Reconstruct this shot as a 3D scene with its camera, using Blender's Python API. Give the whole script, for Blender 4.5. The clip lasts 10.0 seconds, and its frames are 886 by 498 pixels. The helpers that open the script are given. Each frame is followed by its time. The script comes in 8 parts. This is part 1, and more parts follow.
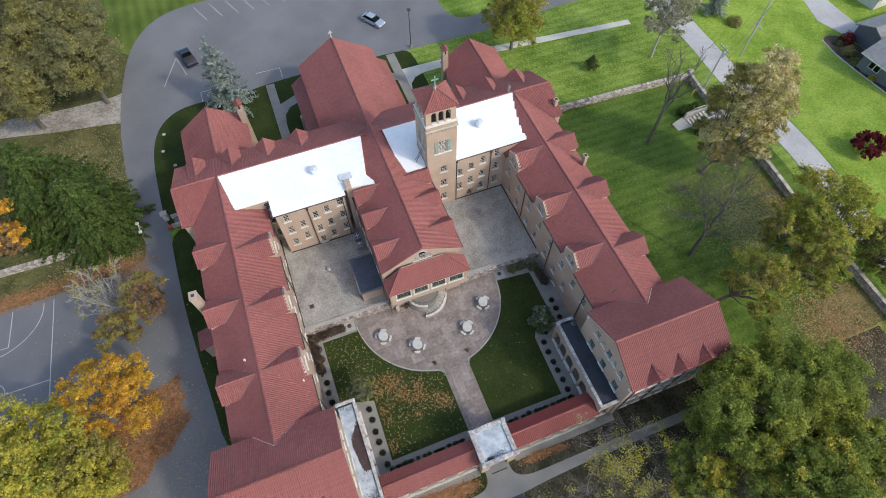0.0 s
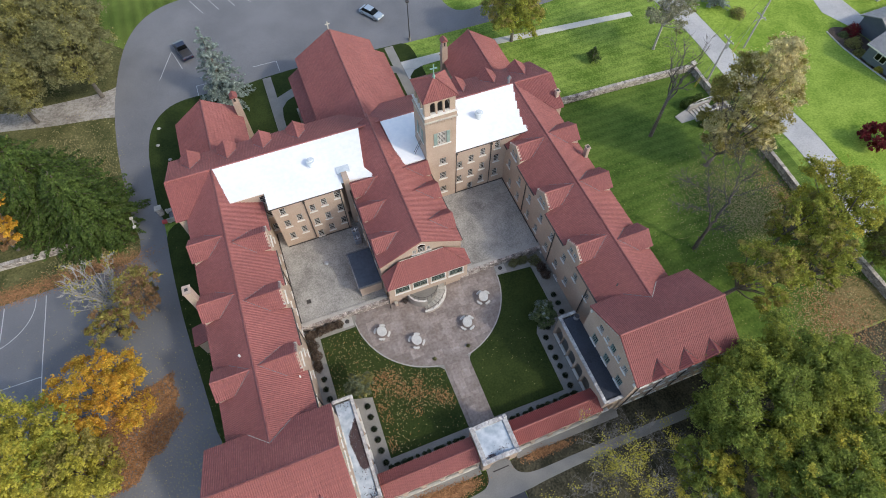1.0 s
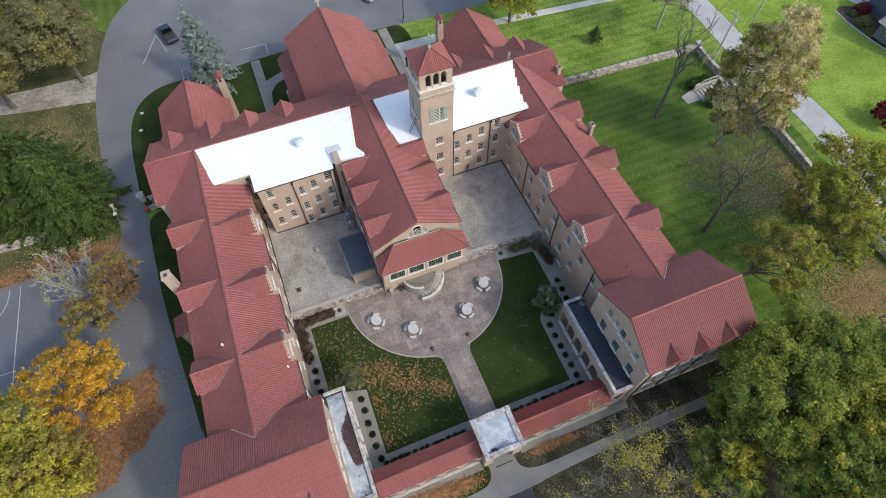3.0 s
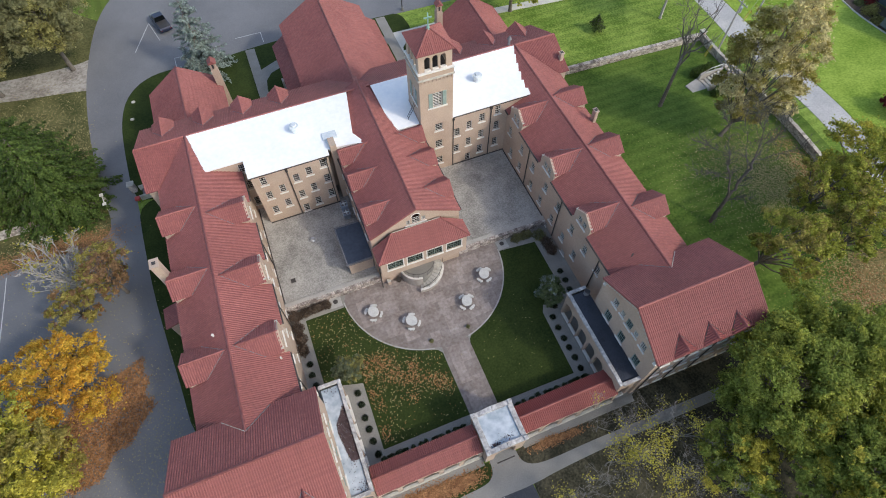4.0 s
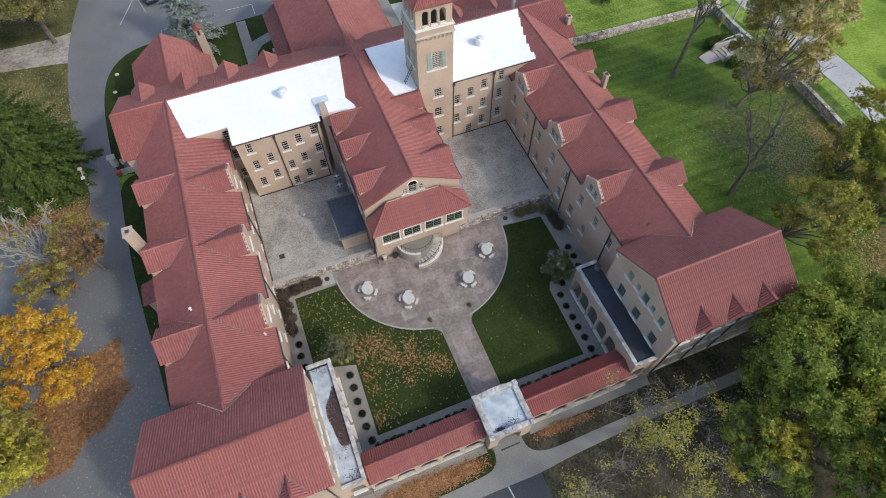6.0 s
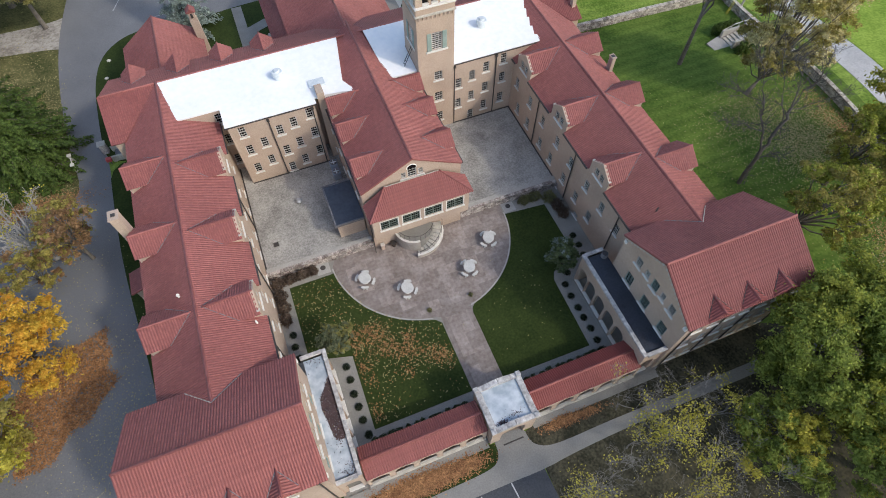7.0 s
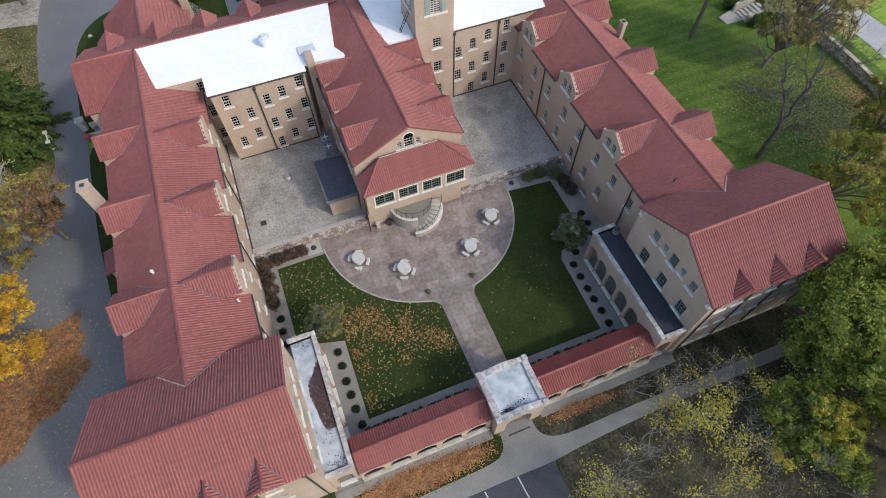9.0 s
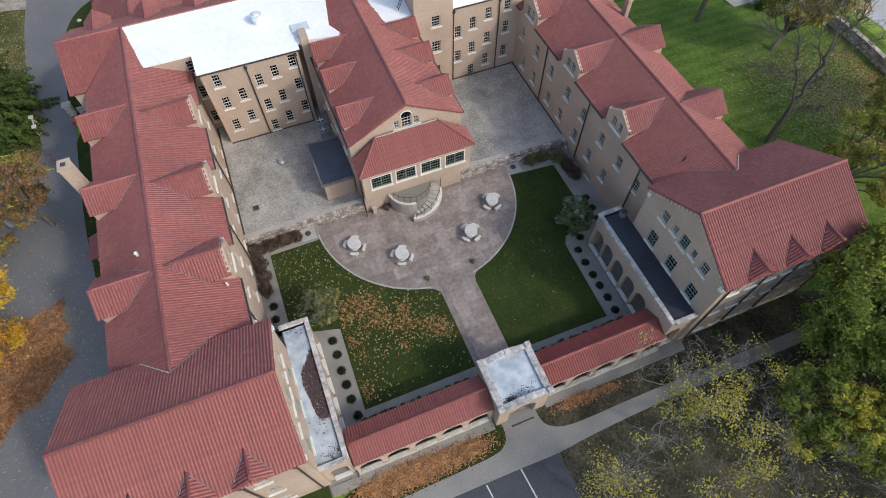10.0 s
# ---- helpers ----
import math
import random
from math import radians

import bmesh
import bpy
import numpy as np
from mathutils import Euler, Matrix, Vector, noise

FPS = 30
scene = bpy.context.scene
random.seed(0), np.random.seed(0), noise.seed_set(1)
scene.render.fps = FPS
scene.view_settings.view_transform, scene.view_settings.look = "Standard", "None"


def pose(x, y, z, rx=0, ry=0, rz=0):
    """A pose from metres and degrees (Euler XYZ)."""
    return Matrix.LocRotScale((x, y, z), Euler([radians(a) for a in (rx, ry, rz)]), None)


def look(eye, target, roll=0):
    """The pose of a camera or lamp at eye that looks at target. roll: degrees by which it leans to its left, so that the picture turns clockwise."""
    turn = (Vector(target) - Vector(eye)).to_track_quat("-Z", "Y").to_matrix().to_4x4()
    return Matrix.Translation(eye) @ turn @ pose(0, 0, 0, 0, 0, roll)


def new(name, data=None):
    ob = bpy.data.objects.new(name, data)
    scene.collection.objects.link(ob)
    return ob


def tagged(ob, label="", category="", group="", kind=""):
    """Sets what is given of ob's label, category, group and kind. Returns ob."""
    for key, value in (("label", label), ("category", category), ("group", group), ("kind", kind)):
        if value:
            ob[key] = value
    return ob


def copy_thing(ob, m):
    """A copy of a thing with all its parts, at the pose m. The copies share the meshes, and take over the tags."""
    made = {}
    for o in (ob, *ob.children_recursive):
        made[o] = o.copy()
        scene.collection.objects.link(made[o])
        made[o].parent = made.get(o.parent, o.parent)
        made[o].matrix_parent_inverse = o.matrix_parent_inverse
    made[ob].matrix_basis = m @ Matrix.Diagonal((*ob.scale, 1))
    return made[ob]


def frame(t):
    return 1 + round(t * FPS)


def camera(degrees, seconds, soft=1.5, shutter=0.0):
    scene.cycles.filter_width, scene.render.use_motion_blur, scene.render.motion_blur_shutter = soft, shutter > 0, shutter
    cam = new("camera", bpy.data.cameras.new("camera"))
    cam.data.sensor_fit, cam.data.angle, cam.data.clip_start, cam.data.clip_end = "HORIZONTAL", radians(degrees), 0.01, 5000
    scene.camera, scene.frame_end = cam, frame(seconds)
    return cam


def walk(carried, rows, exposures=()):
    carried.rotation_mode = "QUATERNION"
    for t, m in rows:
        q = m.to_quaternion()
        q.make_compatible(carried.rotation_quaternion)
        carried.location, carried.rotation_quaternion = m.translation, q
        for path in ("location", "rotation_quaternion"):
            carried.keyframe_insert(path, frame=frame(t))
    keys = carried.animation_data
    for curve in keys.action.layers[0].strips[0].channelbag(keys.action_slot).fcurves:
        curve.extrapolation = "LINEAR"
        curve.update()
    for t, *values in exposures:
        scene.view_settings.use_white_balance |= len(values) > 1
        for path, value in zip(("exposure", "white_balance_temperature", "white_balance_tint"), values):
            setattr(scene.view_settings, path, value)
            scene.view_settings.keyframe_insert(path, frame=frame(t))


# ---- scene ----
cam = camera(78.3, 10.0, soft=0.95)
PATH = [
    (0, (-8.658, 1.799, 62.299), (-8.301, 2.753, 60.578), -0.6),
    (0.5, (-8.587, 1.76, 61.54), (-8.231, 2.715, 59.819), -0.8),
    (1, (-8.572, 1.811, 60.758), (-8.216, 2.765, 59.037), -0.8),
    (1.5, (-8.563, 1.844, 59.868), (-8.206, 2.799, 58.148), -0.8),
    (2, (-8.606, 1.877, 58.84), (-8.243, 2.832, 57.121), -0.7),
    (2.5, (-8.575, 1.898, 57.749), (-8.21, 2.853, 56.03), -0.8),
    (4, (-8.747, 1.823, 54.302), (-8.373, 2.78, 52.586), -0.5),
    (4.5, (-8.724, 1.772, 53.16), (-8.351, 2.728, 51.444), -0.5),
    (5, (-8.748, 1.662, 51.905), (-8.374, 2.62, 50.19), -0.5),
    (5.5, (-8.746, 1.518, 50.601), (-8.373, 2.478, 48.887), -0.6),
    (7, (-8.722, 1.43, 46.957), (-8.352, 2.394, 45.244), -0.7),
    (7.5, (-8.757, 1.506, 45.871), (-8.385, 2.471, 44.159), -0.6),
    (8, (-8.747, 1.563, 44.855), (-8.374, 2.527, 43.143), -0.6),
    (8.5, (-8.712, 1.558, 43.813), (-8.339, 2.522, 42.101), -0.7),
    (9, (-8.787, 1.494, 42.759), (-8.411, 2.461, 41.048), -0.6),
    (9.5, (-8.807, 1.41, 41.643), (-8.431, 2.378, 39.934), -0.7),
    (10, (-8.802, 1.361, 40.497), (-8.426, 2.327, 38.787), -0.7),
]
walk(cam, [(t, look(eye, target, roll)) for t, eye, target, roll in PATH], [(0, 0.78, 6850, 9), (10, 0.72, 6850, 9)])

# ---- world and sun ----
SUN_TO = Vector((0.65, -0.76, 0.80)).normalized()
world = bpy.data.worlds.new("sky")
scene.world = world
world.use_nodes = True
wn, wl = world.node_tree.nodes, world.node_tree.links
wn.clear()
sky = wn.new("ShaderNodeTexSky")
sky.sky_type, sky.sun_disc = "NISHITA", False
sky.sun_elevation, sky.sun_rotation = math.asin(SUN_TO.z), math.atan2(SUN_TO.x, SUN_TO.y)
sky.air_density, sky.dust_density = 1.0, 1.6
bg = wn.new("ShaderNodeBackground")
bg.inputs["Strength"].default_value = 0.150
wo = wn.new("ShaderNodeOutputWorld")
wl.new(sky.outputs[0], bg.inputs[0])
wl.new(bg.outputs[0], wo.inputs[0])
sun_data = bpy.data.lights.new("sun", "SUN")
sun_data.energy, sun_data.angle, sun_data.color = 0.95, radians(4.0), (1.0, 0.96, 0.89)
sun = new("sun", sun_data)
sun.matrix_world = look(SUN_TO * 200, (0, 0, 0))


# ---- materials ----
def material(name, low, high, rough=0.8, scale=1.0, fine=20.0, bump=0.3, metal=0.0, vary=0.0, spec=0.5, island=False, stretch=(1, 1, 1), span=0.3, mown=None):
    """Two colours mixed by a coarse and a fine noise, with relief; vary: the spread of brightness from piece to piece; span: small for hard contrast;
    mown: axis, width and strength of the stripes that a mower leaves."""
    m = bpy.data.materials.new(name)
    m.use_nodes = True
    n, l = m.node_tree.nodes, m.node_tree.links
    b = n["Principled BSDF"]
    co = n.new("ShaderNodeTexCoord")
    mp = n.new("ShaderNodeMapping")
    mp.inputs["Scale"].default_value = stretch
    l.new(co.outputs["Object"], mp.inputs["Vector"])
    n1, n2 = n.new("ShaderNodeTexNoise"), n.new("ShaderNodeTexNoise")
    n1.inputs["Scale"].default_value, n1.inputs["Detail"].default_value = scale, 5
    n2.inputs["Scale"].default_value, n2.inputs["Detail"].default_value = fine, 3
    l.new(mp.outputs[0], n1.inputs["Vector"])
    l.new(mp.outputs[0], n2.inputs["Vector"])
    add = n.new("ShaderNodeMath")
    add.operation = "ADD"
    l.new(n1.outputs["Fac"], add.inputs[0])
    l.new(n2.outputs["Fac"], add.inputs[1])
    mr = n.new("ShaderNodeMapRange")
    mr.inputs["From Min"].default_value, mr.inputs["From Max"].default_value = 1 - span, 1 + span
    l.new(add.outputs[0], mr.inputs["Value"])
    mix = n.new("ShaderNodeMix")
    mix.data_type = "RGBA"
    mix.inputs["A"].default_value, mix.inputs["B"].default_value = (*low, 1), (*high, 1)
    l.new(mr.outputs[0], mix.inputs["Factor"])
    colour = mix.outputs["Result"]
    if vary:
        src = n.new("ShaderNodeNewGeometry").outputs["Random Per Island"] if island else n.new("ShaderNodeObjectInfo").outputs["Random"]
        r2 = n.new("ShaderNodeMapRange")
        r2.inputs["To Min"].default_value, r2.inputs["To Max"].default_value = 1 - vary, 1 + vary
        l.new(src, r2.inputs["Value"])
        hs = n.new("ShaderNodeHueSaturation")
        l.new(r2.outputs[0], hs.inputs["Value"])
        l.new(colour, hs.inputs["Color"])
        colour = hs.outputs["Color"]
    if mown:
        wv = n.new("ShaderNodeTexWave")
        wv.bands_direction, wv.inputs["Scale"].default_value = mown[0], 0.157 / mown[1]
        wv.inputs["Distortion"].default_value, wv.inputs["Detail"].default_value, wv.inputs["Detail Scale"].default_value = 1.2, 2, 0.6
        l.new(co.outputs["Object"], wv.inputs["Vector"])
        r3, hs = n.new("ShaderNodeMapRange"), n.new("ShaderNodeHueSaturation")
        r3.inputs["To Min"].default_value, r3.inputs["To Max"].default_value = 1 - mown[2], 1 + mown[2]
        l.new(wv.outputs["Fac"], r3.inputs["Value"])
        l.new(r3.outputs[0], hs.inputs["Value"])
        l.new(colour, hs.inputs["Color"])
        colour = hs.outputs["Color"]
    l.new(colour, b.inputs["Base Color"])
    b.inputs["Roughness"].default_value, b.inputs["Metallic"].default_value = rough, metal
    b.inputs["Specular IOR Level"].default_value = spec
    if bump:
        bp = n.new("ShaderNodeBump")
        bp.inputs["Strength"].default_value, bp.inputs["Distance"].default_value = bump, 0.02
        l.new(n2.outputs["Fac"], bp.inputs["Height"])
        l.new(bp.outputs[0], b.inputs["Normal"])
    return m


def glass(name):
    m = bpy.data.materials.new(name)
    m.use_nodes = True
    b = m.node_tree.nodes["Principled BSDF"]
    # Near-black base puts the darkness of unlit interiors into the pane's colour.
    b.inputs["Base Color"].default_value = (0.006, 0.008, 0.009, 1)
    b.inputs["Specular IOR Level"].default_value = 0.12
    b.inputs["Roughness"].default_value, b.inputs["Transmission Weight"].default_value = 0.12, 0.2
    return m


TILE = material("clay_tile", (0.233, 0.073, 0.066), (0.335, 0.113, 0.101), 0.6, 0.25, 3, 0.25, vary=0.09, island=True, span=0.26)
TILE_PIECE = material("clay_tile_row", (0.233, 0.071, 0.063), (0.335, 0.109, 0.096), 0.6, 0.25, 3, 0.25, vary=0.06, span=0.26)
TILE_BED = material("clay_tile_bed", (0.223, 0.069, 0.061), (0.320, 0.105, 0.092), 0.7, 0.4, 8, 0.2)
TILE_DARK = material("dark_clay_tile", (0.19, 0.036, 0.032), (0.27, 0.062, 0.052), 0.55, 0.5, 6, 0.2, vary=0.05)
TILE_RED = material("deep_red_clay_tile", (0.192, 0.047, 0.043), (0.278, 0.076, 0.068), 0.6, 0.25, 3, 0.25, vary=0.06, span=0.26)
BRICK = material("buff_brick", (0.40, 0.300, 0.232), (0.53, 0.415, 0.330), 0.85, 0.35, 9, 0.4)
STONE = material("pale_limestone", (0.36, 0.335, 0.29), (0.60, 0.57, 0.51), 0.85, 1.2, 14, 0.4)
STAIR_STONE = material("warm_limestone", (0.30, 0.262, 0.228), (0.47, 0.425, 0.38), 0.85, 1.2, 14, 0.3)
WHITE_ROOF = material("white_membrane", (0.84, 0.86, 0.88), (0.95, 0.95, 0.94), 0.55, 0.22, 2, 0.02)
WHITE = material("white_paint", (0.70, 0.68, 0.63), (0.82, 0.80, 0.76), 0.6, 2, 20, 0.1)
SILL = material("white_sill", (0.64, 0.62, 0.58), (0.78, 0.76, 0.72), 0.7, 2, 20, 0.1)
SASH = material("cream_sash", (0.46, 0.44, 0.41), (0.58, 0.56, 0.52), 0.6, 2, 20, 0.1)
DARK_SASH = material("dark_green_sash", (0.11, 0.15, 0.13), (0.18, 0.22, 0.19), 0.6, 2, 20, 0.1)
GREEN_PAINT = material("grey_green_shutter", (0.22, 0.30, 0.27), (0.32, 0.40, 0.37), 0.6, 2, 20, 0.1)
GLASS = glass("window_glass")
METAL = material("galvanised_metal", (0.45, 0.47, 0.50), (0.65, 0.67, 0.70), 0.4, 2, 20, 0.1, metal=0.7)
FAN_WHITE = material("pale_painted_metal", (0.50, 0.56, 0.60), (0.72, 0.76, 0.78), 0.45, 3, 20, 0.05)
UNIT_BLUE = material("blue_grey_casing", (0.24, 0.30, 0.38), (0.36, 0.42, 0.50), 0.5, 3, 20, 0.05)
DARK_METAL = material("dark_metal", (0.03, 0.028, 0.026), (0.07, 0.06, 0.055), 0.5, 2, 20, 0.1)
COPPER = material("green_copper", (0.20, 0.36, 0.30), (0.30, 0.46, 0.40), 0.6, 3, 20, 0.1)
RUBBER_ROOF = material("dark_rubber_roof", (0.018, 0.023, 0.034), (0.045, 0.053, 0.072), 0.45, 0.8, 8, 0.1)
LEAD = material("grey_lead", (0.13, 0.125, 0.135), (0.25, 0.245, 0.26), 0.6, 2, 14, 0.1, metal=0.2)
GREY_ROOF = material("weathered_pale_roof", (0.34, 0.40, 0.455), (0.57, 0.615, 0.65), 0.5, 0.55, 1.6, 0.05, span=0.2)
COPING = material("lichened_coping", (0.30, 0.285, 0.28), (0.60, 0.58, 0.56), 0.9, 1.3, 4.5, 0.4, vary=0.12, span=0.22)
# Sky reflection is put into this base colour as blue-grey.
ANNEX_ROOF = material("sky_tinted_roof_felt", (0.050, 0.060, 0.082), (0.085, 0.098, 0.125), 0.4, 0.5, 3, 0.05)
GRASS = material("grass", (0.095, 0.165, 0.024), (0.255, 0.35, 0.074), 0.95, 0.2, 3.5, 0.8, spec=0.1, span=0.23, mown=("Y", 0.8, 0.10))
# Same grass as above: sun and shade are put into these three greens.
SUNNY_GRASS = material("sun_tinted_grass", (0.15, 0.25, 0.03), (0.33, 0.44, 0.08), 0.95, 0.2, 3.5, 0.8, spec=0.1, span=0.24)
SIDE_GRASS = material("shade_tinted_grass", (0.055, 0.105, 0.018), (0.138, 0.205, 0.042), 0.95, 0.22, 3.2, 0.4, spec=0.1, span=0.28, mown=("Y", 0.8, 0.10))
SHADY_GRASS = material("shade_tinted_field", (0.065, 0.105, 0.02), (0.15, 0.20, 0.045), 0.95, 0.16, 5, 0.8, spec=0.1, span=0.24, mown=("X", 1.0, 0.12))
MOULD = material("leaf_mould", (0.034, 0.034, 0.022), (0.105, 0.094, 0.062), 0.95, 0.5, 5, 0.8, spec=0.1, span=0.2)
LITTER = material("leaf_litter", (0.07, 0.08, 0.025), (0.28, 0.22, 0.10), 0.95, 0.4, 4, 0.8, spec=0.1, span=0.2)
# Dark green puts the buildings' shade into the turf's own colour.
LAWN = material("shade_tinted_turf", (0.022, 0.036, 0.010), (0.050, 0.070, 0.019), 0.95, 0.3, 5, 0.8, spec=0.1)
ROUGH_GRASS = material("autumn_rough_grass", (0.048, 0.060, 0.020), (0.18, 0.168, 0.072), 0.95, 0.35, 4, 0.8, spec=0.1)
ASPHALT = material("asphalt", (0.142, 0.146, 0.156), (0.222, 0.225, 0.235), 0.9, 0.14, 10, 0.3, spec=0.3, span=0.3)
ASPHALT_DARK = material("dark_asphalt", (0.05, 0.055, 0.065), (0.085, 0.09, 0.10), 0.9, 0.2, 9, 0.3, spec=0.3)
CONCRETE = material("concrete", (0.215, 0.205, 0.185), (0.33, 0.315, 0.285), 0.9, 0.5, 10, 0.3)
EDGING = material("pale_edging", (0.34, 0.325, 0.30), (0.46, 0.445, 0.415), 0.9, 1, 10, 0.2)
WALK = material("pale_walk", (0.205, 0.20, 0.188), (0.29, 0.283, 0.266), 0.9, 0.3, 10, 0.3)
STREET = material("pale_street", (0.40, 0.395, 0.39), (0.56, 0.55, 0.54), 0.9, 0.25, 5, 0.2, span=0.22)
PALE_WALK = material("cream_walk", (0.46, 0.45, 0.41), (0.62, 0.61, 0.56), 0.9, 0.5, 8, 0.2)
GRAVEL = material("grey_gravel", (0.212, 0.206, 0.190), (0.475, 0.462, 0.432), 0.95, 0.5, 6.5, 1.0, span=0.27)
GRAVEL_PATH = material("pale_gravel", (0.23, 0.205, 0.18), (0.46, 0.425, 0.385), 0.95, 0.35, 3, 0.6, span=0.2)
PATIO = material("stamped_concrete", (0.215, 0.172, 0.150), (0.350, 0.302, 0.278), 0.8, 0.7, 3.2, 0.3, vary=0.17, span=0.27)
SOIL = material("mulch", (0.05, 0.035, 0.025), (0.11, 0.08, 0.06), 0.95, 1.5, 12, 0.8)
FIELD_STONE = material("field_stone", (0.20, 0.155, 0.138), (0.52, 0.475, 0.435), 0.9, 1.6, 6, 0.6, vary=0.4, span=0.2)
BARK = material("bark", (0.10, 0.085, 0.07), (0.19, 0.17, 0.145), 0.95, 2, 15, 0.6)
DARK_BARK = material("dark_bark", (0.055, 0.05, 0.045), (0.11, 0.10, 0.09), 0.95, 2, 15, 0.6)
TWIG_BARK = material("grey_twig", (0.15, 0.14, 0.128), (0.26, 0.245, 0.228), 0.95, 2, 15, 0.4)
PALE_BARK = material("pale_bark", (0.30, 0.285, 0.265), (0.46, 0.44, 0.41), 0.95, 2, 15, 0.6)
LINE = material("road_paint", (0.42, 0.43, 0.44), (0.60, 0.60, 0.60), 0.8, 3, 15, 0.1)
FALLEN = material("fallen_leaf", (0.19, 0.082, 0.034), (0.47, 0.25, 0.11), 0.9, 2, 10, 0.1, vary=0.45, island=True)


def leafy(name, low, high, vary=0.35):
    """Leaves let part of the light through."""
    m = material(name, low, high, 0.7, 0.8, 4, 0.0, vary=vary, island=True, spec=0.3, span=0.22)
    n, l = m.node_tree.nodes, m.node_tree.links
    b, out = n["Principled BSDF"], n["Material Output"]
    tr, mx = n.new("ShaderNodeBsdfTranslucent"), n.new("ShaderNodeMixShader")
    l.new(b.inputs["Base Color"].links[0].from_socket, tr.inputs["Color"])
    mx.inputs[0].default_value = 0.40
    l.new(b.outputs[0], mx.inputs[1])
    l.new(tr.outputs[0], mx.inputs[2])
    l.new(mx.outputs[0], out.inputs["Surface"])
    return m


LEAF_GREEN = leafy("green_leaf", (0.155, 0.198, 0.034), (0.335, 0.39, 0.080))
LEAF_OLIVE = leafy("olive_leaf", (0.19, 0.185, 0.06), (0.36, 0.335, 0.12))
LEAF_LIME = leafy("yellow_green_leaf", (0.215, 0.24, 0.036), (0.45, 0.465, 0.085))
LEAF_OCHRE = leafy("ochre_leaf", (0.25, 0.215, 0.055), (0.47, 0.405, 0.115))
LEAF_DULL = leafy("dull_olive_leaf", (0.16, 0.16, 0.07), (0.30, 0.295, 0.14), 0.22)
LEAF_TAN = leafy("tan_leaf", (0.53, 0.46, 0.215), (0.77, 0.69, 0.39))
LEAF_PALE = leafy("pale_needle", (0.28, 0.28, 0.18), (0.46, 0.45, 0.32))
LEAF_FIR = leafy("fir_needle", (0.044, 0.082, 0.015), (0.128, 0.190, 0.042))
LEAF_BLUE = leafy("blue_spruce_needle", (0.17, 0.22, 0.19), (0.34, 0.40, 0.36))
LEAF_ORANGE = leafy("orange_leaf", (0.50, 0.24, 0.025), (0.74, 0.47, 0.07))
LEAF_YELLOW = leafy("yellow_leaf", (0.33, 0.305, 0.045), (0.62, 0.55, 0.095))
LEAF_GOLD = leafy("golden_leaf", (0.52, 0.33, 0.03), (0.76, 0.53, 0.09))
LEAF_BRIGHT = leafy("bright_yellow_leaf", (0.32, 0.30, 0.045), (0.62, 0.56, 0.10))
LEAF_BROWN = leafy("brown_leaf", (0.24, 0.14, 0.07), (0.38, 0.24, 0.12))
LEAF_RED = leafy("red_leaf", (0.12, 0.015, 0.02), (0.24, 0.03, 0.035))
LEAF_SHRUB = leafy("shrub_leaf", (0.085, 0.12, 0.052), (0.18, 0.225, 0.10))
LEAF_SAGE = leafy("sage_leaf", (0.12, 0.15, 0.085), (0.25, 0.27, 0.16))
LEAF_CLIPPED = leafy("clipped_leaf", (0.022, 0.034, 0.018), (0.05, 0.07, 0.035))
LEAF_HEDGE = leafy("hedge_leaf", (0.035, 0.055, 0.028), (0.085, 0.12, 0.055))
LEAF_BARB = leafy("barberry_leaf", (0.09, 0.065, 0.05), (0.21, 0.155, 0.115))


# ---- building helpers ----
from mathutils.geometry import tessellate_polygon


def rounded(ring, times=2):
    """The ring with its corners cut off, again and again, to a smooth curve."""
    for _ in range(times):
        out = []
        for (ax, ay), (bx, by) in zip(ring, ring[1:] + ring[:1]):
            d = math.hypot(bx - ax, by - ay)
            k = min(0.25, 1.6 / max(d, 1e-6))
            out += [(ax + (bx - ax) * k, ay + (by - ay) * k), (bx + (ax - bx) * k, by + (ay - by) * k)]
        ring = out
    return ring


def ground_z(x, y):
    k = min(1.0, max(0.0, (y - 30) / 24))
    return -2.2 * k * k * (3 - 2 * k)


PLACE = {}


def thing(name, base, label, category, group="", kind=""):
    ob = new(name)
    ob.location, ob.empty_display_size = base, 0.5
    PLACE[ob.name] = Matrix.Translation(base)
    return tagged(ob, label, category, group, kind)


def mesh_of(name, bm, mat, smooth=False):
    me = bpy.data.meshes.new(name)
    bm.normal_update()
    bm.to_mesh(me)
    bm.free()
    me.materials.append(mat)
    if smooth:
        me.polygons.foreach_set("use_smooth", [True] * len(me.polygons))
    return me


def part(name, bm, mat, parent=None, label="", smooth=False):
    """A mesh given in world places, hung under its thing."""
    ob = new(name, mesh_of(name, bm, mat, smooth))
    if parent is not None:
        ob.parent = parent
        ob.matrix_parent_inverse = PLACE[parent.name].inverted()
    PLACE[ob.name] = Matrix.Identity(4)
    return tagged(ob, label)


def piece(name, me, parent, m, label=""):
    """A mesh that is shared by alike pieces, put at the pose m in the world."""
    ob = new(name, me)
    ob.parent = parent
    ob.matrix_basis = PLACE[parent.name].inverted() @ m
    PLACE[ob.name] = m
    return tagged(ob, label)


def raw(verts, faces):
    bm = bmesh.new()
    vs = [bm.verts.new(v) for v in verts]
    for f in faces:
        try:
            bm.faces.new([vs[k] for k in f])
        except ValueError:
            pass
    return bm


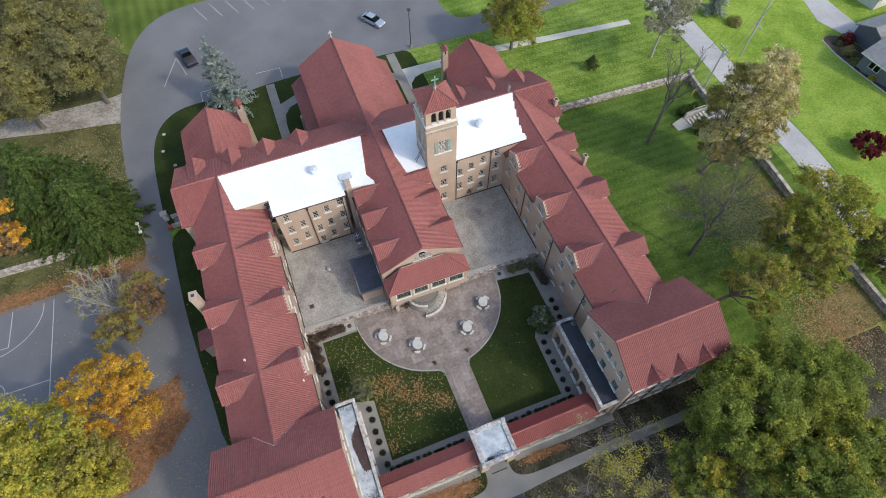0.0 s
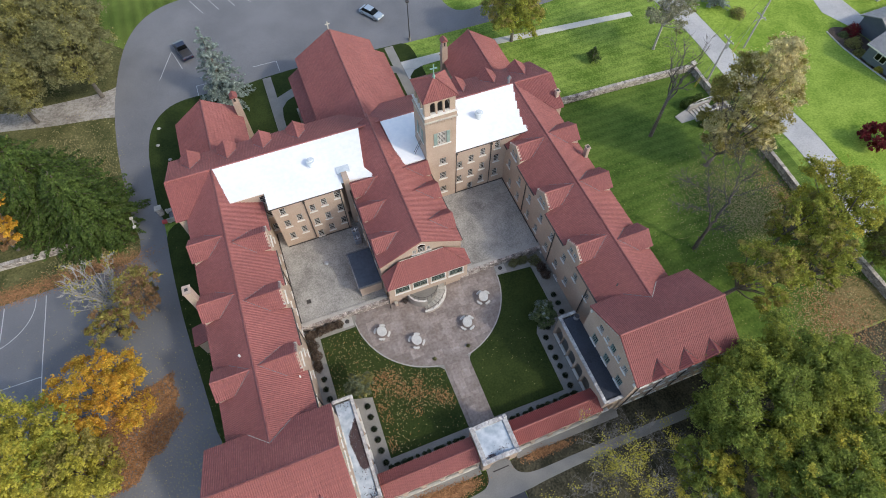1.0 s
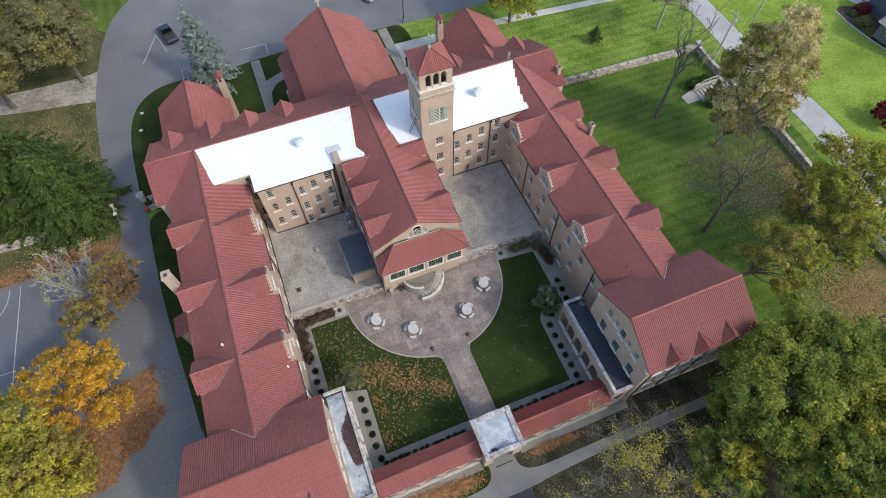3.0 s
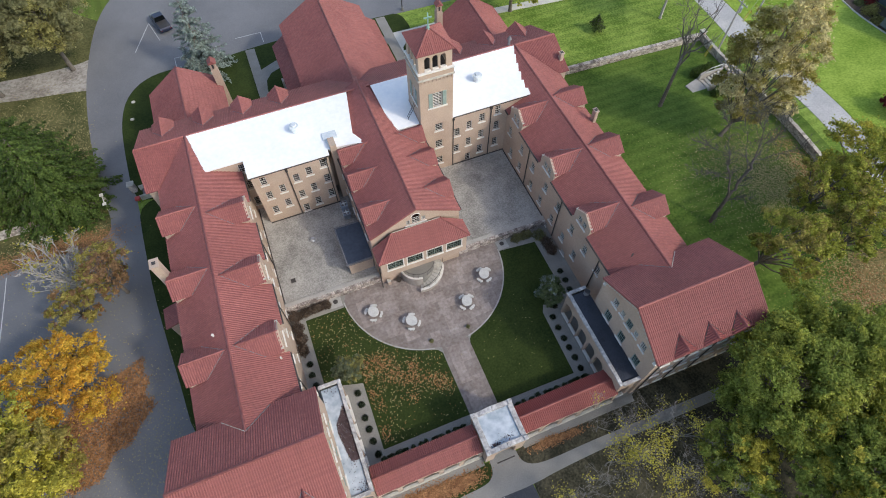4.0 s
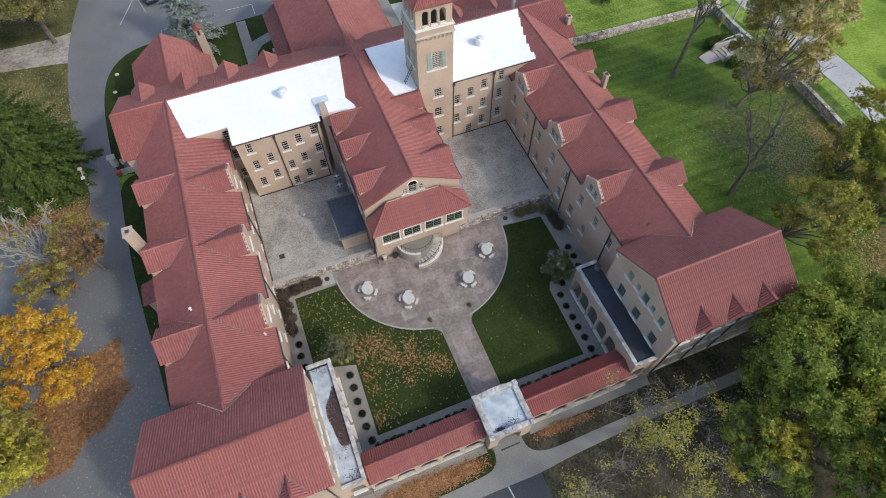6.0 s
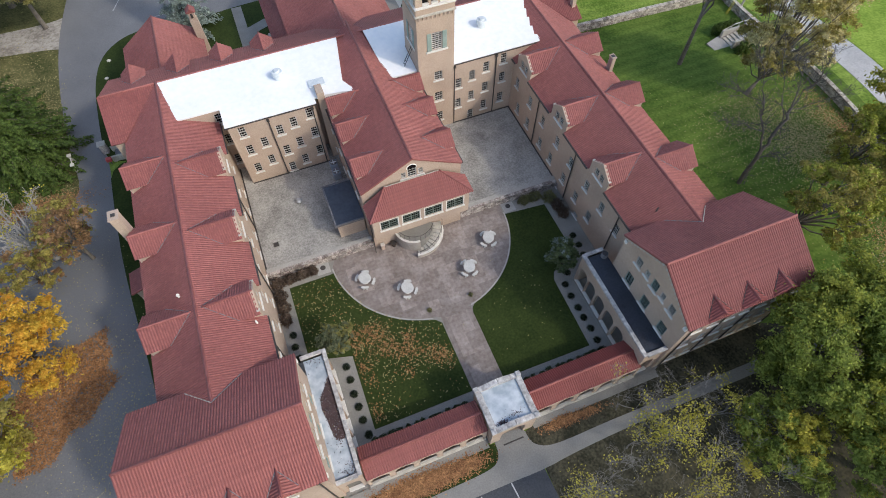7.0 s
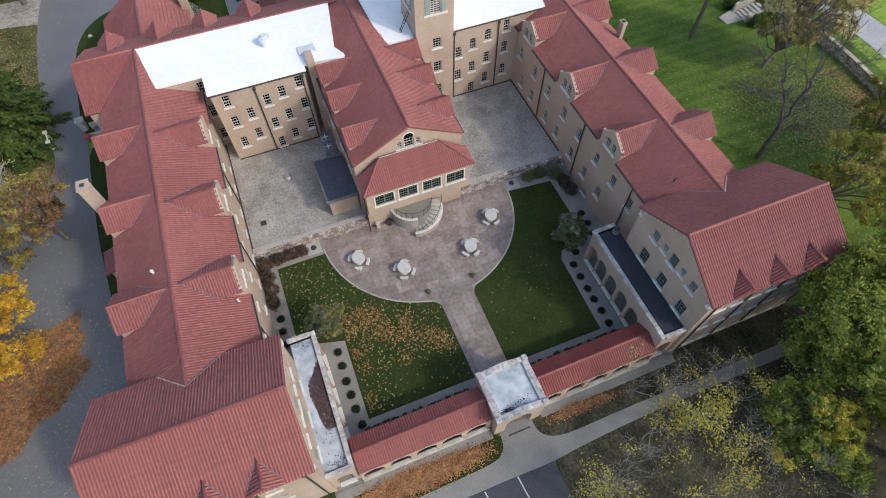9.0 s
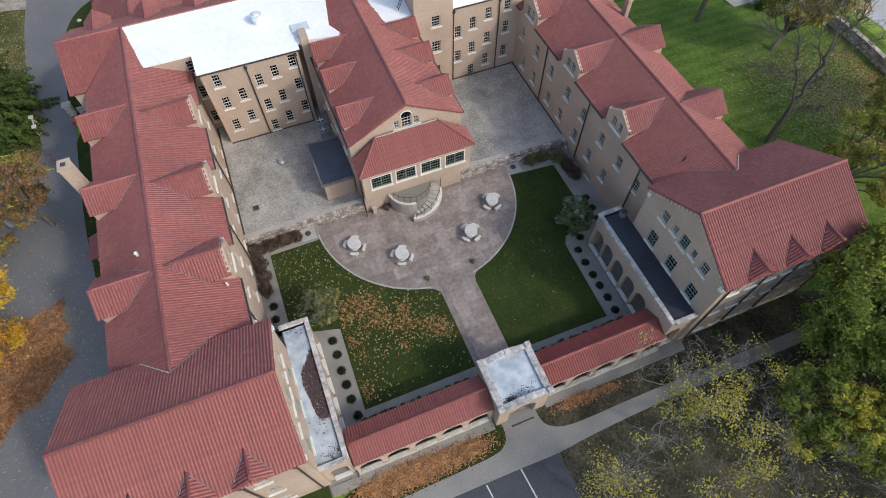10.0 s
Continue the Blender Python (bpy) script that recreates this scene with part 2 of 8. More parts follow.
def add_box(bm, x0, x1, y0, y1, z0, z1, bevel=0.0):
    m = Matrix.LocRotScale(((x0 + x1) / 2, (y0 + y1) / 2, (z0 + z1) / 2), None, (abs(x1 - x0), abs(y1 - y0), abs(z1 - z0)))
    got = bmesh.ops.create_cube(bm, size=1, matrix=m)
    if bevel:
        edges = {e for v in got["verts"] for e in v.link_edges}
        bmesh.ops.bevel(bm, geom=list(edges), offset=bevel, segments=1, affect="EDGES")
    return bm


def box(x0, x1, y0, y1, z0, z1, bevel=0.0):
    return add_box(bmesh.new(), x0, x1, y0, y1, z0, z1, bevel)


def add_prism(bm, ring, z0, z1):
    """An upright prism over a ring of x, y; z0 and z1 are heights or functions of x, y."""
    low = [bm.verts.new((x, y, z0(x, y) if callable(z0) else z0)) for x, y in ring]
    top = [bm.verts.new((x, y, z1(x, y) if callable(z1) else z1)) for x, y in ring]
    n = len(ring)
    bm.faces.new(top)
    bm.faces.new(low[::-1])
    for k in range(n):
        bm.faces.new((low[k], low[(k + 1) % n], top[(k + 1) % n], top[k]))
    return bm


def prism(ring, z0, z1):
    return add_prism(bmesh.new(), ring, z0, z1)


def cylinder(x, y, z0, z1, r0, r1=None, n=16, bm=None):
    bm = bm or bmesh.new()
    bmesh.ops.create_cone(bm, cap_ends=True, segments=n, radius1=r0, radius2=r0 if r1 is None else r1, depth=z1 - z0,
                          matrix=Matrix.Translation((x, y, (z0 + z1) / 2)))
    return bm


def add_tube(bm, pts, radii, n=6):
    rings = []
    for k, p in enumerate(pts):
        a, b = Vector(pts[max(0, k - 1)]), Vector(pts[min(len(pts) - 1, k + 1)])
        d = (b - a).normalized()
        u = d.orthogonal().normalized()
        v = d.cross(u)
        rings.append([bm.verts.new(Vector(p) + radii[k] * (math.cos(q) * u + math.sin(q) * v)) for q in (2 * math.pi * j / n for j in range(n))])
    for r, s in zip(rings, rings[1:]):
        # the ring that starts nearest keeps the tube from twisting
        off = min(range(n), key=lambda o: (r[0].co - s[o].co).length)
        for j in range(n):
            bm.faces.new((r[j], r[(j + 1) % n], s[(j + 1 + off) % n], s[(j + off) % n]))
    bm.faces.new(rings[-1])
    return bm


def draped(ring, height, thick=0.25):
    """A sheet over the ring that follows the ground, with its edges drawn down."""
    bm = bmesh.new()
    vs = [bm.verts.new((x, y, 0)) for x, y in ring]
    for a, b, c in tessellate_polygon([[Vector((x, y, 0)) for x, y in ring]]):
        (ax, ay), (bx, by), (cx, cy) = ring[a], ring[b], ring[c]
        area = (bx - ax) * (cy - ay) - (cx - ax) * (by - ay)
        if abs(area) > 1e-5:
            bm.faces.new((vs[a], vs[b], vs[c]) if area > 0 else (vs[a], vs[c], vs[b]))
    for y in range(30, 55, 2):
        bmesh.ops.bisect_plane(bm, geom=bm.verts[:] + bm.edges[:] + bm.faces[:], plane_co=(0, y, 0), plane_no=(0, 1, 0))
    rim = bmesh.ops.extrude_edge_only(bm, edges=[e for e in bm.edges if e.is_boundary])
    low = {v for v in rim["geom"] if isinstance(v, bmesh.types.BMVert)}
    for v in bm.verts:
        v.co.z = ground_z(v.co.x, v.co.y) + height - (thick if v in low else 0)
    return bm


def wall(name, parent, p0, p1, z0, top, openings=(), thick=0.35, mat=None, label=""):
    """A wall from p0 to p1 whose outer face looks to the right of that way; openings: (u, z, width, height) by their middle;
    top: a height, or a list of (u, z) from end to end."""
    p0, p1 = Vector((*p0, 0)), Vector((*p1, 0))
    length = (p1 - p0).length
    d = (p1 - p0) / length
    out = Vector((d.y, -d.x, 0))
    line = [(0, top), (length, top)] if not isinstance(top, list) else top
    def roof(u):
        for (a, za), (b, zb) in zip(line, line[1:]):
            if u <= b + 1e-6:
                return za + (zb - za) * (u - a) / (b - a)
        return line[-1][1]
    us = sorted({round(v, 4) for v in [u for u, _ in line] + [o[0] - o[2] / 2 for o in openings] + [o[0] + o[2] / 2 for o in openings]})
    zs = sorted({round(v, 4) for v in [z0, max(z for _, z in line)] + [o[1] - o[3] / 2 for o in openings] + [o[1] + o[3] / 2 for o in openings]})
    bm, made = bmesh.new(), {}
    def vert(u, z, back):
        u, z = min(max(u, 0.004), length - 0.004), min(z, roof(u))
        key = (round(u, 4), round(z, 4), back)
        if key not in made:
            made[key] = bm.verts.new(p0 + d * u + Vector((0, 0, z)) - out * (thick if back else 0))
        return made[key]
    def quad(vs):
        vs = [v for k, v in enumerate(vs) if v not in vs[:k]]
        if len(vs) > 2:
            try:
                bm.faces.new(vs)
            except ValueError:
                pass
    def solid(i, j):
        if not (0 <= i < len(us) - 1 and 0 <= j < len(zs) - 1):
            return False
        um, zm = (us[i] + us[i + 1]) / 2, zs[j]
        if zm >= max(roof(us[i]), roof(us[i + 1])) - 1e-6:
            return False
        zc = (zs[j] + zs[j + 1]) / 2
        return not any(abs(um - o[0]) < o[2] / 2 and abs(zc - o[1]) < o[3] / 2 for o in openings)
    for i in range(len(us) - 1):
        for j in range(len(zs) - 1):
            if not solid(i, j):
                continue
            a, b, lo, hi = us[i], us[i + 1], zs[j], zs[j + 1]
            quad([vert(a, lo, 0), vert(b, lo, 0), vert(b, hi, 0), vert(a, hi, 0)])
            quad([vert(b, lo, 1), vert(a, lo, 1), vert(a, hi, 1), vert(b, hi, 1)])
            if not solid(i - 1, j):
                quad([vert(a, lo, 1), vert(a, lo, 0), vert(a, hi, 0), vert(a, hi, 1)])
            if not solid(i + 1, j):
                quad([vert(b, lo, 0), vert(b, lo, 1), vert(b, hi, 1), vert(b, hi, 0)])
            if not solid(i, j - 1):
                quad([vert(a, lo, 0), vert(a, lo, 1), vert(b, lo, 1), vert(b, lo, 0)])
            if not solid(i, j + 1):
                quad([vert(a, hi, 1), vert(a, hi, 0), vert(b, hi, 0), vert(b, hi, 1)])
    part(name, bm, mat or BRICK, parent, label)
    turn = Matrix.Rotation(math.atan2(d.y, d.x), 4, "Z")
    return [Matrix.Translation(p0 + d * o[0] + Vector((0, 0, o[1]))) @ turn for o in openings]


def arch_wall(name, parent, p0, p1, z0, z1, arches, thick=0.4, spring=2.0, sill=0.6, sills=True):
    """A wall with round-headed openings through it; arches: (middle, half width)."""
    p0, p1 = Vector((*p0, 0)), Vector((*p1, 0))
    d = (p1 - p0).normalized()
    out = Vector((d.y, -d.x, 0))
    length = (p1 - p0).length
    bm = bmesh.new()
    def vert(u, z, k):
        u = min(max(u, 0.004), length - 0.004)
        return bm.verts.new(p0 + d * u - out * thick * k + Vector((0, 0, z)))
    def block(u0, u1, lo0, lo1, hi):
        v = [vert(u0, lo0, 0), vert(u1, lo1, 0), vert(u1, hi, 0), vert(u0, hi, 0), vert(u0, lo0, 1), vert(u1, lo1, 1), vert(u1, hi, 1), vert(u0, hi, 1)]
        for f in ((0, 1, 2, 3), (5, 4, 7, 6), (4, 5, 1, 0), (3, 2, 6, 7), (0, 3, 7, 4), (1, 5, 6, 2)):
            bm.faces.new([v[q] for q in f])
    at = 0
    for c, h in arches:
        block(at, c - h, z0, z0, z1)
        n = 10
        for k in range(n):
            a0, a1 = math.pi - math.pi * k / n, math.pi - math.pi * (k + 1) / n
            block(c + h * math.cos(a0), c + h * math.cos(a1), spring + h * math.sin(a0), spring + h * math.sin(a1), z1)
        block(c - h, c + h, z0, z0, sill)
        at = c + h
    block(at, length, z0, z0, z1)
    bmesh.ops.remove_doubles(bm, verts=bm.verts[:], dist=0.001)
    part(name, bm, BRICK, parent)
    for c, h in arches if sills else ():
        q = p0 + d * c
        m = Matrix.Translation(q + Vector((0, 0, sill))) @ Matrix.Rotation(math.atan2(d.y, d.x), 4, "Z")
        piece("arch_sill", mesh_of("arch_sill", box(-h - 0.02, h + 0.02, -0.12, 0.2, -0.02, 0.12, 0.02), SILL), parent, m)


WINDOW_MESHES = {}


def lattice(xs, zs, y0, y1):
    """A frame in one piece: bars between the 1st and 2nd, 3rd and 4th ... of the given places, open lights between them."""
    bm, made = bmesh.new(), {}
    def vert(i, j, k):
        if (i, j, k) not in made:
            made[i, j, k] = bm.verts.new((xs[i], (y0, y1)[k], zs[j]))
        return made[i, j, k]
    def solid(i, j):
        return 0 <= i < len(xs) - 1 and 0 <= j < len(zs) - 1 and (i % 2 == 0 or j % 2 == 0)
    for i in range(len(xs) - 1):
        for j in range(len(zs) - 1):
            if not solid(i, j):
                continue
            bm.faces.new([vert(i, j, 0), vert(i + 1, j, 0), vert(i + 1, j + 1, 0), vert(i, j + 1, 0)])
            bm.faces.new([vert(i, j + 1, 1), vert(i + 1, j + 1, 1), vert(i + 1, j, 1), vert(i, j, 1)])
            for near, (a, b) in (((i - 1, j), ((i, j), (i, j + 1))), ((i + 1, j), ((i + 1, j + 1), (i + 1, j))), ((i, j - 1), ((i + 1, j), (i, j))), ((i, j + 1), ((i, j + 1), (i + 1, j + 1)))):
                if not solid(*near):
                    bm.faces.new([vert(*a, 0), vert(*b, 0), vert(*b, 1), vert(*a, 1)])
    bmesh.ops.recalc_face_normals(bm, faces=bm.faces[:])
    return bm


def window(parent, m, w=0.85, h=1.35, cols=3, rows=4, paint=None):
    """A sash window in its opening: frame with glazing bars, pane and sill; m: the middle of the opening in the wall's outer face."""
    key = (w, h, cols, rows, paint.name if paint else "")
    if key not in WINDOW_MESHES:
        e, t = 0.066, 0.008
        xs, zs = [-w / 2, -w / 2 + e], [-h / 2, -h / 2 + e]
        for k in range(1, cols):
            xs += [-w / 2 + w * k / cols - t, -w / 2 + w * k / cols + t]
        for k in range(1, rows):
            q = 0.03 if abs(k * 2 - rows) < 0.5 else t
            zs += [-h / 2 + h * k / rows - q, -h / 2 + h * k / rows + q]
        bm = lattice(xs + [w / 2 - e, w / 2], zs + [h / 2 - e, h / 2], 0.07, 0.15)
        fr = mesh_of("window_frame", bm, paint or SASH)
        pane = mesh_of("pane", box(-w / 2 + 0.04, w / 2 - 0.04, 0.12, 0.135, -h / 2 + 0.04, h / 2 - 0.04), GLASS)
        sill = mesh_of("sill", box(-w / 2 - 0.14, w / 2 + 0.14, -0.12, 0.06, -h / 2 - 0.15, -h / 2 - 0.002, 0.015), SILL)
        WINDOW_MESHES[key] = fr, pane, sill
    fr, pane, sill = WINDOW_MESHES[key]
    ob = piece("window", fr, parent, m)
    for name, me in (("pane", pane), ("sill", sill)):
        sub = new(name, me)
        sub.parent = ob
    return ob


def rib_mesh(length, mat):
    """One row of barrel tiles, from the ridge down: x across, y down the slope, z off the roof."""
    verts, faces = [], []
    n = max(1, round(length / 0.42))
    step = length / n
    for k in range(n):
        base = len(verts)
        for y, r, lift in ((k * step, 0.052, 0.0), ((k + 1) * step + 0.02, 0.074, 0.034)):
            for a in (180, 130, 90, 50, 0):
                verts.append((r * math.cos(radians(a)), y, lift * (a not in (0, 180)) + 0.42 * r * math.sin(radians(a))))
        faces += [(base + j, base + j + 5, base + j + 6, base + j + 1) for j in range(4)]
    return verts, faces


RIBS = {}
PITCH = 0.19


def slope(name, parent, ridge0, ridge1, eave, cut=None, apart=False, label="", tone=None):
    """A tiled slope. ridge0 to ridge1: the top line; eave: any point of the lower edge; cut: the outline as (u, v), u metres along
    the top line and v down the slope, where it is no rectangle. apart: each row of tiles is an object of its own."""
    a, b, e = Vector(ridge0), Vector(ridge1), Vector(eave)
    run = (b - a).length
    U = (b - a) / run
    V = (e - a) - U * (e - a).dot(U)
    fall = V.length
    V.normalize()
    N = U.cross(V)
    if N.z < 0:
        N = -N
    poly = cut or [(0, 0), (run, 0), (run, fall), (0, fall)]
    def at(u, v, w):
        return a + U * u + V * v + N * w
    n = len(poly)
    verts = [at(u, v, 0) for u, v in poly] + [at(u, v, -0.14) for u, v in poly]
    bm = raw(verts, [tuple(range(n)), tuple(range(2 * n - 1, n - 1, -1))] + [(k, n + k, n + (k + 1) % n, (k + 1) % n) for k in range(n)])
    bmesh.ops.recalc_face_normals(bm, faces=bm.faces[:])
    bed = part(name, bm, tone or TILE_BED, parent, label)
    lo, hi = min(u for u, _ in poly), max(u for u, _ in poly)
    count = max(1, int((hi - lo) / PITCH))
    verts, faces = [], []
    turn = Matrix((U, V, N)).transposed().to_4x4()
    for k in range(count):
        u = lo + (k + 0.5) * (hi - lo) / count
        hits = []
        for (u0, v0), (u1, v1) in zip(poly, poly[1:] + poly[:1]):
            if (u0 - u) * (u1 - u) < 0:
                hits.append(v0 + (v1 - v0) * (u - u0) / (u1 - u0))
        hits.sort()
        for v0, v1 in zip(hits[::2], hits[1::2]):
            if v1 - v0 < 0.12:
                continue
            if apart:
                key = round(v1 - v0, 2), tone
                if key not in RIBS:
                    RIBS[key] = mesh_of("tile_strip", raw(*rib_mesh(v1 - v0, None)), tone or TILE_PIECE, True)
                piece("tile_strip", RIBS[key], parent, Matrix.Translation(at(u, v0, 0)) @ turn)
            else:
                vs, fs = rib_mesh(v1 - v0, None)
                base = len(verts)
                verts += [at(u + x, v0 + y, z) for x, y, z in vs]
                faces += [tuple(base + q for q in f) for f in fs]
    if faces:
        me = bpy.data.meshes.new("tile_cover")
        me.from_pydata(verts, [], faces)
        me.materials.append(tone or TILE)
        me.polygons.foreach_set("use_smooth", [True] * len(me.polygons))
        ob = new("tile_cover", me)
        ob.parent = parent
        ob.matrix_parent_inverse = PLACE[parent.name].inverted()
        tagged(ob, kind="stuff")
    return bed


def ridge_cap(parent, p0, p1, r=0.115):
    a, b = Vector(p0), Vector(p1)
    n = max(2, round((b - a).length / 0.42))
    bm = bmesh.new()
    pts, radii = [], []
    for k in range(n):
        pts += [tuple(a.lerp(b, (k + 0.02) / n)), tuple(a.lerp(b, (k + 0.98) / n))]
        radii += [r * 0.84, r]
    add_tube(bm, pts, radii, 8)
    part("ridge_cap", bm, TILE, parent, smooth=True)


def downspout(parent, x, y, z0, z1, r=0.06):
    bm = cylinder(x, y, z0, z1, r, n=8)
    add_box(bm, x - 0.13, x + 0.13, y - 0.13, y + 0.13, z1 - 0.02, z1 + 0.2, 0.02)
    part("downspout", bm, DARK_METAL, parent, "dark metal downspout")


# ---- ground, roads and paths ----
def build_ground():
    xs = sorted({*range(-70, 111, 6), -1500, -700, -300, -150, -100, 150, 300, 700, 1500})
    ys = sorted({*range(-40, 30, 10), *range(30, 56, 2), *range(60, 131, 10), -1500, -700, -300, -100, 170, 300, 700, 1500})
    verts = [(x, y, ground_z(x, y)) for y in ys for x in xs]
    n = len(xs)
    faces = [(j * n + i, j * n + i + 1, (j + 1) * n + i + 1, (j + 1) * n + i) for j in range(len(ys) - 1) for i in range(n - 1)]
    tagged(part("ground", raw(verts, faces), GRASS), "green mown grass round the buildings", "ground", kind="structure")


build_ground()


def sheet(name, ring, height, mat, label, category, thick=0.25, curved=False):
    return tagged(part(name, draped(rounded(ring) if curved else ring, height, thick), mat), label, category, kind="structure")


sheet("road_drive", [(-12.0, 78.0), (-16.6, 77.2), (-23.3, 77.9), (-27.0, 77.0), (-29.6, 73.8), (-30.6, 68.7), (-30.5, 61.7), (-30.1, 55.1), (-29.8, 48.0),
                     (-29.1, 40.1), (-28.3, 33.9), (-27.5, 27.7), (-26.8, 22.4), (-26.6, 5), (-27, -30), (-80, -30), (-80, 49.0), (-52, 49.1), (-38.7, 49.5), (-33.0, 50.0),
                     (-34.4, 58.9), (-35.1, 68.0), (-35.2, 75.4), (-34.8, 81.8), (-33.6, 89.9), (-31.9, 96.2), (-29.2, 100.9), (-25.4, 103.7), (-21.2, 104.7),
                     (-14, 105), (5, 108), (23, 106), (23.2, 89.2), (23.8, 83.6), (26.4, 82.0), (30.1, 82.6), (46, 84.5), (62, 84), (62, 79), (46, 79.2), (29.3, 77.6), (10.2, 77.8), (-5.2, 78.4)],
      0.04, ASPHALT, "grey asphalt drive and parking lot with faded lines", "road", curved=True)
sheet("road_street", [(58.7, 90), (59.5, 73.3), (60.3, 62), (59.4, 48.2), (58.2, 36), (57.0, 23.3), (54.6, 0), (51, -30), (56, -30), (58.6, 0), (61.0, 19.7), (62.8, 38.1), (64.4, 51.2), (64.6, 66), (64.6, 90)],
      0.05, STREET, "pale grey street beside the grounds", "road", curved=True)
sheet("road_gravel_track", [(-70, 86.3), (-53.2, 85.6), (-44.6, 84.6), (-35.4, 84.4), (-31.5, 86.4), (-31.6, 76.6), (-35.6, 78.4), (-44.7, 79.7), (-53.1, 81.7), (-70, 82.0)], 0.033, GRAVEL_PATH, "pale gravel track joining the drive", "path", curved=True)
sheet("ground_rough", [(-80, 48.5), (-52, 48.6), (-38.7, 49.0), (-32, 49.5), (-33.4, 58.9), (-34.1, 68.0), (-34.2, 75.4), (-34.2, 79.2), (-44.7, 80.2), (-53.1, 82.2), (-80, 82.6)],
      0.03, ROUGH_GRASS, "dry autumn grass strewn with leaves", "grass", 0.1)
# Shaded and sunlit tones of the lawn colour, laid where shade and sun fall.
sheet("ground_field", [(-36, 98.5), (-32.0, 94), (-28.6, 99.6), (-24.4, 102.4), (-20.5, 103.4), (-14, 103.8), (5, 106.6), (5, 150), (-80, 150), (-80, 124), (-36, 124)], 0.025, SHADY_GRASS, "mown field behind the parking lot, shade put into its green", "grass", 0.1)
sheet("ground_side_lawn", [(23.8, 7.2), (23.8, 54.5), (26.5, 55.0), (54.2, 55.6), (57.0, 50.5), (56.4, 36), (55.2, 23.3), (53.6, 7.2)], 0.022, SIDE_GRASS, "lawn beside the long wing, shade put into its green", "grass", 0.1)
sheet("ground_street_lawn", [(64.8, 95), (64.8, 66), (64.6, 51.2), (63.0, 38.1), (61.2, 19.7), (58.8, 0), (56.2, -30), (140, -30), (140, 95)], 0.025, SUNNY_GRASS, "lawns across the street, sunlight put into their green", "grass", 0.1)
sheet("ground_meadow", [(-80, 85.6), (-53, 85.0), (-34.0, 83.4), (-32.8, 90.2), (-32.2, 94), (-36, 98), (-36, 125), (-80, 125)],
      0.03, ROUGH_GRASS, "dry grass verge under large trees", "grass", 0.1)
# walks
sheet("pavement_walk", [(-11.6, 78.0), (-10.2, 78.0), (-10.2, 57), (-11.6, 57)], 0.09, CONCRETE, "pale concrete garden walk", "path")
sheet("pavement_walk_side", [(-10.2, 71.0), (-10.2, 72.8), (-7.6, 74.0), (-7.0, 72.4)], 0.09, CONCRETE, "short concrete branch of the walk", "path")
sheet("pavement_walk_east", [(9.5, 77.8), (11.0, 77.8), (11.0, 57), (9.5, 57)], 0.09, CONCRETE, "pale concrete garden walk", "path")
sheet("pavement_walk_cross", [(11.0, 73.4), (27, 73.2), (53.7, 70.8), (53.6, 69.6), (27, 71.7), (11.0, 71.3)], 0.09, PALE_WALK, "long pale concrete walk across the lawn", "path")
sheet("pavement_walk_side_east", [(7.0, 72.4), (7.6, 74.0), (9.5, 73.0), (9.5, 71.2)], 0.09, CONCRETE, "short concrete branch of the walk", "path")
sheet("pavement_walk_bend", [(-10.2, 71.0), (-8.5, 71.8), (-9.0, 71.45), (-9.9, 70.2), (-10.2, 68.2)][::-1], 0.086, CONCRETE, "rounded corner of the concrete walk", "path")
sheet("pavement_walk_bend_east", [(11.0, 71.3), (14.2, 71.35), (12.5, 70.8), (11.4, 69.6), (11.0, 67.8)][::-1], 0.086, PALE_WALK, "rounded corner of the pale walk", "path")
sheet("pavement_front", [(-30, 6.6), (-30, 4.9), (-10.0, 5.6), (-1.75, 5.55), (1.35, 5.45), (4.3, 5.7), (9.9, 5.85), (24, 5.7), (36, 5.2), (36, 6.4), (24, 6.7), (12.4, 6.8), (7.9, 6.88), (4.2, 6.82), (2.5, 6.95), (1.6, 7.4), (1.25, 8.0), (1.2, 9.2), (-1.5, 9.2), (-1.52, 8.0), (-1.85, 7.4), (-2.6, 7.0), (-5.3, 6.92), (-12, 6.8)],
      0.08, WALK, "pale concrete walk leading to the gatehouse", "path", curved=True)
sheet("road_front_lot", [(-26.5, -30), (-26.5, 5.2), (-10.0, 5.9), (-2.0, 5.8), (1.42, 5.7), (1.6, 0.5), (2.0, -30)], 0.05, ASPHALT_DARK, "dark asphalt parking bay before the gate", "road")
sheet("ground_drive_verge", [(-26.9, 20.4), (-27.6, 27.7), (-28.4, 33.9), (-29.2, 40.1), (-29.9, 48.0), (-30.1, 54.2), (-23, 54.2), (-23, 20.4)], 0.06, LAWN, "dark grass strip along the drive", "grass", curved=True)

# Shade north of the building is put into this turf's dark green.
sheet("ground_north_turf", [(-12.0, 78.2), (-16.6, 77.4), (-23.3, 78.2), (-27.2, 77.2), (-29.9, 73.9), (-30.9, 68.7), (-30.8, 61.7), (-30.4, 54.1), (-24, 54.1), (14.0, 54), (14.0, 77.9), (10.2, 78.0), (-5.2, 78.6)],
      0.065, LAWN, "turf behind the building, shade put into its dark green", "grass", curved=True)

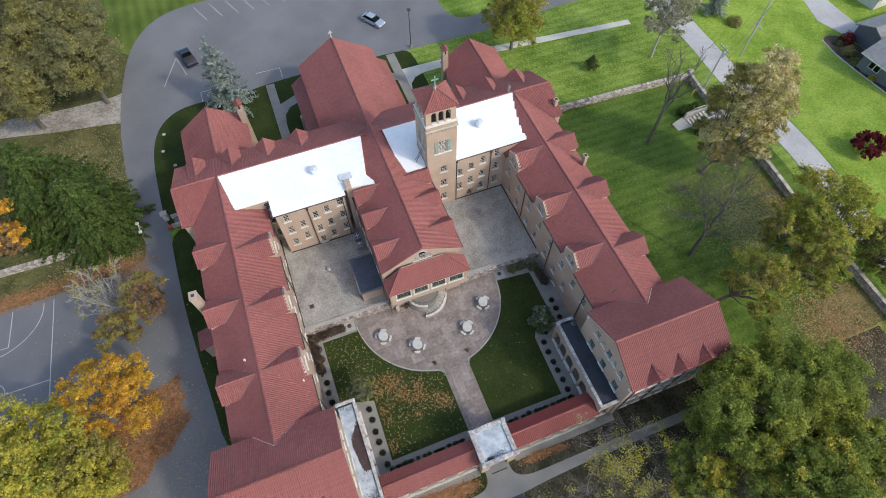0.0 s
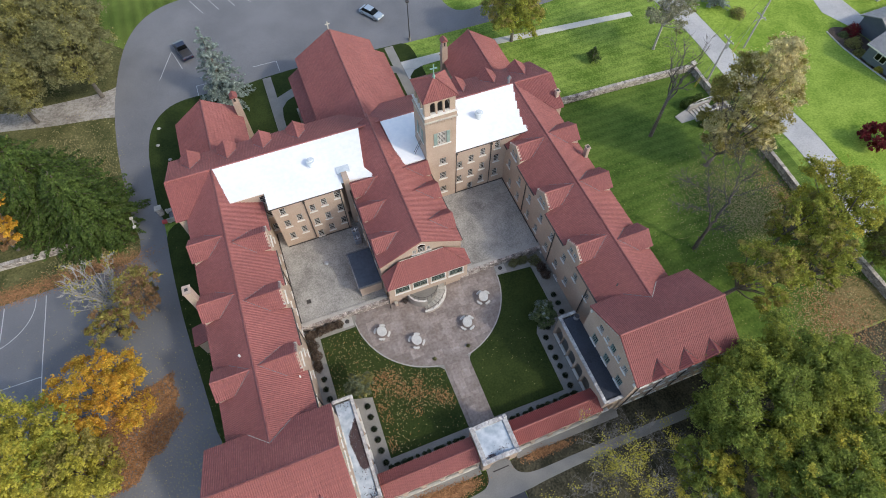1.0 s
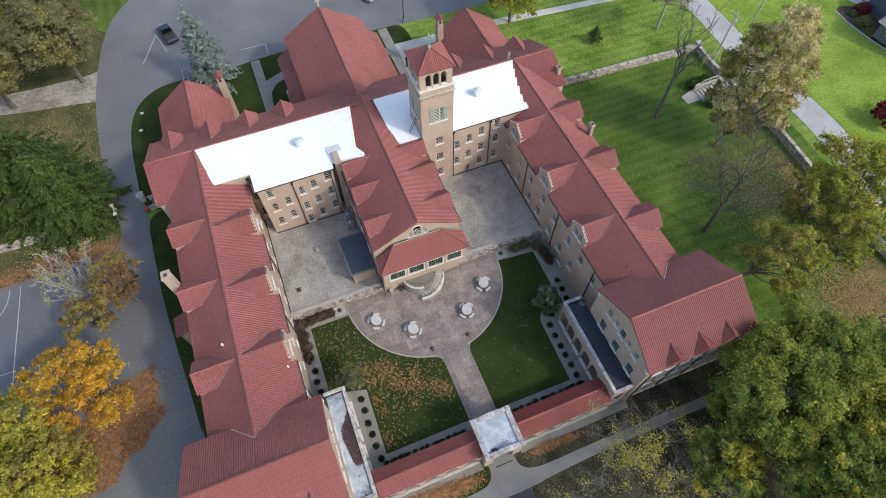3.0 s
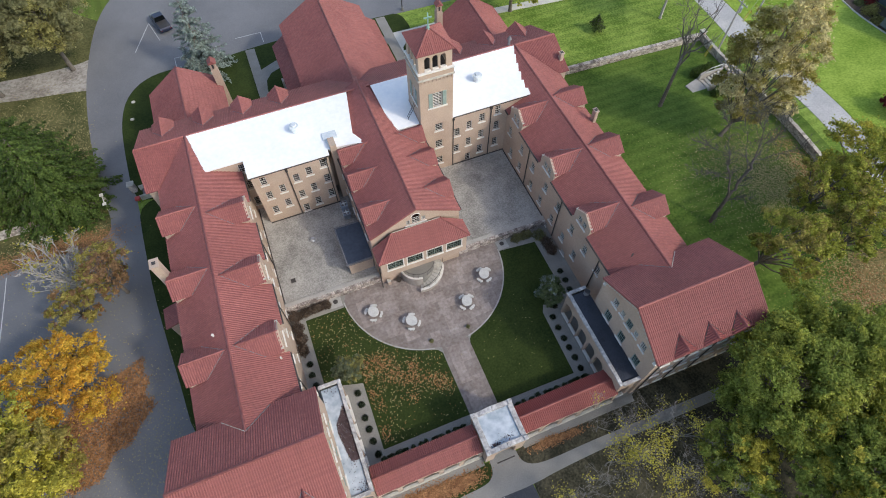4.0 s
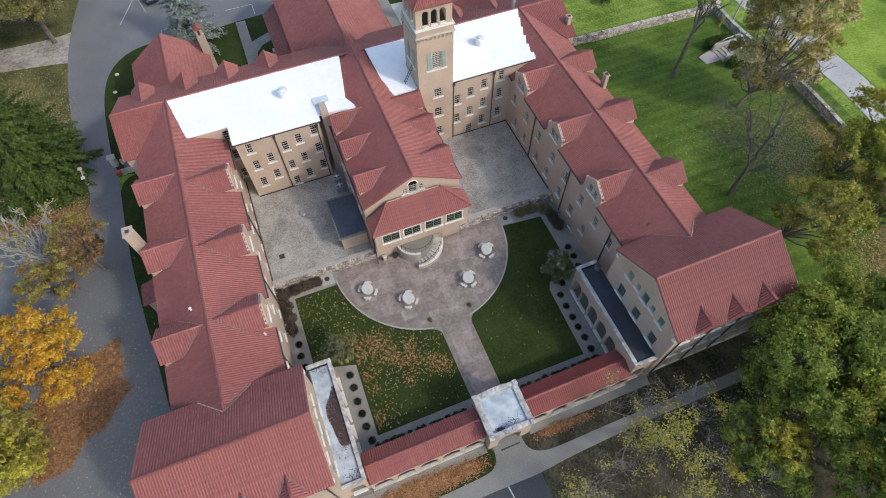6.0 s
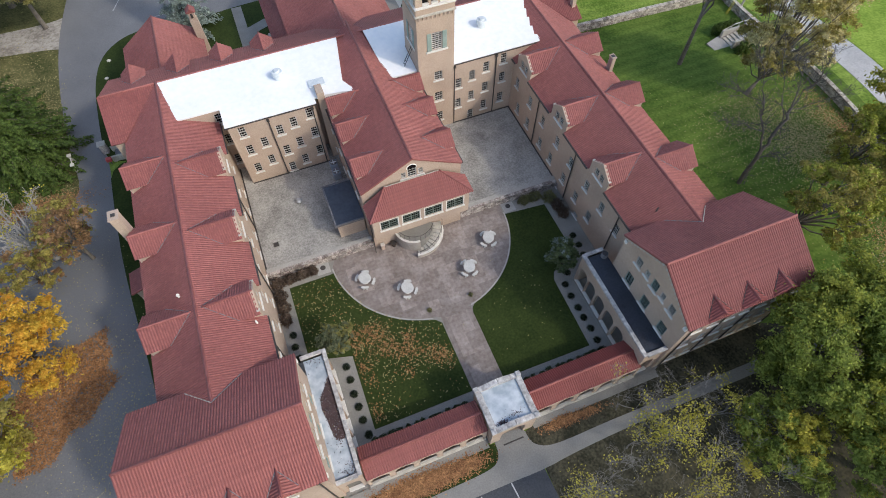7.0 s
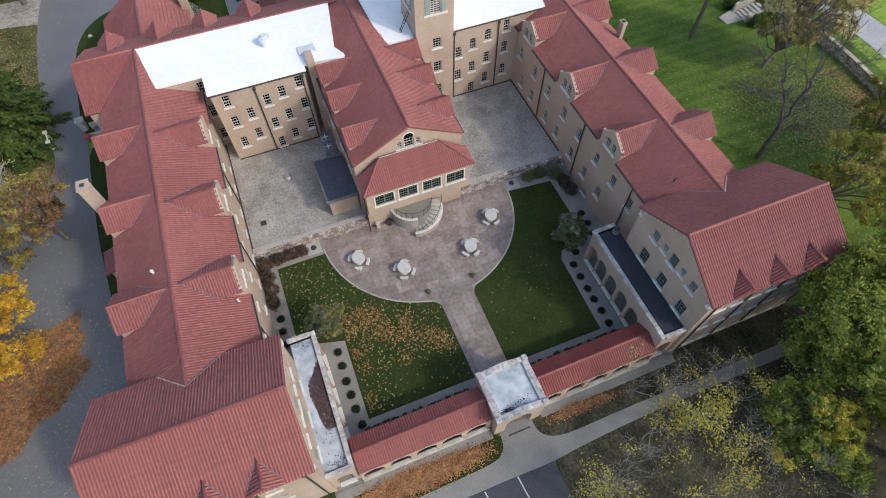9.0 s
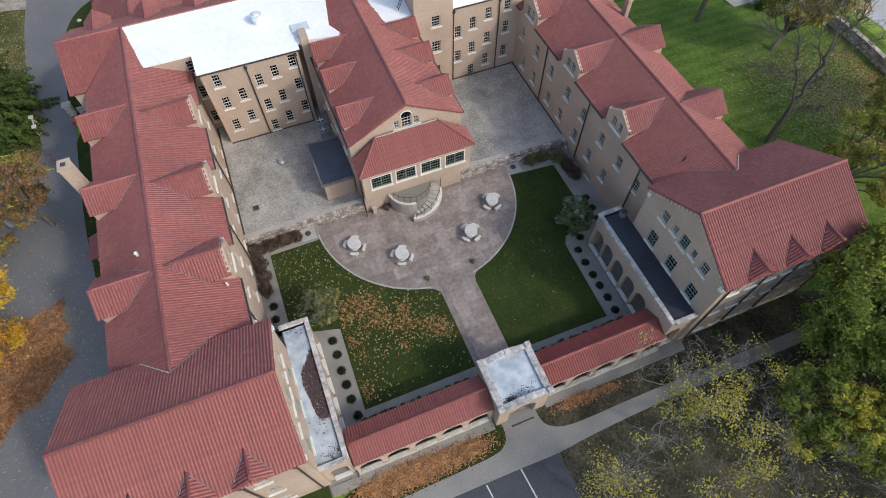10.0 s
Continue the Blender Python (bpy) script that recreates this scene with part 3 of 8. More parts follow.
# painted lines
def lines(name, runs, height, label, w=0.1):
    ob = thing(name, (runs[0][0], runs[0][1], ground_z(runs[0][0], runs[0][1])), label, "road marking", kind="structure")
    for x0, y0, x1, y1 in runs:
        d = Vector((x1 - x0, y1 - y0, 0)).normalized()
        s = Vector((-d.y, d.x, 0)) * w / 2
        part("painted_line", draped([(x0 + s.x, y0 + s.y), (x1 + s.x, y1 + s.y), (x1 - s.x, y1 - s.y), (x0 - s.x, y0 - s.y)], height, 0.01), LINE, ob)


lines("road_court_lines", [(-45.4, 48.6, -44.9, 25), (-70, 36.6, -45.2, 36.6)], 0.05, "faded white lines of the sports court")
def arc_line(name, cx, cy, r, a0, a1, height, label, parent=None):
    n = 20
    pts = [(radians(a0 + (a1 - a0) * k / n)) for k in range(n + 1)]
    ring = [(cx + (r + 0.05) * math.cos(a), cy + (r + 0.05) * math.sin(a)) for a in pts] + [(cx + (r - 0.05) * math.cos(a), cy + (r - 0.05) * math.sin(a)) for a in pts[::-1]]
    bm = bmesh.new()
    n = len(ring) // 2
    vs = [bm.verts.new((x, y, ground_z(x, y) + height)) for x, y in ring]
    for k in range(n - 1):
        bm.faces.new((vs[k], vs[k + 1], vs[2 * n - 2 - k], vs[2 * n - 1 - k]))
    tagged(part(name, bm, LINE), label, "road marking", kind="structure")


arc_line("road_court_arc", -52.6, 48.0, 6.0, -80, 5, 0.05, "faded white three-point arc on asphalt")
arc_line("road_court_circle", -52.0, 36.6, 1.9, -110, 110, 0.052, "faded white centre circle on asphalt")
lines("road_court_key", [(-50.4, 48.6, -50.4, 43.2), (-55, 43.2, -50.4, 43.2)], 0.05, "faded white key lines on asphalt")
BAY = 2.65
lines("road_bay_lines", [(-1.55 - BAY * k, 5.5 - 0.05 * k, -0.95 - BAY * k, -1.0) for k in range(7)], 0.06, "white parking bay lines")
lines("road_lot_lines", [(-20 + 2.9 * k, 103.5, -18.2 + 2.9 * k, 99.0) for k in range(14)] + [(-27.5, 84.0, -24.8, 90.5), (-24.8, 90.5, -23.6, 85.5), (-22, 77.9, -22, 80.4), (-22, 80.4, -19.4, 80.4), (-8.5, 79.0, -8.5, 81.5), (-12.5, 81.5, -8.5, 81.5)], 0.05,
      "faded white parking lines", 0.09)


# ---- courts and garden ----
def arc(cx, cy, r, a0, a1, n):
    return [(cx + r * math.cos(radians(a0 + (a1 - a0) * k / n)), cy + r * math.sin(radians(a0 + (a1 - a0) * k / n))) for k in range(n + 1)]


def garden():
    for s in (-1, 1):
        tagged(part("ground_court", box(s * 5.0, s * 15.7, 31.3, 47, -3, 0.87), GRAVEL), "grey gravel courtyard between wings", "courtyard", kind="structure")
        tagged(part("pavement_garden_walk", box(s * 10.15, s * 15.7, 8.8, 30.9, -1, 0.02), CONCRETE), "pale concrete walk with round planting holes", "path", kind="structure")
    tagged(part("pavement_court_base", box(-10.15, 10.15, 9.0, 30.9, -1, 0.012), CONCRETE), "concrete strip round the lawns", "path", kind="structure")
    # the lawns, cut out round the patio; their dark green holds the court's shade
    right = [(10.0, 13.4), (10.15, 20.6), (10.6, 21.4), (13.4, 22.2), (13.4, 29.0), (9.0, 29.4)] + arc(-0.3, 30.2, 9.35, -5, -76, 16) + [(1.62, 20.75), (1.5, 20.3), (1.5, 13.5)]
    left = [(-10.4, 13.5), (-10.3, 20.4), (-14.0, 21.4), (-14.0, 29.2), (-9.7, 29.2)] + [(-x, y) for x, y in arc(0.3, 30.2, 9.35, -5, -76, 16)] + [(-2.0, 20.85), (-1.6, 20.4), (-1.5, 13.5)]
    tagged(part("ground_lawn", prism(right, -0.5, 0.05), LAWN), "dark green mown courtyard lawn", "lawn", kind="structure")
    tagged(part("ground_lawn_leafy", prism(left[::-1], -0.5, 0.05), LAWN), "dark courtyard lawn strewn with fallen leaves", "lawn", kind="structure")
    # the patio: stamped slabs laid in the half round and along the walk
    patio = thing("pavement_patio", (0, 26, 0), "brown stamped concrete patio in a half round", "patio", kind="structure")
    rnd = random.Random(4)
    ring = [(-9.0, 30.9)] + [(-x, y) for x, y in arc(0.3, 30.2, 9.2, -2, -80, 18)] + [(-1.5, 21.0), (-1.5, 12.5), (1.5, 12.5), (1.5, 21.0)] + arc(-0.3, 30.2, 9.2, -80, -2, 18) + [(9.0, 30.9)]
    part("patio_base", prism(ring, -0.5, 0.042), PATIO, patio)
    for a0, a1 in ((-3, -78), (-102, -177)):
        curb = arc(-0.3, 30.2, 9.2, a0, a1, 24) + arc(-0.3, 30.2, 9.34, a1, a0, 24)
        part("edging", prism(curb[::-1], -0.3, 0.055), EDGING, patio, "pale concrete edging")
    size = 1.05
    cuts = (((-0.5, 0.5, -0.5, 0.5),), ((-0.5, 0.12, -0.5, 0.5), (0.12, 0.5, -0.5, 0.5)), ((-0.5, 0.5, -0.5, -0.1), (-0.5, 0.5, -0.1, 0.5)))
    for i in range(-9, 9):
        for j in range(18):
            x, y = i * size + 0.52, 12.9 + j * size
            inside = abs(x) + 0.5 < 1.55 if y < 21.2 else (math.hypot(abs(x + 0.3) + 0.45, y - 30.65) < 9.1 and y + 0.5 < 30.9)
            if inside:
                for u0, u1, v0, v1 in rnd.choice(cuts):
                    part("paving_slab", box(x + u0 * size + 0.007, x + u1 * size - 0.007, y + v0 * size + 0.007, y + v1 * size - 0.007, 0.0, 0.047 + rnd.uniform(0, 0.004)), PATIO, patio)


garden()


# ---- buildings ----
def dormer(parent, x, y, out, half, z_wall, z_eave, z_ridge, back, windows=2, z_main=7.77, rise=0.5, lead=None, tone=None, parapet=False):
    """A gabled dormer whose front stands at (x, y) and looks along out (x or y axis); back: how far its ridge runs in."""
    o = Vector((*out, 0))
    side = Vector((-o.y, o.x, 0))
    p = Vector((x, y, 0))
    a, b = p - side * half, p + side * half
    pts = [(0, z_eave), (half, z_ridge - 0.12), (2 * half, z_eave)]
    if parapet:
        pts = [(0, z_eave + 0.06), (0.22, z_eave + 0.06), (0.24, z_eave + 0.21), (half, z_ridge + 0.05), (2 * half - 0.24, z_eave + 0.21), (2 * half - 0.22, z_eave + 0.06), (2 * half, z_eave + 0.06)]
    holes = [(half - 0.42, (z_wall + z_eave) / 2 + 0.2, 0.6, 1.0), (half + 0.42, (z_wall + z_eave) / 2 + 0.2, 0.6, 1.0)] if windows == 2 else [(half, (z_wall + z_eave) / 2 + 0.1, 0.6, 0.8)] if windows else []
    for m in wall("dormer_wall", parent, a.xy, b.xy, z_wall, pts, holes, 0.25):
        window(parent, m, 0.6, holes[0][3], 2, 4)
    over = -0.07 if parapet else 0.18
    if parapet:
        for e in (a + side * 0.11, b - side * 0.11):
            q = e - o * 0.125
            part("kneeler_stone", box(q.x - 0.14, q.x + 0.14, q.y - 0.12, q.y + 0.12, z_eave + 0.06, z_eave + 0.15, 0.02), STONE, parent, "pale stone kneeler")
    for e, f in ((a, -1), (b, 1)):
        q0, q1 = e - o * 0.25, e - o * back
        d = (q1 - q0)
        bm = raw([q0 + Vector((0, 0, z_wall)), q1 + Vector((0, 0, z_eave - 0.1)), q1 + Vector((0, 0, z_eave)), q0 + Vector((0, 0, z_eave)),
                  q0 - side * f * 0.2 + Vector((0, 0, z_wall)), q1 - side * f * 0.2 + Vector((0, 0, z_eave - 0.1)), q1 - side * f * 0.2 + Vector((0, 0, z_eave)), q0 - side * f * 0.2 + Vector((0, 0, z_eave))],
                 [(0, 1, 2, 3), (4, 7, 6, 5), (0, 4, 5, 1), (3, 2, 6, 7), (0, 3, 7, 4), (1, 5, 6, 2)])
        bmesh.ops.recalc_face_normals(bm, faces=bm.faces[:])
        part("dormer_cheek", bm, BRICK, parent)
    r0, r1 = p + o * over + Vector((0, 0, z_ridge)), p - o * back + Vector((0, 0, z_ridge))
    fall = (z_ridge - z_eave) / half
    for f in (-1, 1):
        eave = p + o * over + side * f * (half + 0.18) + Vector((0, 0, z_ridge - fall * (half + 0.18)))
        slope("dormer_roof", parent, r0, r1, eave, tone=tone)
    ridge_cap(parent, r0, r1, 0.10)
    low_z = z_ridge - fall * (half + 0.16)
    for f in (-1, 1):
        top = p - o * ((z_ridge - z_main) / rise) + Vector((0, 0, z_ridge + 0.05))
        low = p - o * max(0.1, (low_z - z_main) / rise) + side * f * (half + 0.16) + Vector((0, 0, low_z + 0.05))
        bm = bmesh.new()
        n = max(3, int((top - low).length / 0.3))
        add_tube(bm, [tuple(top.lerp(low, k / n) + Vector((0, 0, 0.02 * (k % 2)))) for k in range(n + 1)], [0.022 + 0.016 * (k % 2) for k in range(n + 1)], 5)
        part("flashing", bm, lead or LEAD, parent, "grey lead valley flashing" if lead is None else "dark metal valley flashing")


def chimney(parent, x, y, z0, z1, w=0.75, d=0.75):
    part("chimney", box(x - w / 2, x + w / 2, y - d / 2, y + d / 2, z0, z1, 0.02), BRICK, parent, "buff brick chimney stack")
    bm = box(x - w / 2 - 0.06, x + w / 2 + 0.06, y - d / 2 - 0.06, y + d / 2 + 0.06, z1, z1 + 0.12, 0.02)
    part("chimney_cap", bm, BRICK, parent)
    part("flue", box(x - 0.17, x + 0.17, y - 0.17, y + 0.17, z1 + 0.1, z1 + 0.15), DARK_METAL, parent)


WING_ROWS = ([41.5, 38.4, 35.5, 32.3, 29.4, 26.3, 23.5, 20.9], [40.7, 38.3, 35.2, 32.8, 29.9, 27.3, 24.7], [36.0, 30.8, 26.4])


def wing(s, label):
    ob = thing("building_wing", (s * 19.75, 31, 0), label, "building", "long wings of the building")
    xi, xo, xr, zr, ze = 15.6, 23.85, 19.85, 9.95, 7.85
    lo, hi = 18.6, 45.2
    holes = [(y, 5.4, 0.72, 1.32) for y in WING_ROWS[0]] + [(y, 2.4, 0.72, 1.32) for y in WING_ROWS[1]] + [(y, 0.35, 0.8, 0.6) for y in WING_ROWS[2] if y < 31]
    if s > 0:
        ms = wall("wall", ob, (xi, hi), (xi, lo), -0.6, ze, [(hi - y, z, w, h) for y, z, w, h in holes])
    else:
        ms = wall("wall", ob, (-xi, lo), (-xi, hi), -0.6, ze, [(y - lo, z, w, h) for y, z, w, h in holes])
    for m, (_, _, w, h) in zip(ms, holes):
        window(ob, m, w, h, 3, 4 if h > 1 else 2)
    a, b = ((s * xo, lo), (s * xo, 46)) if s > 0 else ((s * xo, 46), (s * xo, lo))
    wall("wall", ob, a, b, -3, ze)
    # roof: the inner slope stops at the flat roof, the outer one at the cross range; both die into the front block,
    # first along a valley, then under its eave
    ys = 16.74
    fronts = (40.5, 32.78, 25.15) if s > 0 else (39.4, 31.8, 24.4)
    for e, drop, far in ((15.35, zr - ze + 0.1, 50.3), (24.15, zr - ze + 0.15, 45.9)):
        w = math.hypot(e - xr, drop)
        v = w * (zr - 8.92) / drop
        notch = [q for y in fronts for q in ((y + 1.46 - ys, w), (y + 1.46 - ys, w - 0.5), (y - 1.46 - ys, w - 0.5), (y - 1.46 - ys, w))]
        slope("roof_slope", ob, (s * xr, ys, zr), (s * xr, 50.5, zr), (s * e, ys, zr - drop), [(0, 0), (50.3 - ys, 0), (far - ys, w)] + (notch if e < xr else []) + [(18.35 - ys, w), (18.5 - ys, v)])
        bm = bmesh.new()
        xk = xr + (e - xr) * v / w
        n = 12
        add_tube(bm, [(s * (xr + (xk - xr) * k / n), ys + (18.5 - ys) * k / n, zr + (8.92 - zr) * k / n + 0.08 + 0.03 * (k % 2)) for k in range(n + 1)], [0.028 + 0.018 * (k % 2) for k in range(n + 1)], 5)
        part("flashing", bm, LEAD if e < xr else STONE, ob, "crimped metal valley flashing")
    ridge_cap(ob, (s * xr, ys, zr), (s * xr, 50.4, zr))
    # gutter along the inner eave
    stops = [18.8] + [q for y in fronts[::-1] for q in (y - 1.47, y + 1.47)] + [45.0]
    for y0, y1 in zip(stops[::2], stops[1::2]):
        part("gutter", box(s * 15.2, s * 15.34, y0, y1, ze - 0.24, ze - 0.10, 0.02), DARK_METAL, ob, "dark metal gutter")
    for y in fronts:
        dormer(ob, s * 15.55, y, (-s, 0), 1.45, ze - 0.55, 8.75, 9.75, 3.85, z_main=7.82, rise=0.493, parapet=True)
    for y in (41.0, 32.93, 24.2) if s > 0 else (40.6, 32.95, 24.27):
        dormer(ob, s * 24.0, y, (s, 0), 1.45, ze - 0.4, 8.75, 9.75, 3.8, windows=0, z_main=7.78, rise=0.523)
    for y in (36.6, 28.9, 21.1):
        downspout(ob, s * 15.5, y, 0.3, 7.5)
    if s < 0:
        chimney(ob, -24.4, 34.3, -1.5, 11.1, 0.75, 0.95)
        part("vent_pipe", cylinder(-21.0, 26.1, 8.9, 9.75, 0.09, n=10), WHITE, ob, "white vent pipe")
        part("vent_cap", cylinder(-21.0, 26.1, 9.7, 9.85, 0.14, 0.05, n=10), WHITE, ob)
        part("vent_pipe", cylinder(-16.1, 22.4, 7.9, 8.5, 0.08, n=10), WHITE, ob, "white vent pipe")
        part("side_porch", box(-26.7, -23.9, 32.3, 34.1, -0.5, 3.0), BRICK, ob)
        slope("side_porch_roof", ob, (-24.0, 32.0, 4.2), (-24.0, 34.4, 4.2), (-27.0, 32.0, 3.1))
    else:
        chimney(ob, 23.75, 37.2, -2, 9.6, 0.42, 0.62)
        part("vent_pipe", cylinder(17.7, 19.6, 8.8, 9.4, 0.07, n=10), DARK_METAL, ob, "dark vent pipe")


wing(-1, "long buff brick wing with red tile roof and a tall chimney")
wing(1, "long buff brick wing with red tile roof beside the lawn")


def front_block(s, label):
    ob = thing("gabled_block", (s * 20.0, 13.9, 0), label, "building", "gabled front blocks")
    xi, xo, y0, y1, yr, zr, fall = 14.05, 25.65, 9.5, 18.3, 13.9, 11.6, 0.575
    span = y1 - y0
    def under(y):
        return zr - fall * abs(y - yr) - 0.16
    pts = [(0, under(y0)), (yr - y0, under(yr)), (span, under(y1))] if s < 0 else [(0, under(y1)), (y1 - yr, under(yr)), (span, under(y0))]
    gable = [(16.07, 8.25, 0.75, 1.1), (14.87, 8.3, 0.55, 0.85), (13.77, 8.25, 0.8, 1.25), (12.7, 8.3, 0.55, 0.85), (11.47, 8.25, 0.75, 1.1),
             (16.1, 5.35, 0.95, 1.5), (13.72, 5.35, 0.95, 1.5), (11.2, 5.35, 0.95, 1.5)]
    holes = [((y1 - y) if s > 0 else (y - y0), z, w, h) for y, z, w, h in gable]
    a, b = ((xi, y1), (xi, y0)) if s > 0 else ((-xi, y0), (-xi, y1))
    for m, (_, _, w, h) in zip(wall("wall", ob, a, b, -0.6, pts, holes), holes):
        window(ob, m, w, h, 3 if w > 0.6 else 2, 4, GREEN_PAINT if w > 0.78 else None)
    # stepped brick corbels under the verge
    corbel = mesh_of("corbel", box(-0.12, 0.12, -0.085, 0.085, -0.13, 0.13, 0.015), STONE)
    for k in range(13):
        for f in (-1, 1):
            d = 0.25 + k * 0.335
            piece("corbel", corbel, ob, pose(s * (xi - 0.03), yr + f * d, zr - d * fall - 0.30))
    # a stone bracket where each verge meets the eave
    for y in (y0 + 0.2, y1 - 0.2):
        part("kneeler_stone", box(s * (xi - 0.16), s * (xi + 0.1), y - 0.16, y + 0.16, under(y) - 0.75, under(y) - 0.4, 0.03), SILL, ob, "pale stone kneeler")
    front = [(x, z, 0.85, h) for z, h in ((7.75, 1.2), (4.85, 1.35), (1.8, 1.2)) for x in ((16.78, 19.8, 22.75) if s < 0 else (15.4, 16.95, 18.5, 20.05, 21.6, 23.15, 24.7))]
    front = [(x - xi if s > 0 else xo - x, z, w, h) for x, z, w, h in front]
    for m, (_, _, w, h) in zip(wall("wall", ob, *(((s * xi, y0), (s * xo, y0)) if s > 0 else ((s * xo, y0), (s * xi, y0))), -0.6, under(y0), front), front):
        window(ob, m, w, h, 3, 4)
    wall("wall", ob, *(((s * xo, y1), (s * xi, y1)) if s > 0 else ((s * xi, y1), (s * xo, y1))), -0.6, under(y1))
    wall("wall", ob, *(((s * xo, y0), (s * xo, y1)) if s > 0 else ((s * xo, y1), (s * xo, y0))), -0.6, [(0, under(y0)), (yr - y0, under(yr)), (span, under(y1))] if s > 0 else [(0, under(y1)), (y1 - yr, under(yr)), (span, under(y0))])
    for x in (14.6, 17.6, 20.5, 25.2):
        downspout(ob, s * x, y0 - 0.08, 0.2, 8.6)
    r0, r1 = (s * 13.9, yr, zr), (s * 25.85, yr, zr)
    for ye in (9.3, 18.55):
        slope("roof_slope", ob, r0, r1, (s * 13.9, ye, zr - fall * abs(ye - yr)), apart=ye < yr, tone=TILE_RED if s > 0 and ye < yr else None)
    ridge_cap(ob, r0, r1)
    for x in (16.75, 19.8, 22.75):
        dormer(ob, s * x, 9.45, (0, -1), 0.85, 8.85, 9.27, 9.87, 1.6, windows=0, z_main=9.04, rise=fall, lead=DARK_METAL if s > 0 else None, tone=TILE_RED if s > 0 else None)


front_block(-1, "buff brick gabled block with ribbed red tile roof")
front_block(1, "buff brick gabled block with red tile roof near trees")


def north_range():
    ob = thing("cross_range", (0, 47, 0), "long buff brick range with white flat roofs and red tiles", "building")
    yr, zr = 50.4, 9.9
    zf = 9.1
    # left court front: a recess beside the wing, then a projecting bay
    holes = [(-15.15, 8.2, 0.72, 1.32), (-15.15, 5.4, 0.72, 1.32), (-15.15, 2.4, 0.72, 1.32)]
    rows = [(x, z) for x in (-13.4,) for z in (8.1, 5.6, 2.9)] + [(-11.8, 6.1), (-11.8, 3.5)] + [(x, z) for x, z in ((-10.0, 7.1), (-8.5, 7.6), (-6.8, 8.2), (-10.0, 4.2), (-8.5, 4.8), (-6.8, 5.6), (-10.05, 1.6), (-8.5, 2.2), (-6.8, 2.9))]
    holes2 = [(x + 14.55, z, 0.70, 1.28) for x, z in rows]
    for m in wall("wall", ob, (-14.55, 42.6), (-6.1, 42.6), -0.5, zf - 0.05, holes2):
        window(ob, m, 0.70, 1.28)
    wall("wall", ob, (-14.55, 45.1), (-14.55, 42.6), -0.5, [(0, zf + 0.18), (2.5, zf - 0.05)])
    wall("wall", ob, (-6.1, 42.6), (-6.1, 45.0), -0.5, [(0, zf - 0.05), (2.4, zf + 0.17)])
    for m in wall("wall", ob, (-18.9, 45.1), (-14.55, 45.1), -0.5, zf + 0.18, [(x + 18.9, z, w, h) for x, z, w, h in holes]):
        window(ob, m, 0.72, 1.32)
    wall("wall", ob, (-6.1, 45.0), (-4.6, 45.0), -0.5, zf + 0.17)
    # right court front
    rows = [(9.15, 6.4), (10.7, 7.0), (12.3, 7.6), (9.15, 3.6), (10.7, 4.2), (12.3, 4.9), (10.7, 1.45), (12.3, 2.3), (14.3, 2.75), (14.3, 5.6), (14.3, 8.1)]
    for m in wall("wall", ob, (8.5, 42.8), (18.6, 42.8), -0.5, zf - 0.05, [(x - 8.5, z, 0.70, 1.28) for x, z in rows]):
        window(ob, m, 0.70, 1.28)
    # white roofs, falling gently to the court
    def white(name, ring):
        part(name, prism(ring, lambda x, y: 9.06 + (y - 42.56) * 0.092 - (0.5 if -5.5 < x < -1 else 0), lambda x, y: 9.22 + (y - 42.56) * 0.092), WHITE_ROOF, ob, "white membrane flat roof")
    white("flat_roof", [(-19.75, 50.35), (-18.75, 45.0), (-14.75, 45.0), (-14.75, 42.56), (-5.9, 42.56), (-5.9, 43.3), (-4.9, 43.3), (-3.2, 43.1), (-1.75, 42.75), (-2.7, 44.5), (-1.6, 50.35)])
    white("flat_roof", [(1.3, 50.35), (1.6, 44.9), (1.9, 43.1), (4.7, 43.1), (4.7, 46.9), (8.55, 46.9), (8.55, 42.7), (18.5, 42.7), (18.45, 43.6), (18.15, 43.7), (18.5, 44.9), (18.25, 45.0), (18.75, 46.2), (18.5, 46.3), (19.0, 47.5), (18.8, 47.6), (19.35, 48.9), (19.2, 49.0), (19.75, 50.35)])
    part("parapet_edge", box(-14.85, -5.85, 42.49, 42.555, 9.0, 9.16, 0.02), DARK_METAL, ob)
    part("parapet_edge", box(8.6, 18.5, 42.63, 42.695, 9.0, 9.16, 0.02), DARK_METAL, ob)
    # north slope and the two gable ends beyond the wings
    fall = (zr - 7.3) / 5.6
    slope("roof_slope", ob, (-25.3, yr, zr), (25.3, yr, zr), (-25.3, 56.0, 7.3))
    ridge_cap(ob, (-25.3, yr, zr), (25.3, yr, zr))
    for s in (-1, 1):
        w = math.hypot(4.6, 2.05)
        slope("roof_slope", ob, (s * 19.9, yr, zr), (s * 25.4, yr, zr), (s * 19.9, yr - 4.6, zr - 2.05), [(0, 0), (5.5, 0), (5.5, w), (4.2, w)])
        a, b = ((25.1, 46.0), (25.1, 55.8)) if s > 0 else ((-25.1, 55.8), (-25.1, 46.0))
        z = [(0, 7.8), (4.4, zr - 0.1), (9.8, 7.3)] if s > 0 else [(0, 7.3), (5.4, zr - 0.1), (9.8, 7.8)]
        wall("wall", ob, a, b, -3, z)
        wall("wall", ob, *(((23.9, 46.0), (25.1, 46.0)) if s > 0 else ((-25.1, 46.0), (-23.9, 46.0))), -3, 7.8)
        for x in (22.4, 17.9, 13.4, 9.0):
            dormer(ob, s * x, 55.2, (0, 1), 1.0, 7.0, 8.3, 9.1, 3.0, windows=0, z_main=7.67, rise=0.464)
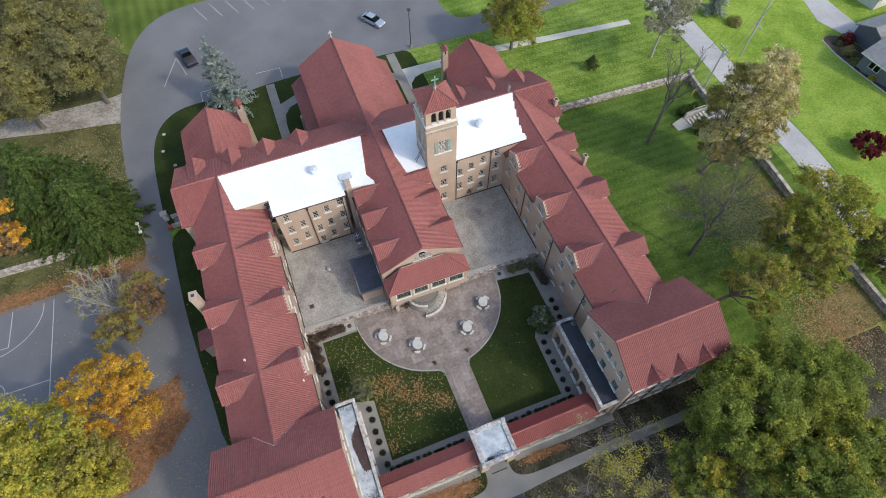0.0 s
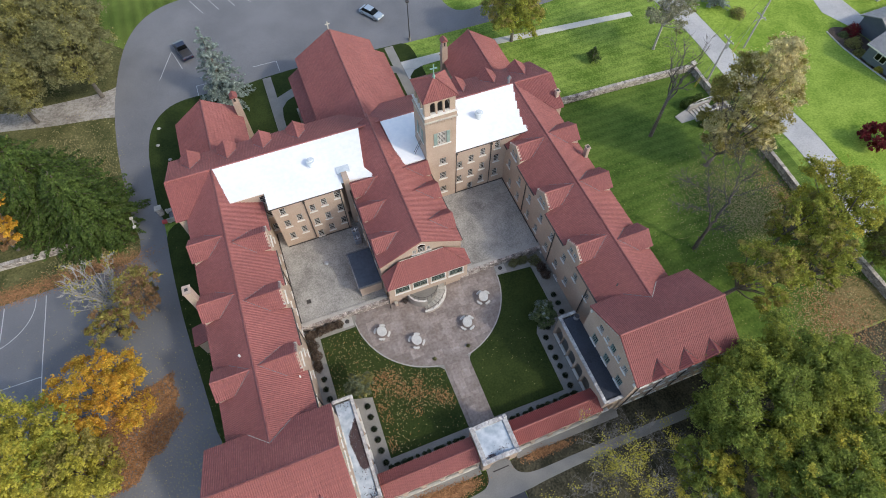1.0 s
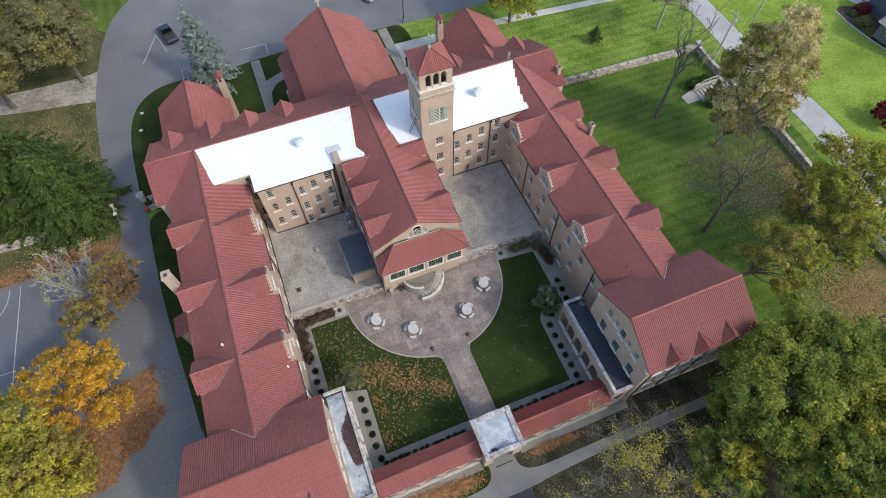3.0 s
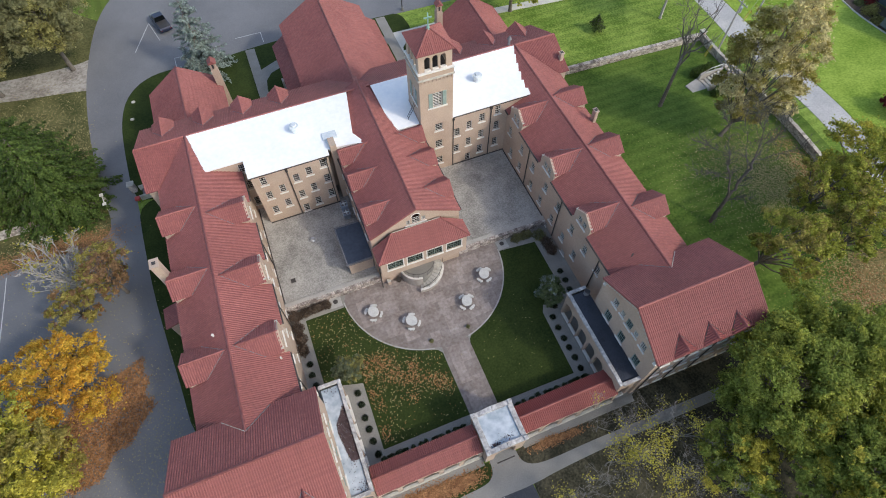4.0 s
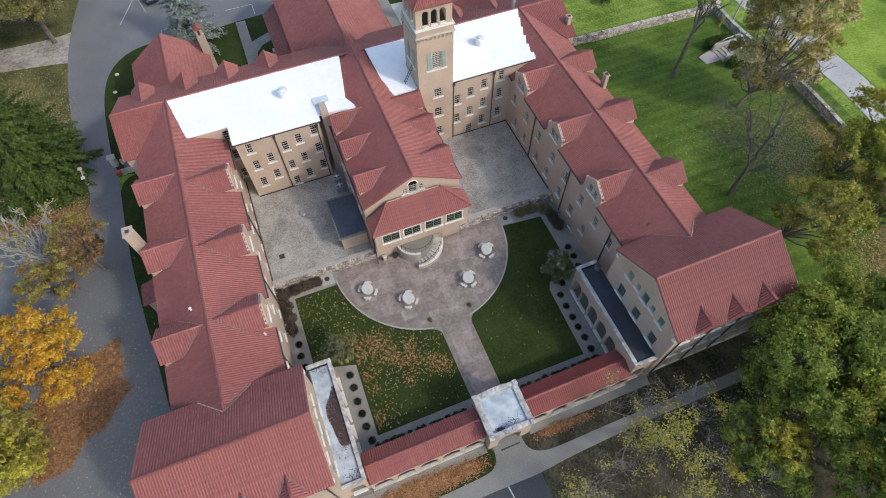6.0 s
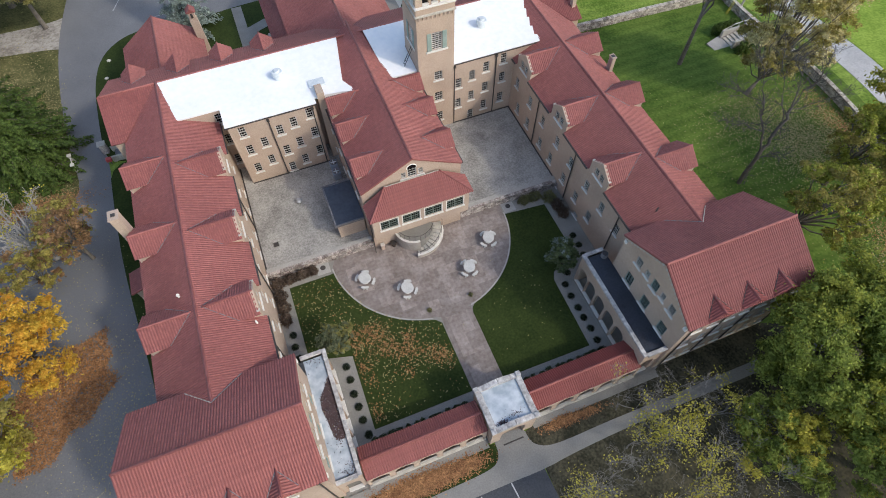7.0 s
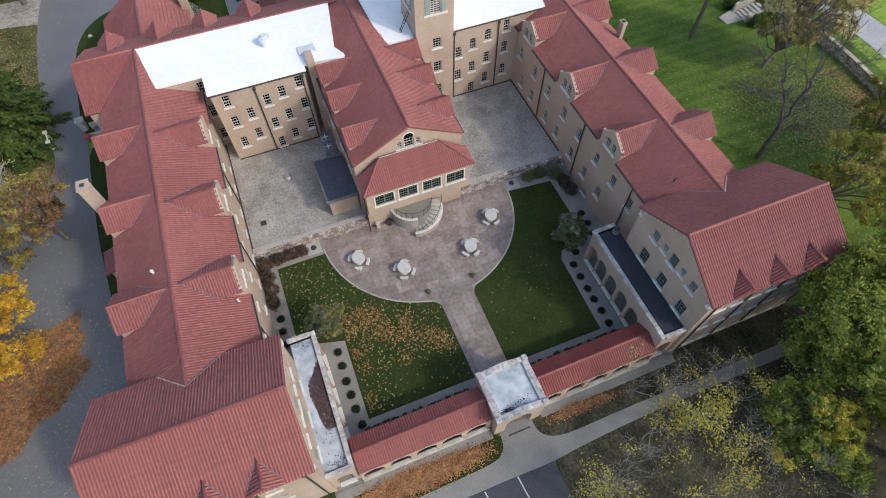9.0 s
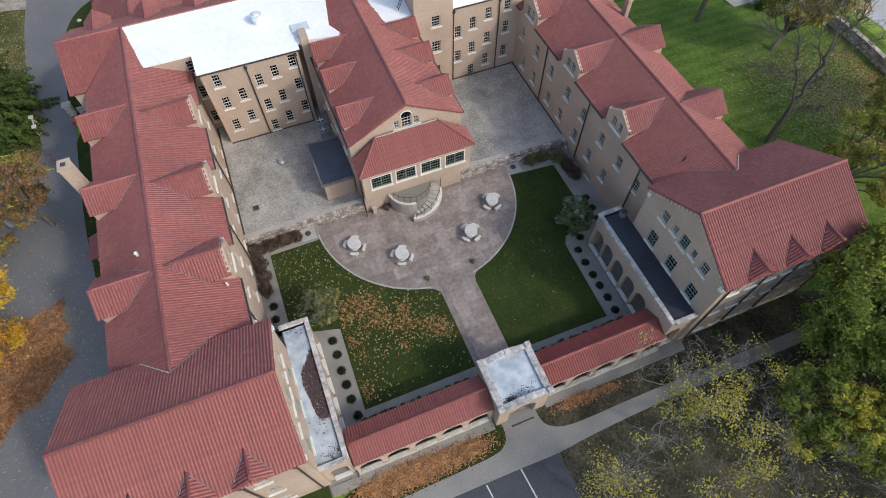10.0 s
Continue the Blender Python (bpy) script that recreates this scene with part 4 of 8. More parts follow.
    wall("wall", ob, (25.1, 55.8), (-25.1, 55.8), -3, 7.3)
    chimney(ob, 24.9, 47.4, 6, 9.4, 0.45, 0.55)
    for x in (-10.75, -6.4):
        downspout(ob, x, 42.5, 0.9, 8.7)
    for x in (8.65, 13.4):
        downspout(ob, x, 42.7, 0.9, 8.7)
    part("brick_pier", box(-5.6, -4.9, 43.0, 44.3, 0.5, 9.9, 0.02), BRICK, ob)
    # roof fans and hatch
    for x, y in ((-8.5, 46.9), (13.3, 46.7)):
        fan = part("roof_fan", cylinder(x, y, 9.4, 10.1, 0.42, 0.42, 20), FAN_WHITE, ob, "round galvanised roof fan")
        part("fan_hood", cylinder(x, y, 10.1, 10.45, 0.58, 0.5, 20), FAN_WHITE, fan)
        part("fan_cap", cylinder(x, y, 10.4, 10.6, 0.34, 0.25, 20), FAN_WHITE, fan)
    part("roof_hatch", box(-6.0, -4.4, 44.45, 45.5, 9.25, 9.6, 0.03), FAN_WHITE, ob, "low white roof hatch")
    flue = part("roof_vent", cylinder(19.2, 50.6, 9.7, 10.8, 0.17, 0.17, 14), LEAD, ob, "grey metal roof vent")
    part("vent_hood", cylinder(19.2, 50.6, 10.8, 11.2, 0.3, 0.1, 14), LEAD, flue)


north_range()


def tower():
    ob = thing("bell_tower", (6.65, 44.8, 0), "square buff brick bell tower with open belfry and cross", "tower")
    x0, x1, y0, y1 = 4.75, 8.55, 42.7, 46.7
    zs = 15.6
    faces = [((x0, y0), (x1, y0)), ((x1, y0), (x1, y1)), ((x1, y1), (x0, y1)), ((x0, y1), (x0, y0))]
    for k, (a, b) in enumerate(faces):
        w = (Vector(b) - Vector(a)).length
        holes = [(w / 2 + 0.1, 12.55, 1.0, 2.0)]
        if k == 0:
            holes += [(2.1, 8.3, 0.9, 1.1), (2.1, 5.5, 0.9, 1.2), (2.1, 2.6, 0.9, 1.2)]
        ms = wall("wall", ob, a, b, -0.5 if k < 2 else 6, zs, holes)
        for m, h in zip(ms, holes):
            if h[3] > 1.5:
                bm = bmesh.new()
                for q in range(9):
                    add_box(bm, -0.5, 0.5, 0.10, 0.17, -0.98 + q * 0.22, -0.945 + q * 0.22)
                for q in (-0.5, -0.18, 0.14, 0.46):
                    add_box(bm, q, q + 0.04, 0.05, 0.1, -1.0, 1.0)
                lou = piece("louvre", mesh_of("louvre", bm, WHITE), ob, m, "white louvred belfry window")
                dark = new("backing", mesh_of("backing", box(-0.5, 0.5, 0.22, 0.26, -1, 1), DARK_METAL))
                dark.parent = lou
                sill = new("sill", mesh_of("sill", box(-1.15, 1.15, -0.1, 0.05, -1.2, -1.0, 0.02), SILL))
                sill.parent = lou
                for q in (-1, 1):
                    bm = box(q * 0.56, q * 1.02, -0.06, -0.005, -1.0, 1.0, 0.015)
                    for r in range(8):
                        add_box(bm, q * 0.6, q * 0.98, -0.075, -0.055, -0.9 + r * 0.24, -0.8 + r * 0.24)
                    sh = new("shutter", mesh_of("shutter", bm, GREEN_PAINT))
                    sh.parent = lou
            else:
                window(ob, m, 0.9, h[3], 3, 4)
    # corbel table and ledge
    corbel = mesh_of("corbel", box(-0.06, 0.06, -0.06, 0.06, 0.1, 0.4, 0.02), BRICK)
    for k in range(9):
        u = 0.25 + k * 0.42
        piece("corbel", corbel, ob, pose(x0 + u, y0 - 0.08, 15.1))
        piece("corbel", corbel, ob, pose(x0 - 0.08, y0 + u, 15.1))
    part("ledge", box(x0 - 0.14, x1 + 0.14, y0 - 0.14, y1 + 0.14, 15.5, 15.7, 0.03), STONE, ob, "pale stone ledge")
    part("parapet", box(x0 - 0.04, x1 + 0.04, y0 - 0.04, y1 + 0.04, 15.7, 16.3, 0.03), BRICK, ob)
    part("belfry_sill", box(x0 - 0.12, x1 + 0.12, y0 - 0.12, y1 + 0.12, 16.3, 16.42, 0.03), SILL, ob, "pale stone belfry sill")
    # belfry: piers and arches round an open bell chamber
    cx, cy, r = 6.65, 44.7, 1.55
    q = r + 0.27
    for a, b in (((cx - q, cy - q), (cx + q, cy - q)), ((cx + q, cy - q), (cx + q, cy + q)), ((cx + q, cy + q), (cx - q, cy + q)), ((cx - q, cy + q), (cx - q, cy - q))):
        arch_wall("belfry_wall", ob, a, b, 16.35, 18.5, [(q - 0.86, 0.31), (q, 0.31), (q + 0.86, 0.31)], 0.3, 17.85, 16.5)
    # Dark metal on floor and ceiling puts the chamber's shade into their colour.
    part("belfry_floor", box(cx - 1.4, cx + 1.4, cy - 1.4, cy + 1.4, 16.4, 16.5), DARK_METAL, ob)
    part("belfry_ceiling", box(cx - 1.4, cx + 1.4, cy - 1.4, cy + 1.4, 18.3, 18.45), DARK_METAL, ob)
    bell = cylinder(cx, cy, 16.9, 17.7, 0.55, 0.25, 18)
    part("bell", bell, DARK_METAL, ob, "dark bronze bell")
    part("bell_beam", box(cx - 1.5, cx + 1.5, cy - 0.1, cy + 0.1, 17.7, 17.95), DARK_METAL, ob)
    part("cornice", box(cx - 1.9, cx + 1.9, cy - 1.9, cy + 1.9, 18.5, 18.68, 0.03), STONE, ob)
    # pyramid roof
    top = Vector((cx, cy, 20.1))
    e = 2.06
    for dx, dy in ((0, -1), (1, 0), (0, 1), (-1, 0)):
        tx, ty = -dy, dx
        a = Vector((cx + dx * 0.0, cy, 20.1)) - Vector((tx, ty, 0)) * e
        b = Vector((cx, cy, 20.1)) + Vector((tx, ty, 0)) * e
        w = math.hypot(e, 1.5)
        slope("roof_slope", ob, a, b, Vector((cx + dx * e, cy + dy * e, 18.6)), [(e, 0), (2 * e, w), (0, w)])
    for sx in (-1, 1):
        for sy in (-1, 1):
            ridge_cap(ob, (cx + sx * e, cy + sy * e, 18.62), top, 0.09)
    bm = box(cx - 0.06, cx + 0.06, cy - 0.05, cy + 0.05, 20.0, 21.7, 0.01)
    add_box(bm, cx - 0.42, cx + 0.42, cy - 0.05, cy + 0.05, 21.1, 21.24, 0.01)
    cylinder(cx, cy, 19.95, 20.35, 0.22, 0.1, 12, bm)
    part("cross", bm, COPPER, ob, "green copper cross on the roof peak")
    bm = bmesh.new()
    for k in (-0.18, 0.18):
        add_tube(bm, [(3.7, 44.3 + k, 9.3), (4.7, 44.3 + k, 11.3)], [0.03, 0.03], 6)
    for q in range(6):
        f = 0.1 + q * 0.16
        add_tube(bm, [(3.7 + f, 44.12, 9.3 + 2 * f), (3.7 + f, 44.48, 9.3 + 2 * f)], [0.025, 0.025], 6)
    part("roof_ladder", bm, DARK_METAL, ob, "short metal roof ladder")


tower()


def centre_wing():
    ob = thing("centre_wing", (0, 38, 0), "gabled buff brick centre wing with hipped porch", "building")
    zr, ze, e, y0 = 10.5, 7.75, 5.15, 31.5
    fall = (zr - ze) / e
    for s in (-1, 1):
        xe = 4.8 if s > 0 else 5.04
        a, b = ((4.68, y0), (4.68, 45.0)) if s > 0 else ((-5.0, 45.0), (-5.0, y0))
        holes = [(u, z, 0.8, 1.3) for z in (5.6, 2.8) for u in (2.2, 5.4, 8.4, 11.2)]
        for m in wall("wall", ob, a, b, -0.5, ze, holes):
            window(ob, m, 0.8, 1.3)
        slope("roof_slope", ob, (0, y0 - 0.06, zr), (0, 51.5, zr - 0.25), (s * xe, y0 - 0.06, zr - fall * xe))
        for y in (34.2, 38.8, 42.45) if s < 0 else (34.4, 38.9, 42.5):
            dormer(ob, s * (xe - 0.2), y, (s, 0), 1.15, 7.2, 8.62, 9.5, xe - 1.75, windows=0, z_main=zr - fall * (xe - 0.2), rise=fall)
        part("gutter", box(s * (xe + 0.02), s * (xe + 0.15), y0, 45, zr - fall * xe - 0.2, zr - fall * xe - 0.07), DARK_METAL, ob)
    ridge_cap(ob, (0, y0 - 0.06, zr), (0, 52, zr - 0.25))
    holes = [(4.92, 8.7, 0.85, 1.2), (4.1, 8.55, 0.45, 0.8), (5.74, 8.55, 0.45, 0.8)]
    ms = wall("gable_wall", ob, (-5.0, y0), (4.68, y0), -0.5, [(0, ze - 0.1), (5.0, zr - 0.12), (9.68, zr - 0.12 - fall * 4.68)], holes)
    for m, (_, _, w, h) in zip(ms, holes):
        window(ob, m, w, h, 3 if w > 0.6 else 2, 4)
    arch = bmesh.new()
    add_tube(arch, [(-0.08 + 0.48 * math.cos(math.pi * k / 12), y0 - 0.02, 9.3 + 0.48 * math.sin(math.pi * k / 12)) for k in range(13)], [0.045] * 13, 6)
    part("window_arch", arch, WHITE, ob)
    lun = part("lunette", prism([(0.44 * math.cos(math.pi * k / 10), 0.44 * math.sin(math.pi * k / 10)) for k in range(11)], 0, 0.03), GLASS, ob)
    lun.matrix_parent_inverse = PLACE[ob.name].inverted() @ Matrix.Translation((-0.08, y0 - 0.005, 9.3)) @ Matrix.Rotation(radians(90), 4, "X")
    # the sun porch below the gable: a jettied upper room over a recessed base
    wall("porch_base", ob, (-4.82, 30.5), (4.4, 30.5), -0.3, 3.3, thick=0.3)
    part("porch_soffit", box(-4.85, 4.7, 29.37, 31.5, 3.15, 3.28), BRICK, ob)
    holes = [(u + 4.85, 5.05, 1.7, 1.3) for u in (-3.27, -1.12, 1.08, 3.28)]
    for m in wall("porch_wall", ob, (-4.85, 29.35), (4.7, 29.35), 3.2, 6.4, holes, 0.3):
        window(ob, m, 1.7, 1.3, 8, 4, DARK_SASH)
        surround = bmesh.new()
        for q in (-0.88, 0.88):
            add_box(surround, q - 0.05, q + 0.05, -0.03, 0.03, -0.65, 0.65)
        add_box(surround, -0.93, 0.93, -0.03, 0.03, 0.65, 0.73)
        part_ob = piece("window_surround", mesh_of("window_surround", surround, SILL), ob, m)
        stile = new("meeting_stile", mesh_of("meeting_stile", box(-0.05, 0.05, 0.04, 0.14, -0.64, 0.64), DARK_SASH))
        stile.parent = part_ob
    wall("porch_wall", ob, (4.7, 29.35), (4.7, 31.5), 3.2, 6.4, thick=0.3)
    wall("porch_wall", ob, (-4.85, 31.5), (-4.85, 29.35), 3.2, 6.4, thick=0.3)
    zt, zb, yt, yb, xl, xr, hl, hr = 8.2, 6.45, 31.2, 29.02, -5.08, 4.95, -2.85, 2.4
    w = math.hypot(yt - yb, zt - zb)
    slope("porch_roof", ob, (xl, yt, zt), (xr, yt, zt), (xl, yb, zb), [(hl - xl, 0), (hr - xl, 0), (xr - xl, w), (0, w)], apart=True)
    for xe, xt in ((xr, hr), (xl, hl)):
        ws = math.hypot(xe - xt, zt - zb)
        slope("porch_roof", ob, (xt, yb, zt), (xt, yt, zt), (xe, yb, zb), [(yt - yb, 0), (yt - yb, ws), (0, ws)])
        ridge_cap(ob, (xe, yb, zb + 0.03), (xt, yt, zt + 0.03), 0.09)
    part("porch_flashing", box(hl, hr, 31.14, 31.21, zt, zt + 0.05, 0.01), STONE, ob, "pale mortar flashing under the gable")
    downspout(ob, -4.95, 29.9, 0.1, 6.2, 0.05)
    # annex with the dark flat roof in the left court
    part("annex", box(-7.75, -5.1, 32.4, 37.1, 0.5, 3.1, 0.02), BRICK, ob)
    part("annex_roof", box(-7.9, -5.05, 32.25, 37.25, 3.1, 3.22), ANNEX_ROOF, ob, "dark flat roof, sky reflection put into its blue-grey")
    bm = box(-8.0, -7.84, 32.15, 37.35, 3.02, 3.34, 0.02)
    add_box(bm, -7.84, -5.05, 32.15, 32.3, 3.02, 3.34, 0.02)
    add_box(bm, -7.84, -5.05, 37.2, 37.35, 3.02, 3.34, 0.02)
    part("annex_coping", bm, LEAD, ob)


centre_wing()


def stairs():
    ob = thing("garden_stair", (0, 30, 0), "curved limestone stair with iron rails", "stair")
    def pie(r0, r1, a0, a1, z0, z1, n=6, cx=-0.6, cy=30.6):
        a = [a0 + (a1 - a0) * k / n for k in range(n + 1)]
        ring = [(cx + r1 * math.cos(radians(q)), cy + r1 * math.sin(radians(q))) for q in a] + [(cx + r0 * math.cos(radians(q)), cy + r0 * math.sin(radians(q))) for q in a[::-1]]
        return prism(ring, z0, z1)
    part("landing", pie(0.0, 1.86, 180, 360, 0.0, 1.5, 20), CONCRETE, ob)
    part("drum_wall", pie(1.9, 2.04, 176, 268, 0.0, 1.56, 14), STAIR_STONE, ob, "round limestone landing wall")
    part("drum_coping", pie(1.86, 2.08, 176, 268, 1.56, 1.63, 14), SILL, ob, "white stone coping")
    part("string_coping", pie(2.7, 2.95, 257, 352, 0.55, 0.62, 16), SILL, ob, "white stone coping")
    part("drum_face", pie(1.86, 1.9, 176, 268, 0.0, 1.5, 14), STAIR_STONE, ob)
    for k in range(10):
        part("step", pie(1.87, 2.72, 259 + k * 9.2, 268.2 + k * 9.2, 0.0, 0.15 + 0.15 * k, 2), STONE, ob)
    part("string_wall", pie(2.73, 2.92, 257, 352, 0.0, 0.55, 16), STAIR_STONE, ob)
    def rail(r, z):
        bm = bmesh.new()
        pts = [(-0.6 + r * math.cos(radians(q)), 30.6 + r * math.sin(radians(q)), z(q)) for q in range(190, 359, 8)]
        pts = [p for p, q in zip(pts, range(190, 359, 8)) if r < 2.2 or q > 258]
        add_tube(bm, pts, [0.025] * len(pts), 6)
        bar = part("rail", bm, DARK_METAL, ob, "dark iron handrail")
        for p in pts[::2]:
            post = bmesh.new()
            add_tube(post, [(p[0], p[1], p[2] - 0.85), p], [0.018, 0.018], 5)
            part("rail_post", post, DARK_METAL, bar)
    rail(1.92, lambda q: 2.45)
    rail(2.82, lambda q: 1.0 + (q - 259) / 92 * 1.45)


stairs()


def church():
    ob = thing("church", (0, 62, -2.2), "church with broad red tile roof and low side aisles", "church")
    zr, ze, e, y0, y1 = 9.0, 5.4, 5.8, 51.5, 71.4
    for s in (-1, 1):
        slope("roof_slope", ob, (0, y0, zr), (0, y1, zr), (s * e, y0, ze))
        slope("aisle_roof", ob, (s * 5.5, 57.5, 4.5), (s * 5.5, 70.6, 4.5), (s * 7.6, 57.5, 3.0))
        a, b = ((5.5, 55), (5.5, 71.2)) if s > 0 else ((-5.5, 71.2), (-5.5, 55))
        wall("nave_wall", ob, a, b, -3, 5.4)
        a, b = ((7.3, 57.6), (7.3, 70.4)) if s > 0 else ((-7.3, 70.4), (-7.3, 57.6))
        wall("aisle_wall", ob, a, b, -3, 3.1)
        wall("aisle_wall", ob, *(((7.3, 70.4), (5.5, 70.4)) if s > 0 else ((-5.5, 70.4), (-7.3, 70.4))), -3, [(0, 3.1), (1.8, 4.4)] if s > 0 else [(0, 4.4), (1.8, 3.1)])
    wall("gable_wall", ob, (5.5, 71.2), (-5.5, 71.2), -3, [(0, 4.9), (5.5, 8.75), (11, 4.9)])
    bm = box(-0.09, 0.09, 71.1, 71.28, 8.9, 10.3, 0.02)
    add_box(bm, -0.35, 0.35, 71.12, 71.26, 9.85, 10.0, 0.02)
    part("finial_cross", bm, STONE, ob, "small stone cross on the gable")
    ridge_cap(ob, (0, y0, zr), (0, y1, zr))
    part("porch_pier", box(-7.9, -7.3, 64.6, 65.4, -2.3, 1.6, 0.05), STONE, ob)


church()


def pavilion(s, label):
    ob = thing("gabled_pavilion", (s * 20.1, 61, -2.2), label, "building", "gabled rear pavilions")
    zr, ze, e = 6.6, 3.4, 4.4
    y0, y1 = 53, 66.6
    x = 20.1
    for f in (-1, 1):
        slope("roof_slope", ob, (s * x, y0, zr), (s * x, y1, zr), (s * x + f * (e + 0.25), y0, ze))
        xw = s * x + f * e
        a, b = ((xw, y0), (xw, y1 - 0.3)) if f > 0 else ((xw, y1 - 0.3), (xw, y0))
        wall("wall", ob, a, b, -3, ze)
    wall("gable_wall", ob, (s * x + e, y1 - 0.3), (s * x - e, y1 - 0.3), -3, [(0, ze), (e, zr - 0.1), (2 * e, ze)])
    ridge_cap(ob, (s * x, y0, zr), (s * x, y1, zr))
    cx = s * 15.6
    part("chimney", box(cx - 0.45, cx + 0.45, 64.6, 65.5, -2.2, 6.1, 0.02), BRICK, ob, "tall buff brick chimney")
    bm = box(cx - 0.35, cx + 0.35, 64.7, 65.4, 6.1, 7.1, 0.02)
    part("chimney_head", bm, BRICK, ob)
    bm = raw([(cx - 0.55, 64.5, 7.1), (cx + 0.55, 64.5, 7.1), (cx + 0.55, 65.6, 7.1), (cx - 0.55, 65.6, 7.1), (cx, 64.5, 7.6), (cx, 65.6, 7.6)],
             [(0, 1, 4), (2, 3, 5), (0, 4, 5, 3), (1, 2, 5, 4), (3, 2, 1, 0)])
    part("chimney_roof", bm, TILE_BED, ob, "small tiled chimney roof")
    part("flue_opening", cylinder(cx, 64.69, 6.4, 6.9, 0.13, n=12), DARK_METAL, ob)


pavilion(-1, "rear pavilion with red tile gable roof by the drive")
pavilion(1, "rear pavilion with red tile gable roof by the lawn")


def loggia(s, label, floor_mat, floor_label):
    ob = thing("loggia", (s * 13.0, 14.8, 0), label, "loggia", "arched loggias of the garden court")
    x0, x1, y0, y1, z = (11.97 if s > 0 else 12.2), 14.04, 9.7, 20.0, 4.33
    arches = [(y, 0.66) for y in (12.85, 14.45, 16.05, 17.62, 19.05)]
    if s > 0:
        arch_wall("arch_wall", ob, (x0, y1), (x0, y0), -0.2, z, sorted((y1 - y, h) for y, h in arches), spring=2.3, sill=0.3, thick=0.28)
        arch_wall("end_wall", ob, (x0, y0), (x1, y0), -0.2, z, [(0.92, 0.6)], 0.3, 2.2, 0.05)
        wall("wall", ob, (x1, y1), (x0, y1), -0.6, z)
    else:
        arch_wall("arch_wall", ob, (-x0, y0), (-x0, y1), -0.2, z, [(y - y0, h) for y, h in arches], spring=2.3, sill=0.3, thick=0.28)
        arch_wall("end_wall", ob, (-x1, y0), (-x0, y0), -0.2, z, [(0.92, 0.6)], 0.3, 2.2, 0.05)
        wall("wall", ob, (-x0, y1), (-x1, y1), -0.6, z)
    part("loggia_floor", box(s * x0, s * x1, y0, y1, -0.3, 0.12), CONCRETE, ob)
    part("flat_roof", box(s * (x0 + 0.1), s * x1, y0 + 0.1, y1 - 0.1, z - 0.15, z), floor_mat, ob, floor_label)
    # coping in stone lengths round three sides
    runs = [(s * (x0 - 0.12), s * (x0 + 0.22), y0 + k * 1.04, y0 + (k + 1) * 1.04 - 0.015) for k in range(10)]
    runs += [(s * (x0 + 0.22 + k * 0.91), s * (x0 + 0.22 + (k + 1) * 0.91 - 0.015), y, y + 0.34) for k in range(2) for y in (y0 - 0.12, y1 - 0.22)]
    for a, b, c, d in runs:
        part("coping_stone", box(a, b, c, d, z, z + 0.22, 0.02), COPING, ob)


loggia(-1, "buff brick loggia with stained pale flat roof", GREY_ROOF, "weathered pale roof with dark puddle stain")
loggia(1, "buff brick loggia with arches and black flat roof", RUBBER_ROOF, "smooth black rubber roof")


def gatehouse():
    ob = thing("gatehouse", (0, 10.7, 0), "square buff brick gatehouse with pale stone coping", "gatehouse")
    x, y0, y1, z = 1.92, 8.85, 12.5, 3.72
    arch_wall("arch_wall", ob, (-x, y0), (x, y0), -0.2, z, [(x, 1.05)], 0.5, 1.7, 0.02, False)
    arch_wall("arch_wall", ob, (x, y1), (-x, y1), -0.2, z, [(x, 1.05)], 0.5, 1.7, 0.02, False)
    for s in (-1, 1):
        a, b = ((x, y0 + 0.5), (x, y1 - 0.5)) if s > 0 else ((-x, y1 - 0.5), (-x, y0 + 0.5))
        wall("wall", ob, a, b, -0.2, z, thick=0.4)
    part("flat_roof", box(-x + 0.3, x - 0.3, y0 + 0.3, y1 - 0.3, z - 0.2, z + 0.02), GREY_ROOF, ob, "weathered pale blue-grey roof")
    for s in (-1, 1):
        part("coping_stone", box(s * (x - 0.41), s * (x + 0.1), y0 - 0.1, y1 + 0.1, z, z + 0.2, 0.03), COPING, ob)
        for y in (y0 - 0.1, y1 - 0.32):
            for k in range(4):
                u0, u1 = 0.02 + k * 0.39, 0.4 + k * 0.39
                h0, h1 = (0.2 + 0.34 * max(0.0, 1 - (u / 1.35) ** 1.6) for u in (u0, u1))
                bm = raw([(s * u0, y, z), (s * u1, y, z), (s * u1, y + 0.42, z), (s * u0, y + 0.42, z), (s * u0, y, z + h0), (s * u1, y, z + h1), (s * u1, y + 0.42, z + h1), (s * u0, y + 0.42, z + h0)],
                         [(3, 2, 1, 0), (4, 5, 6, 7), (0, 1, 5, 4), (1, 2, 6, 5), (2, 3, 7, 6), (3, 0, 4, 7)])
                bmesh.ops.recalc_face_normals(bm, faces=bm.faces[:])
                part("coping_stone", bm, COPING, ob)
        part("corner_stone", box(s * (x - 0.28), s * (x + 0.14), y0 - 0.14, y0 + 0.28, z + 0.2, z + 0.34, 0.04), COPING, ob)
        part("corner_stone", box(s * (x - 0.28), s * (x + 0.14), y1 - 0.28, y1 + 0.14, z + 0.2, z + 0.34, 0.04), COPING, ob)
    part("door_grate", box(-0.9, 0.9, 8.3, 8.42, 0.05, 0.09), DARK_METAL, ob, "dark drain grate")


gatehouse()


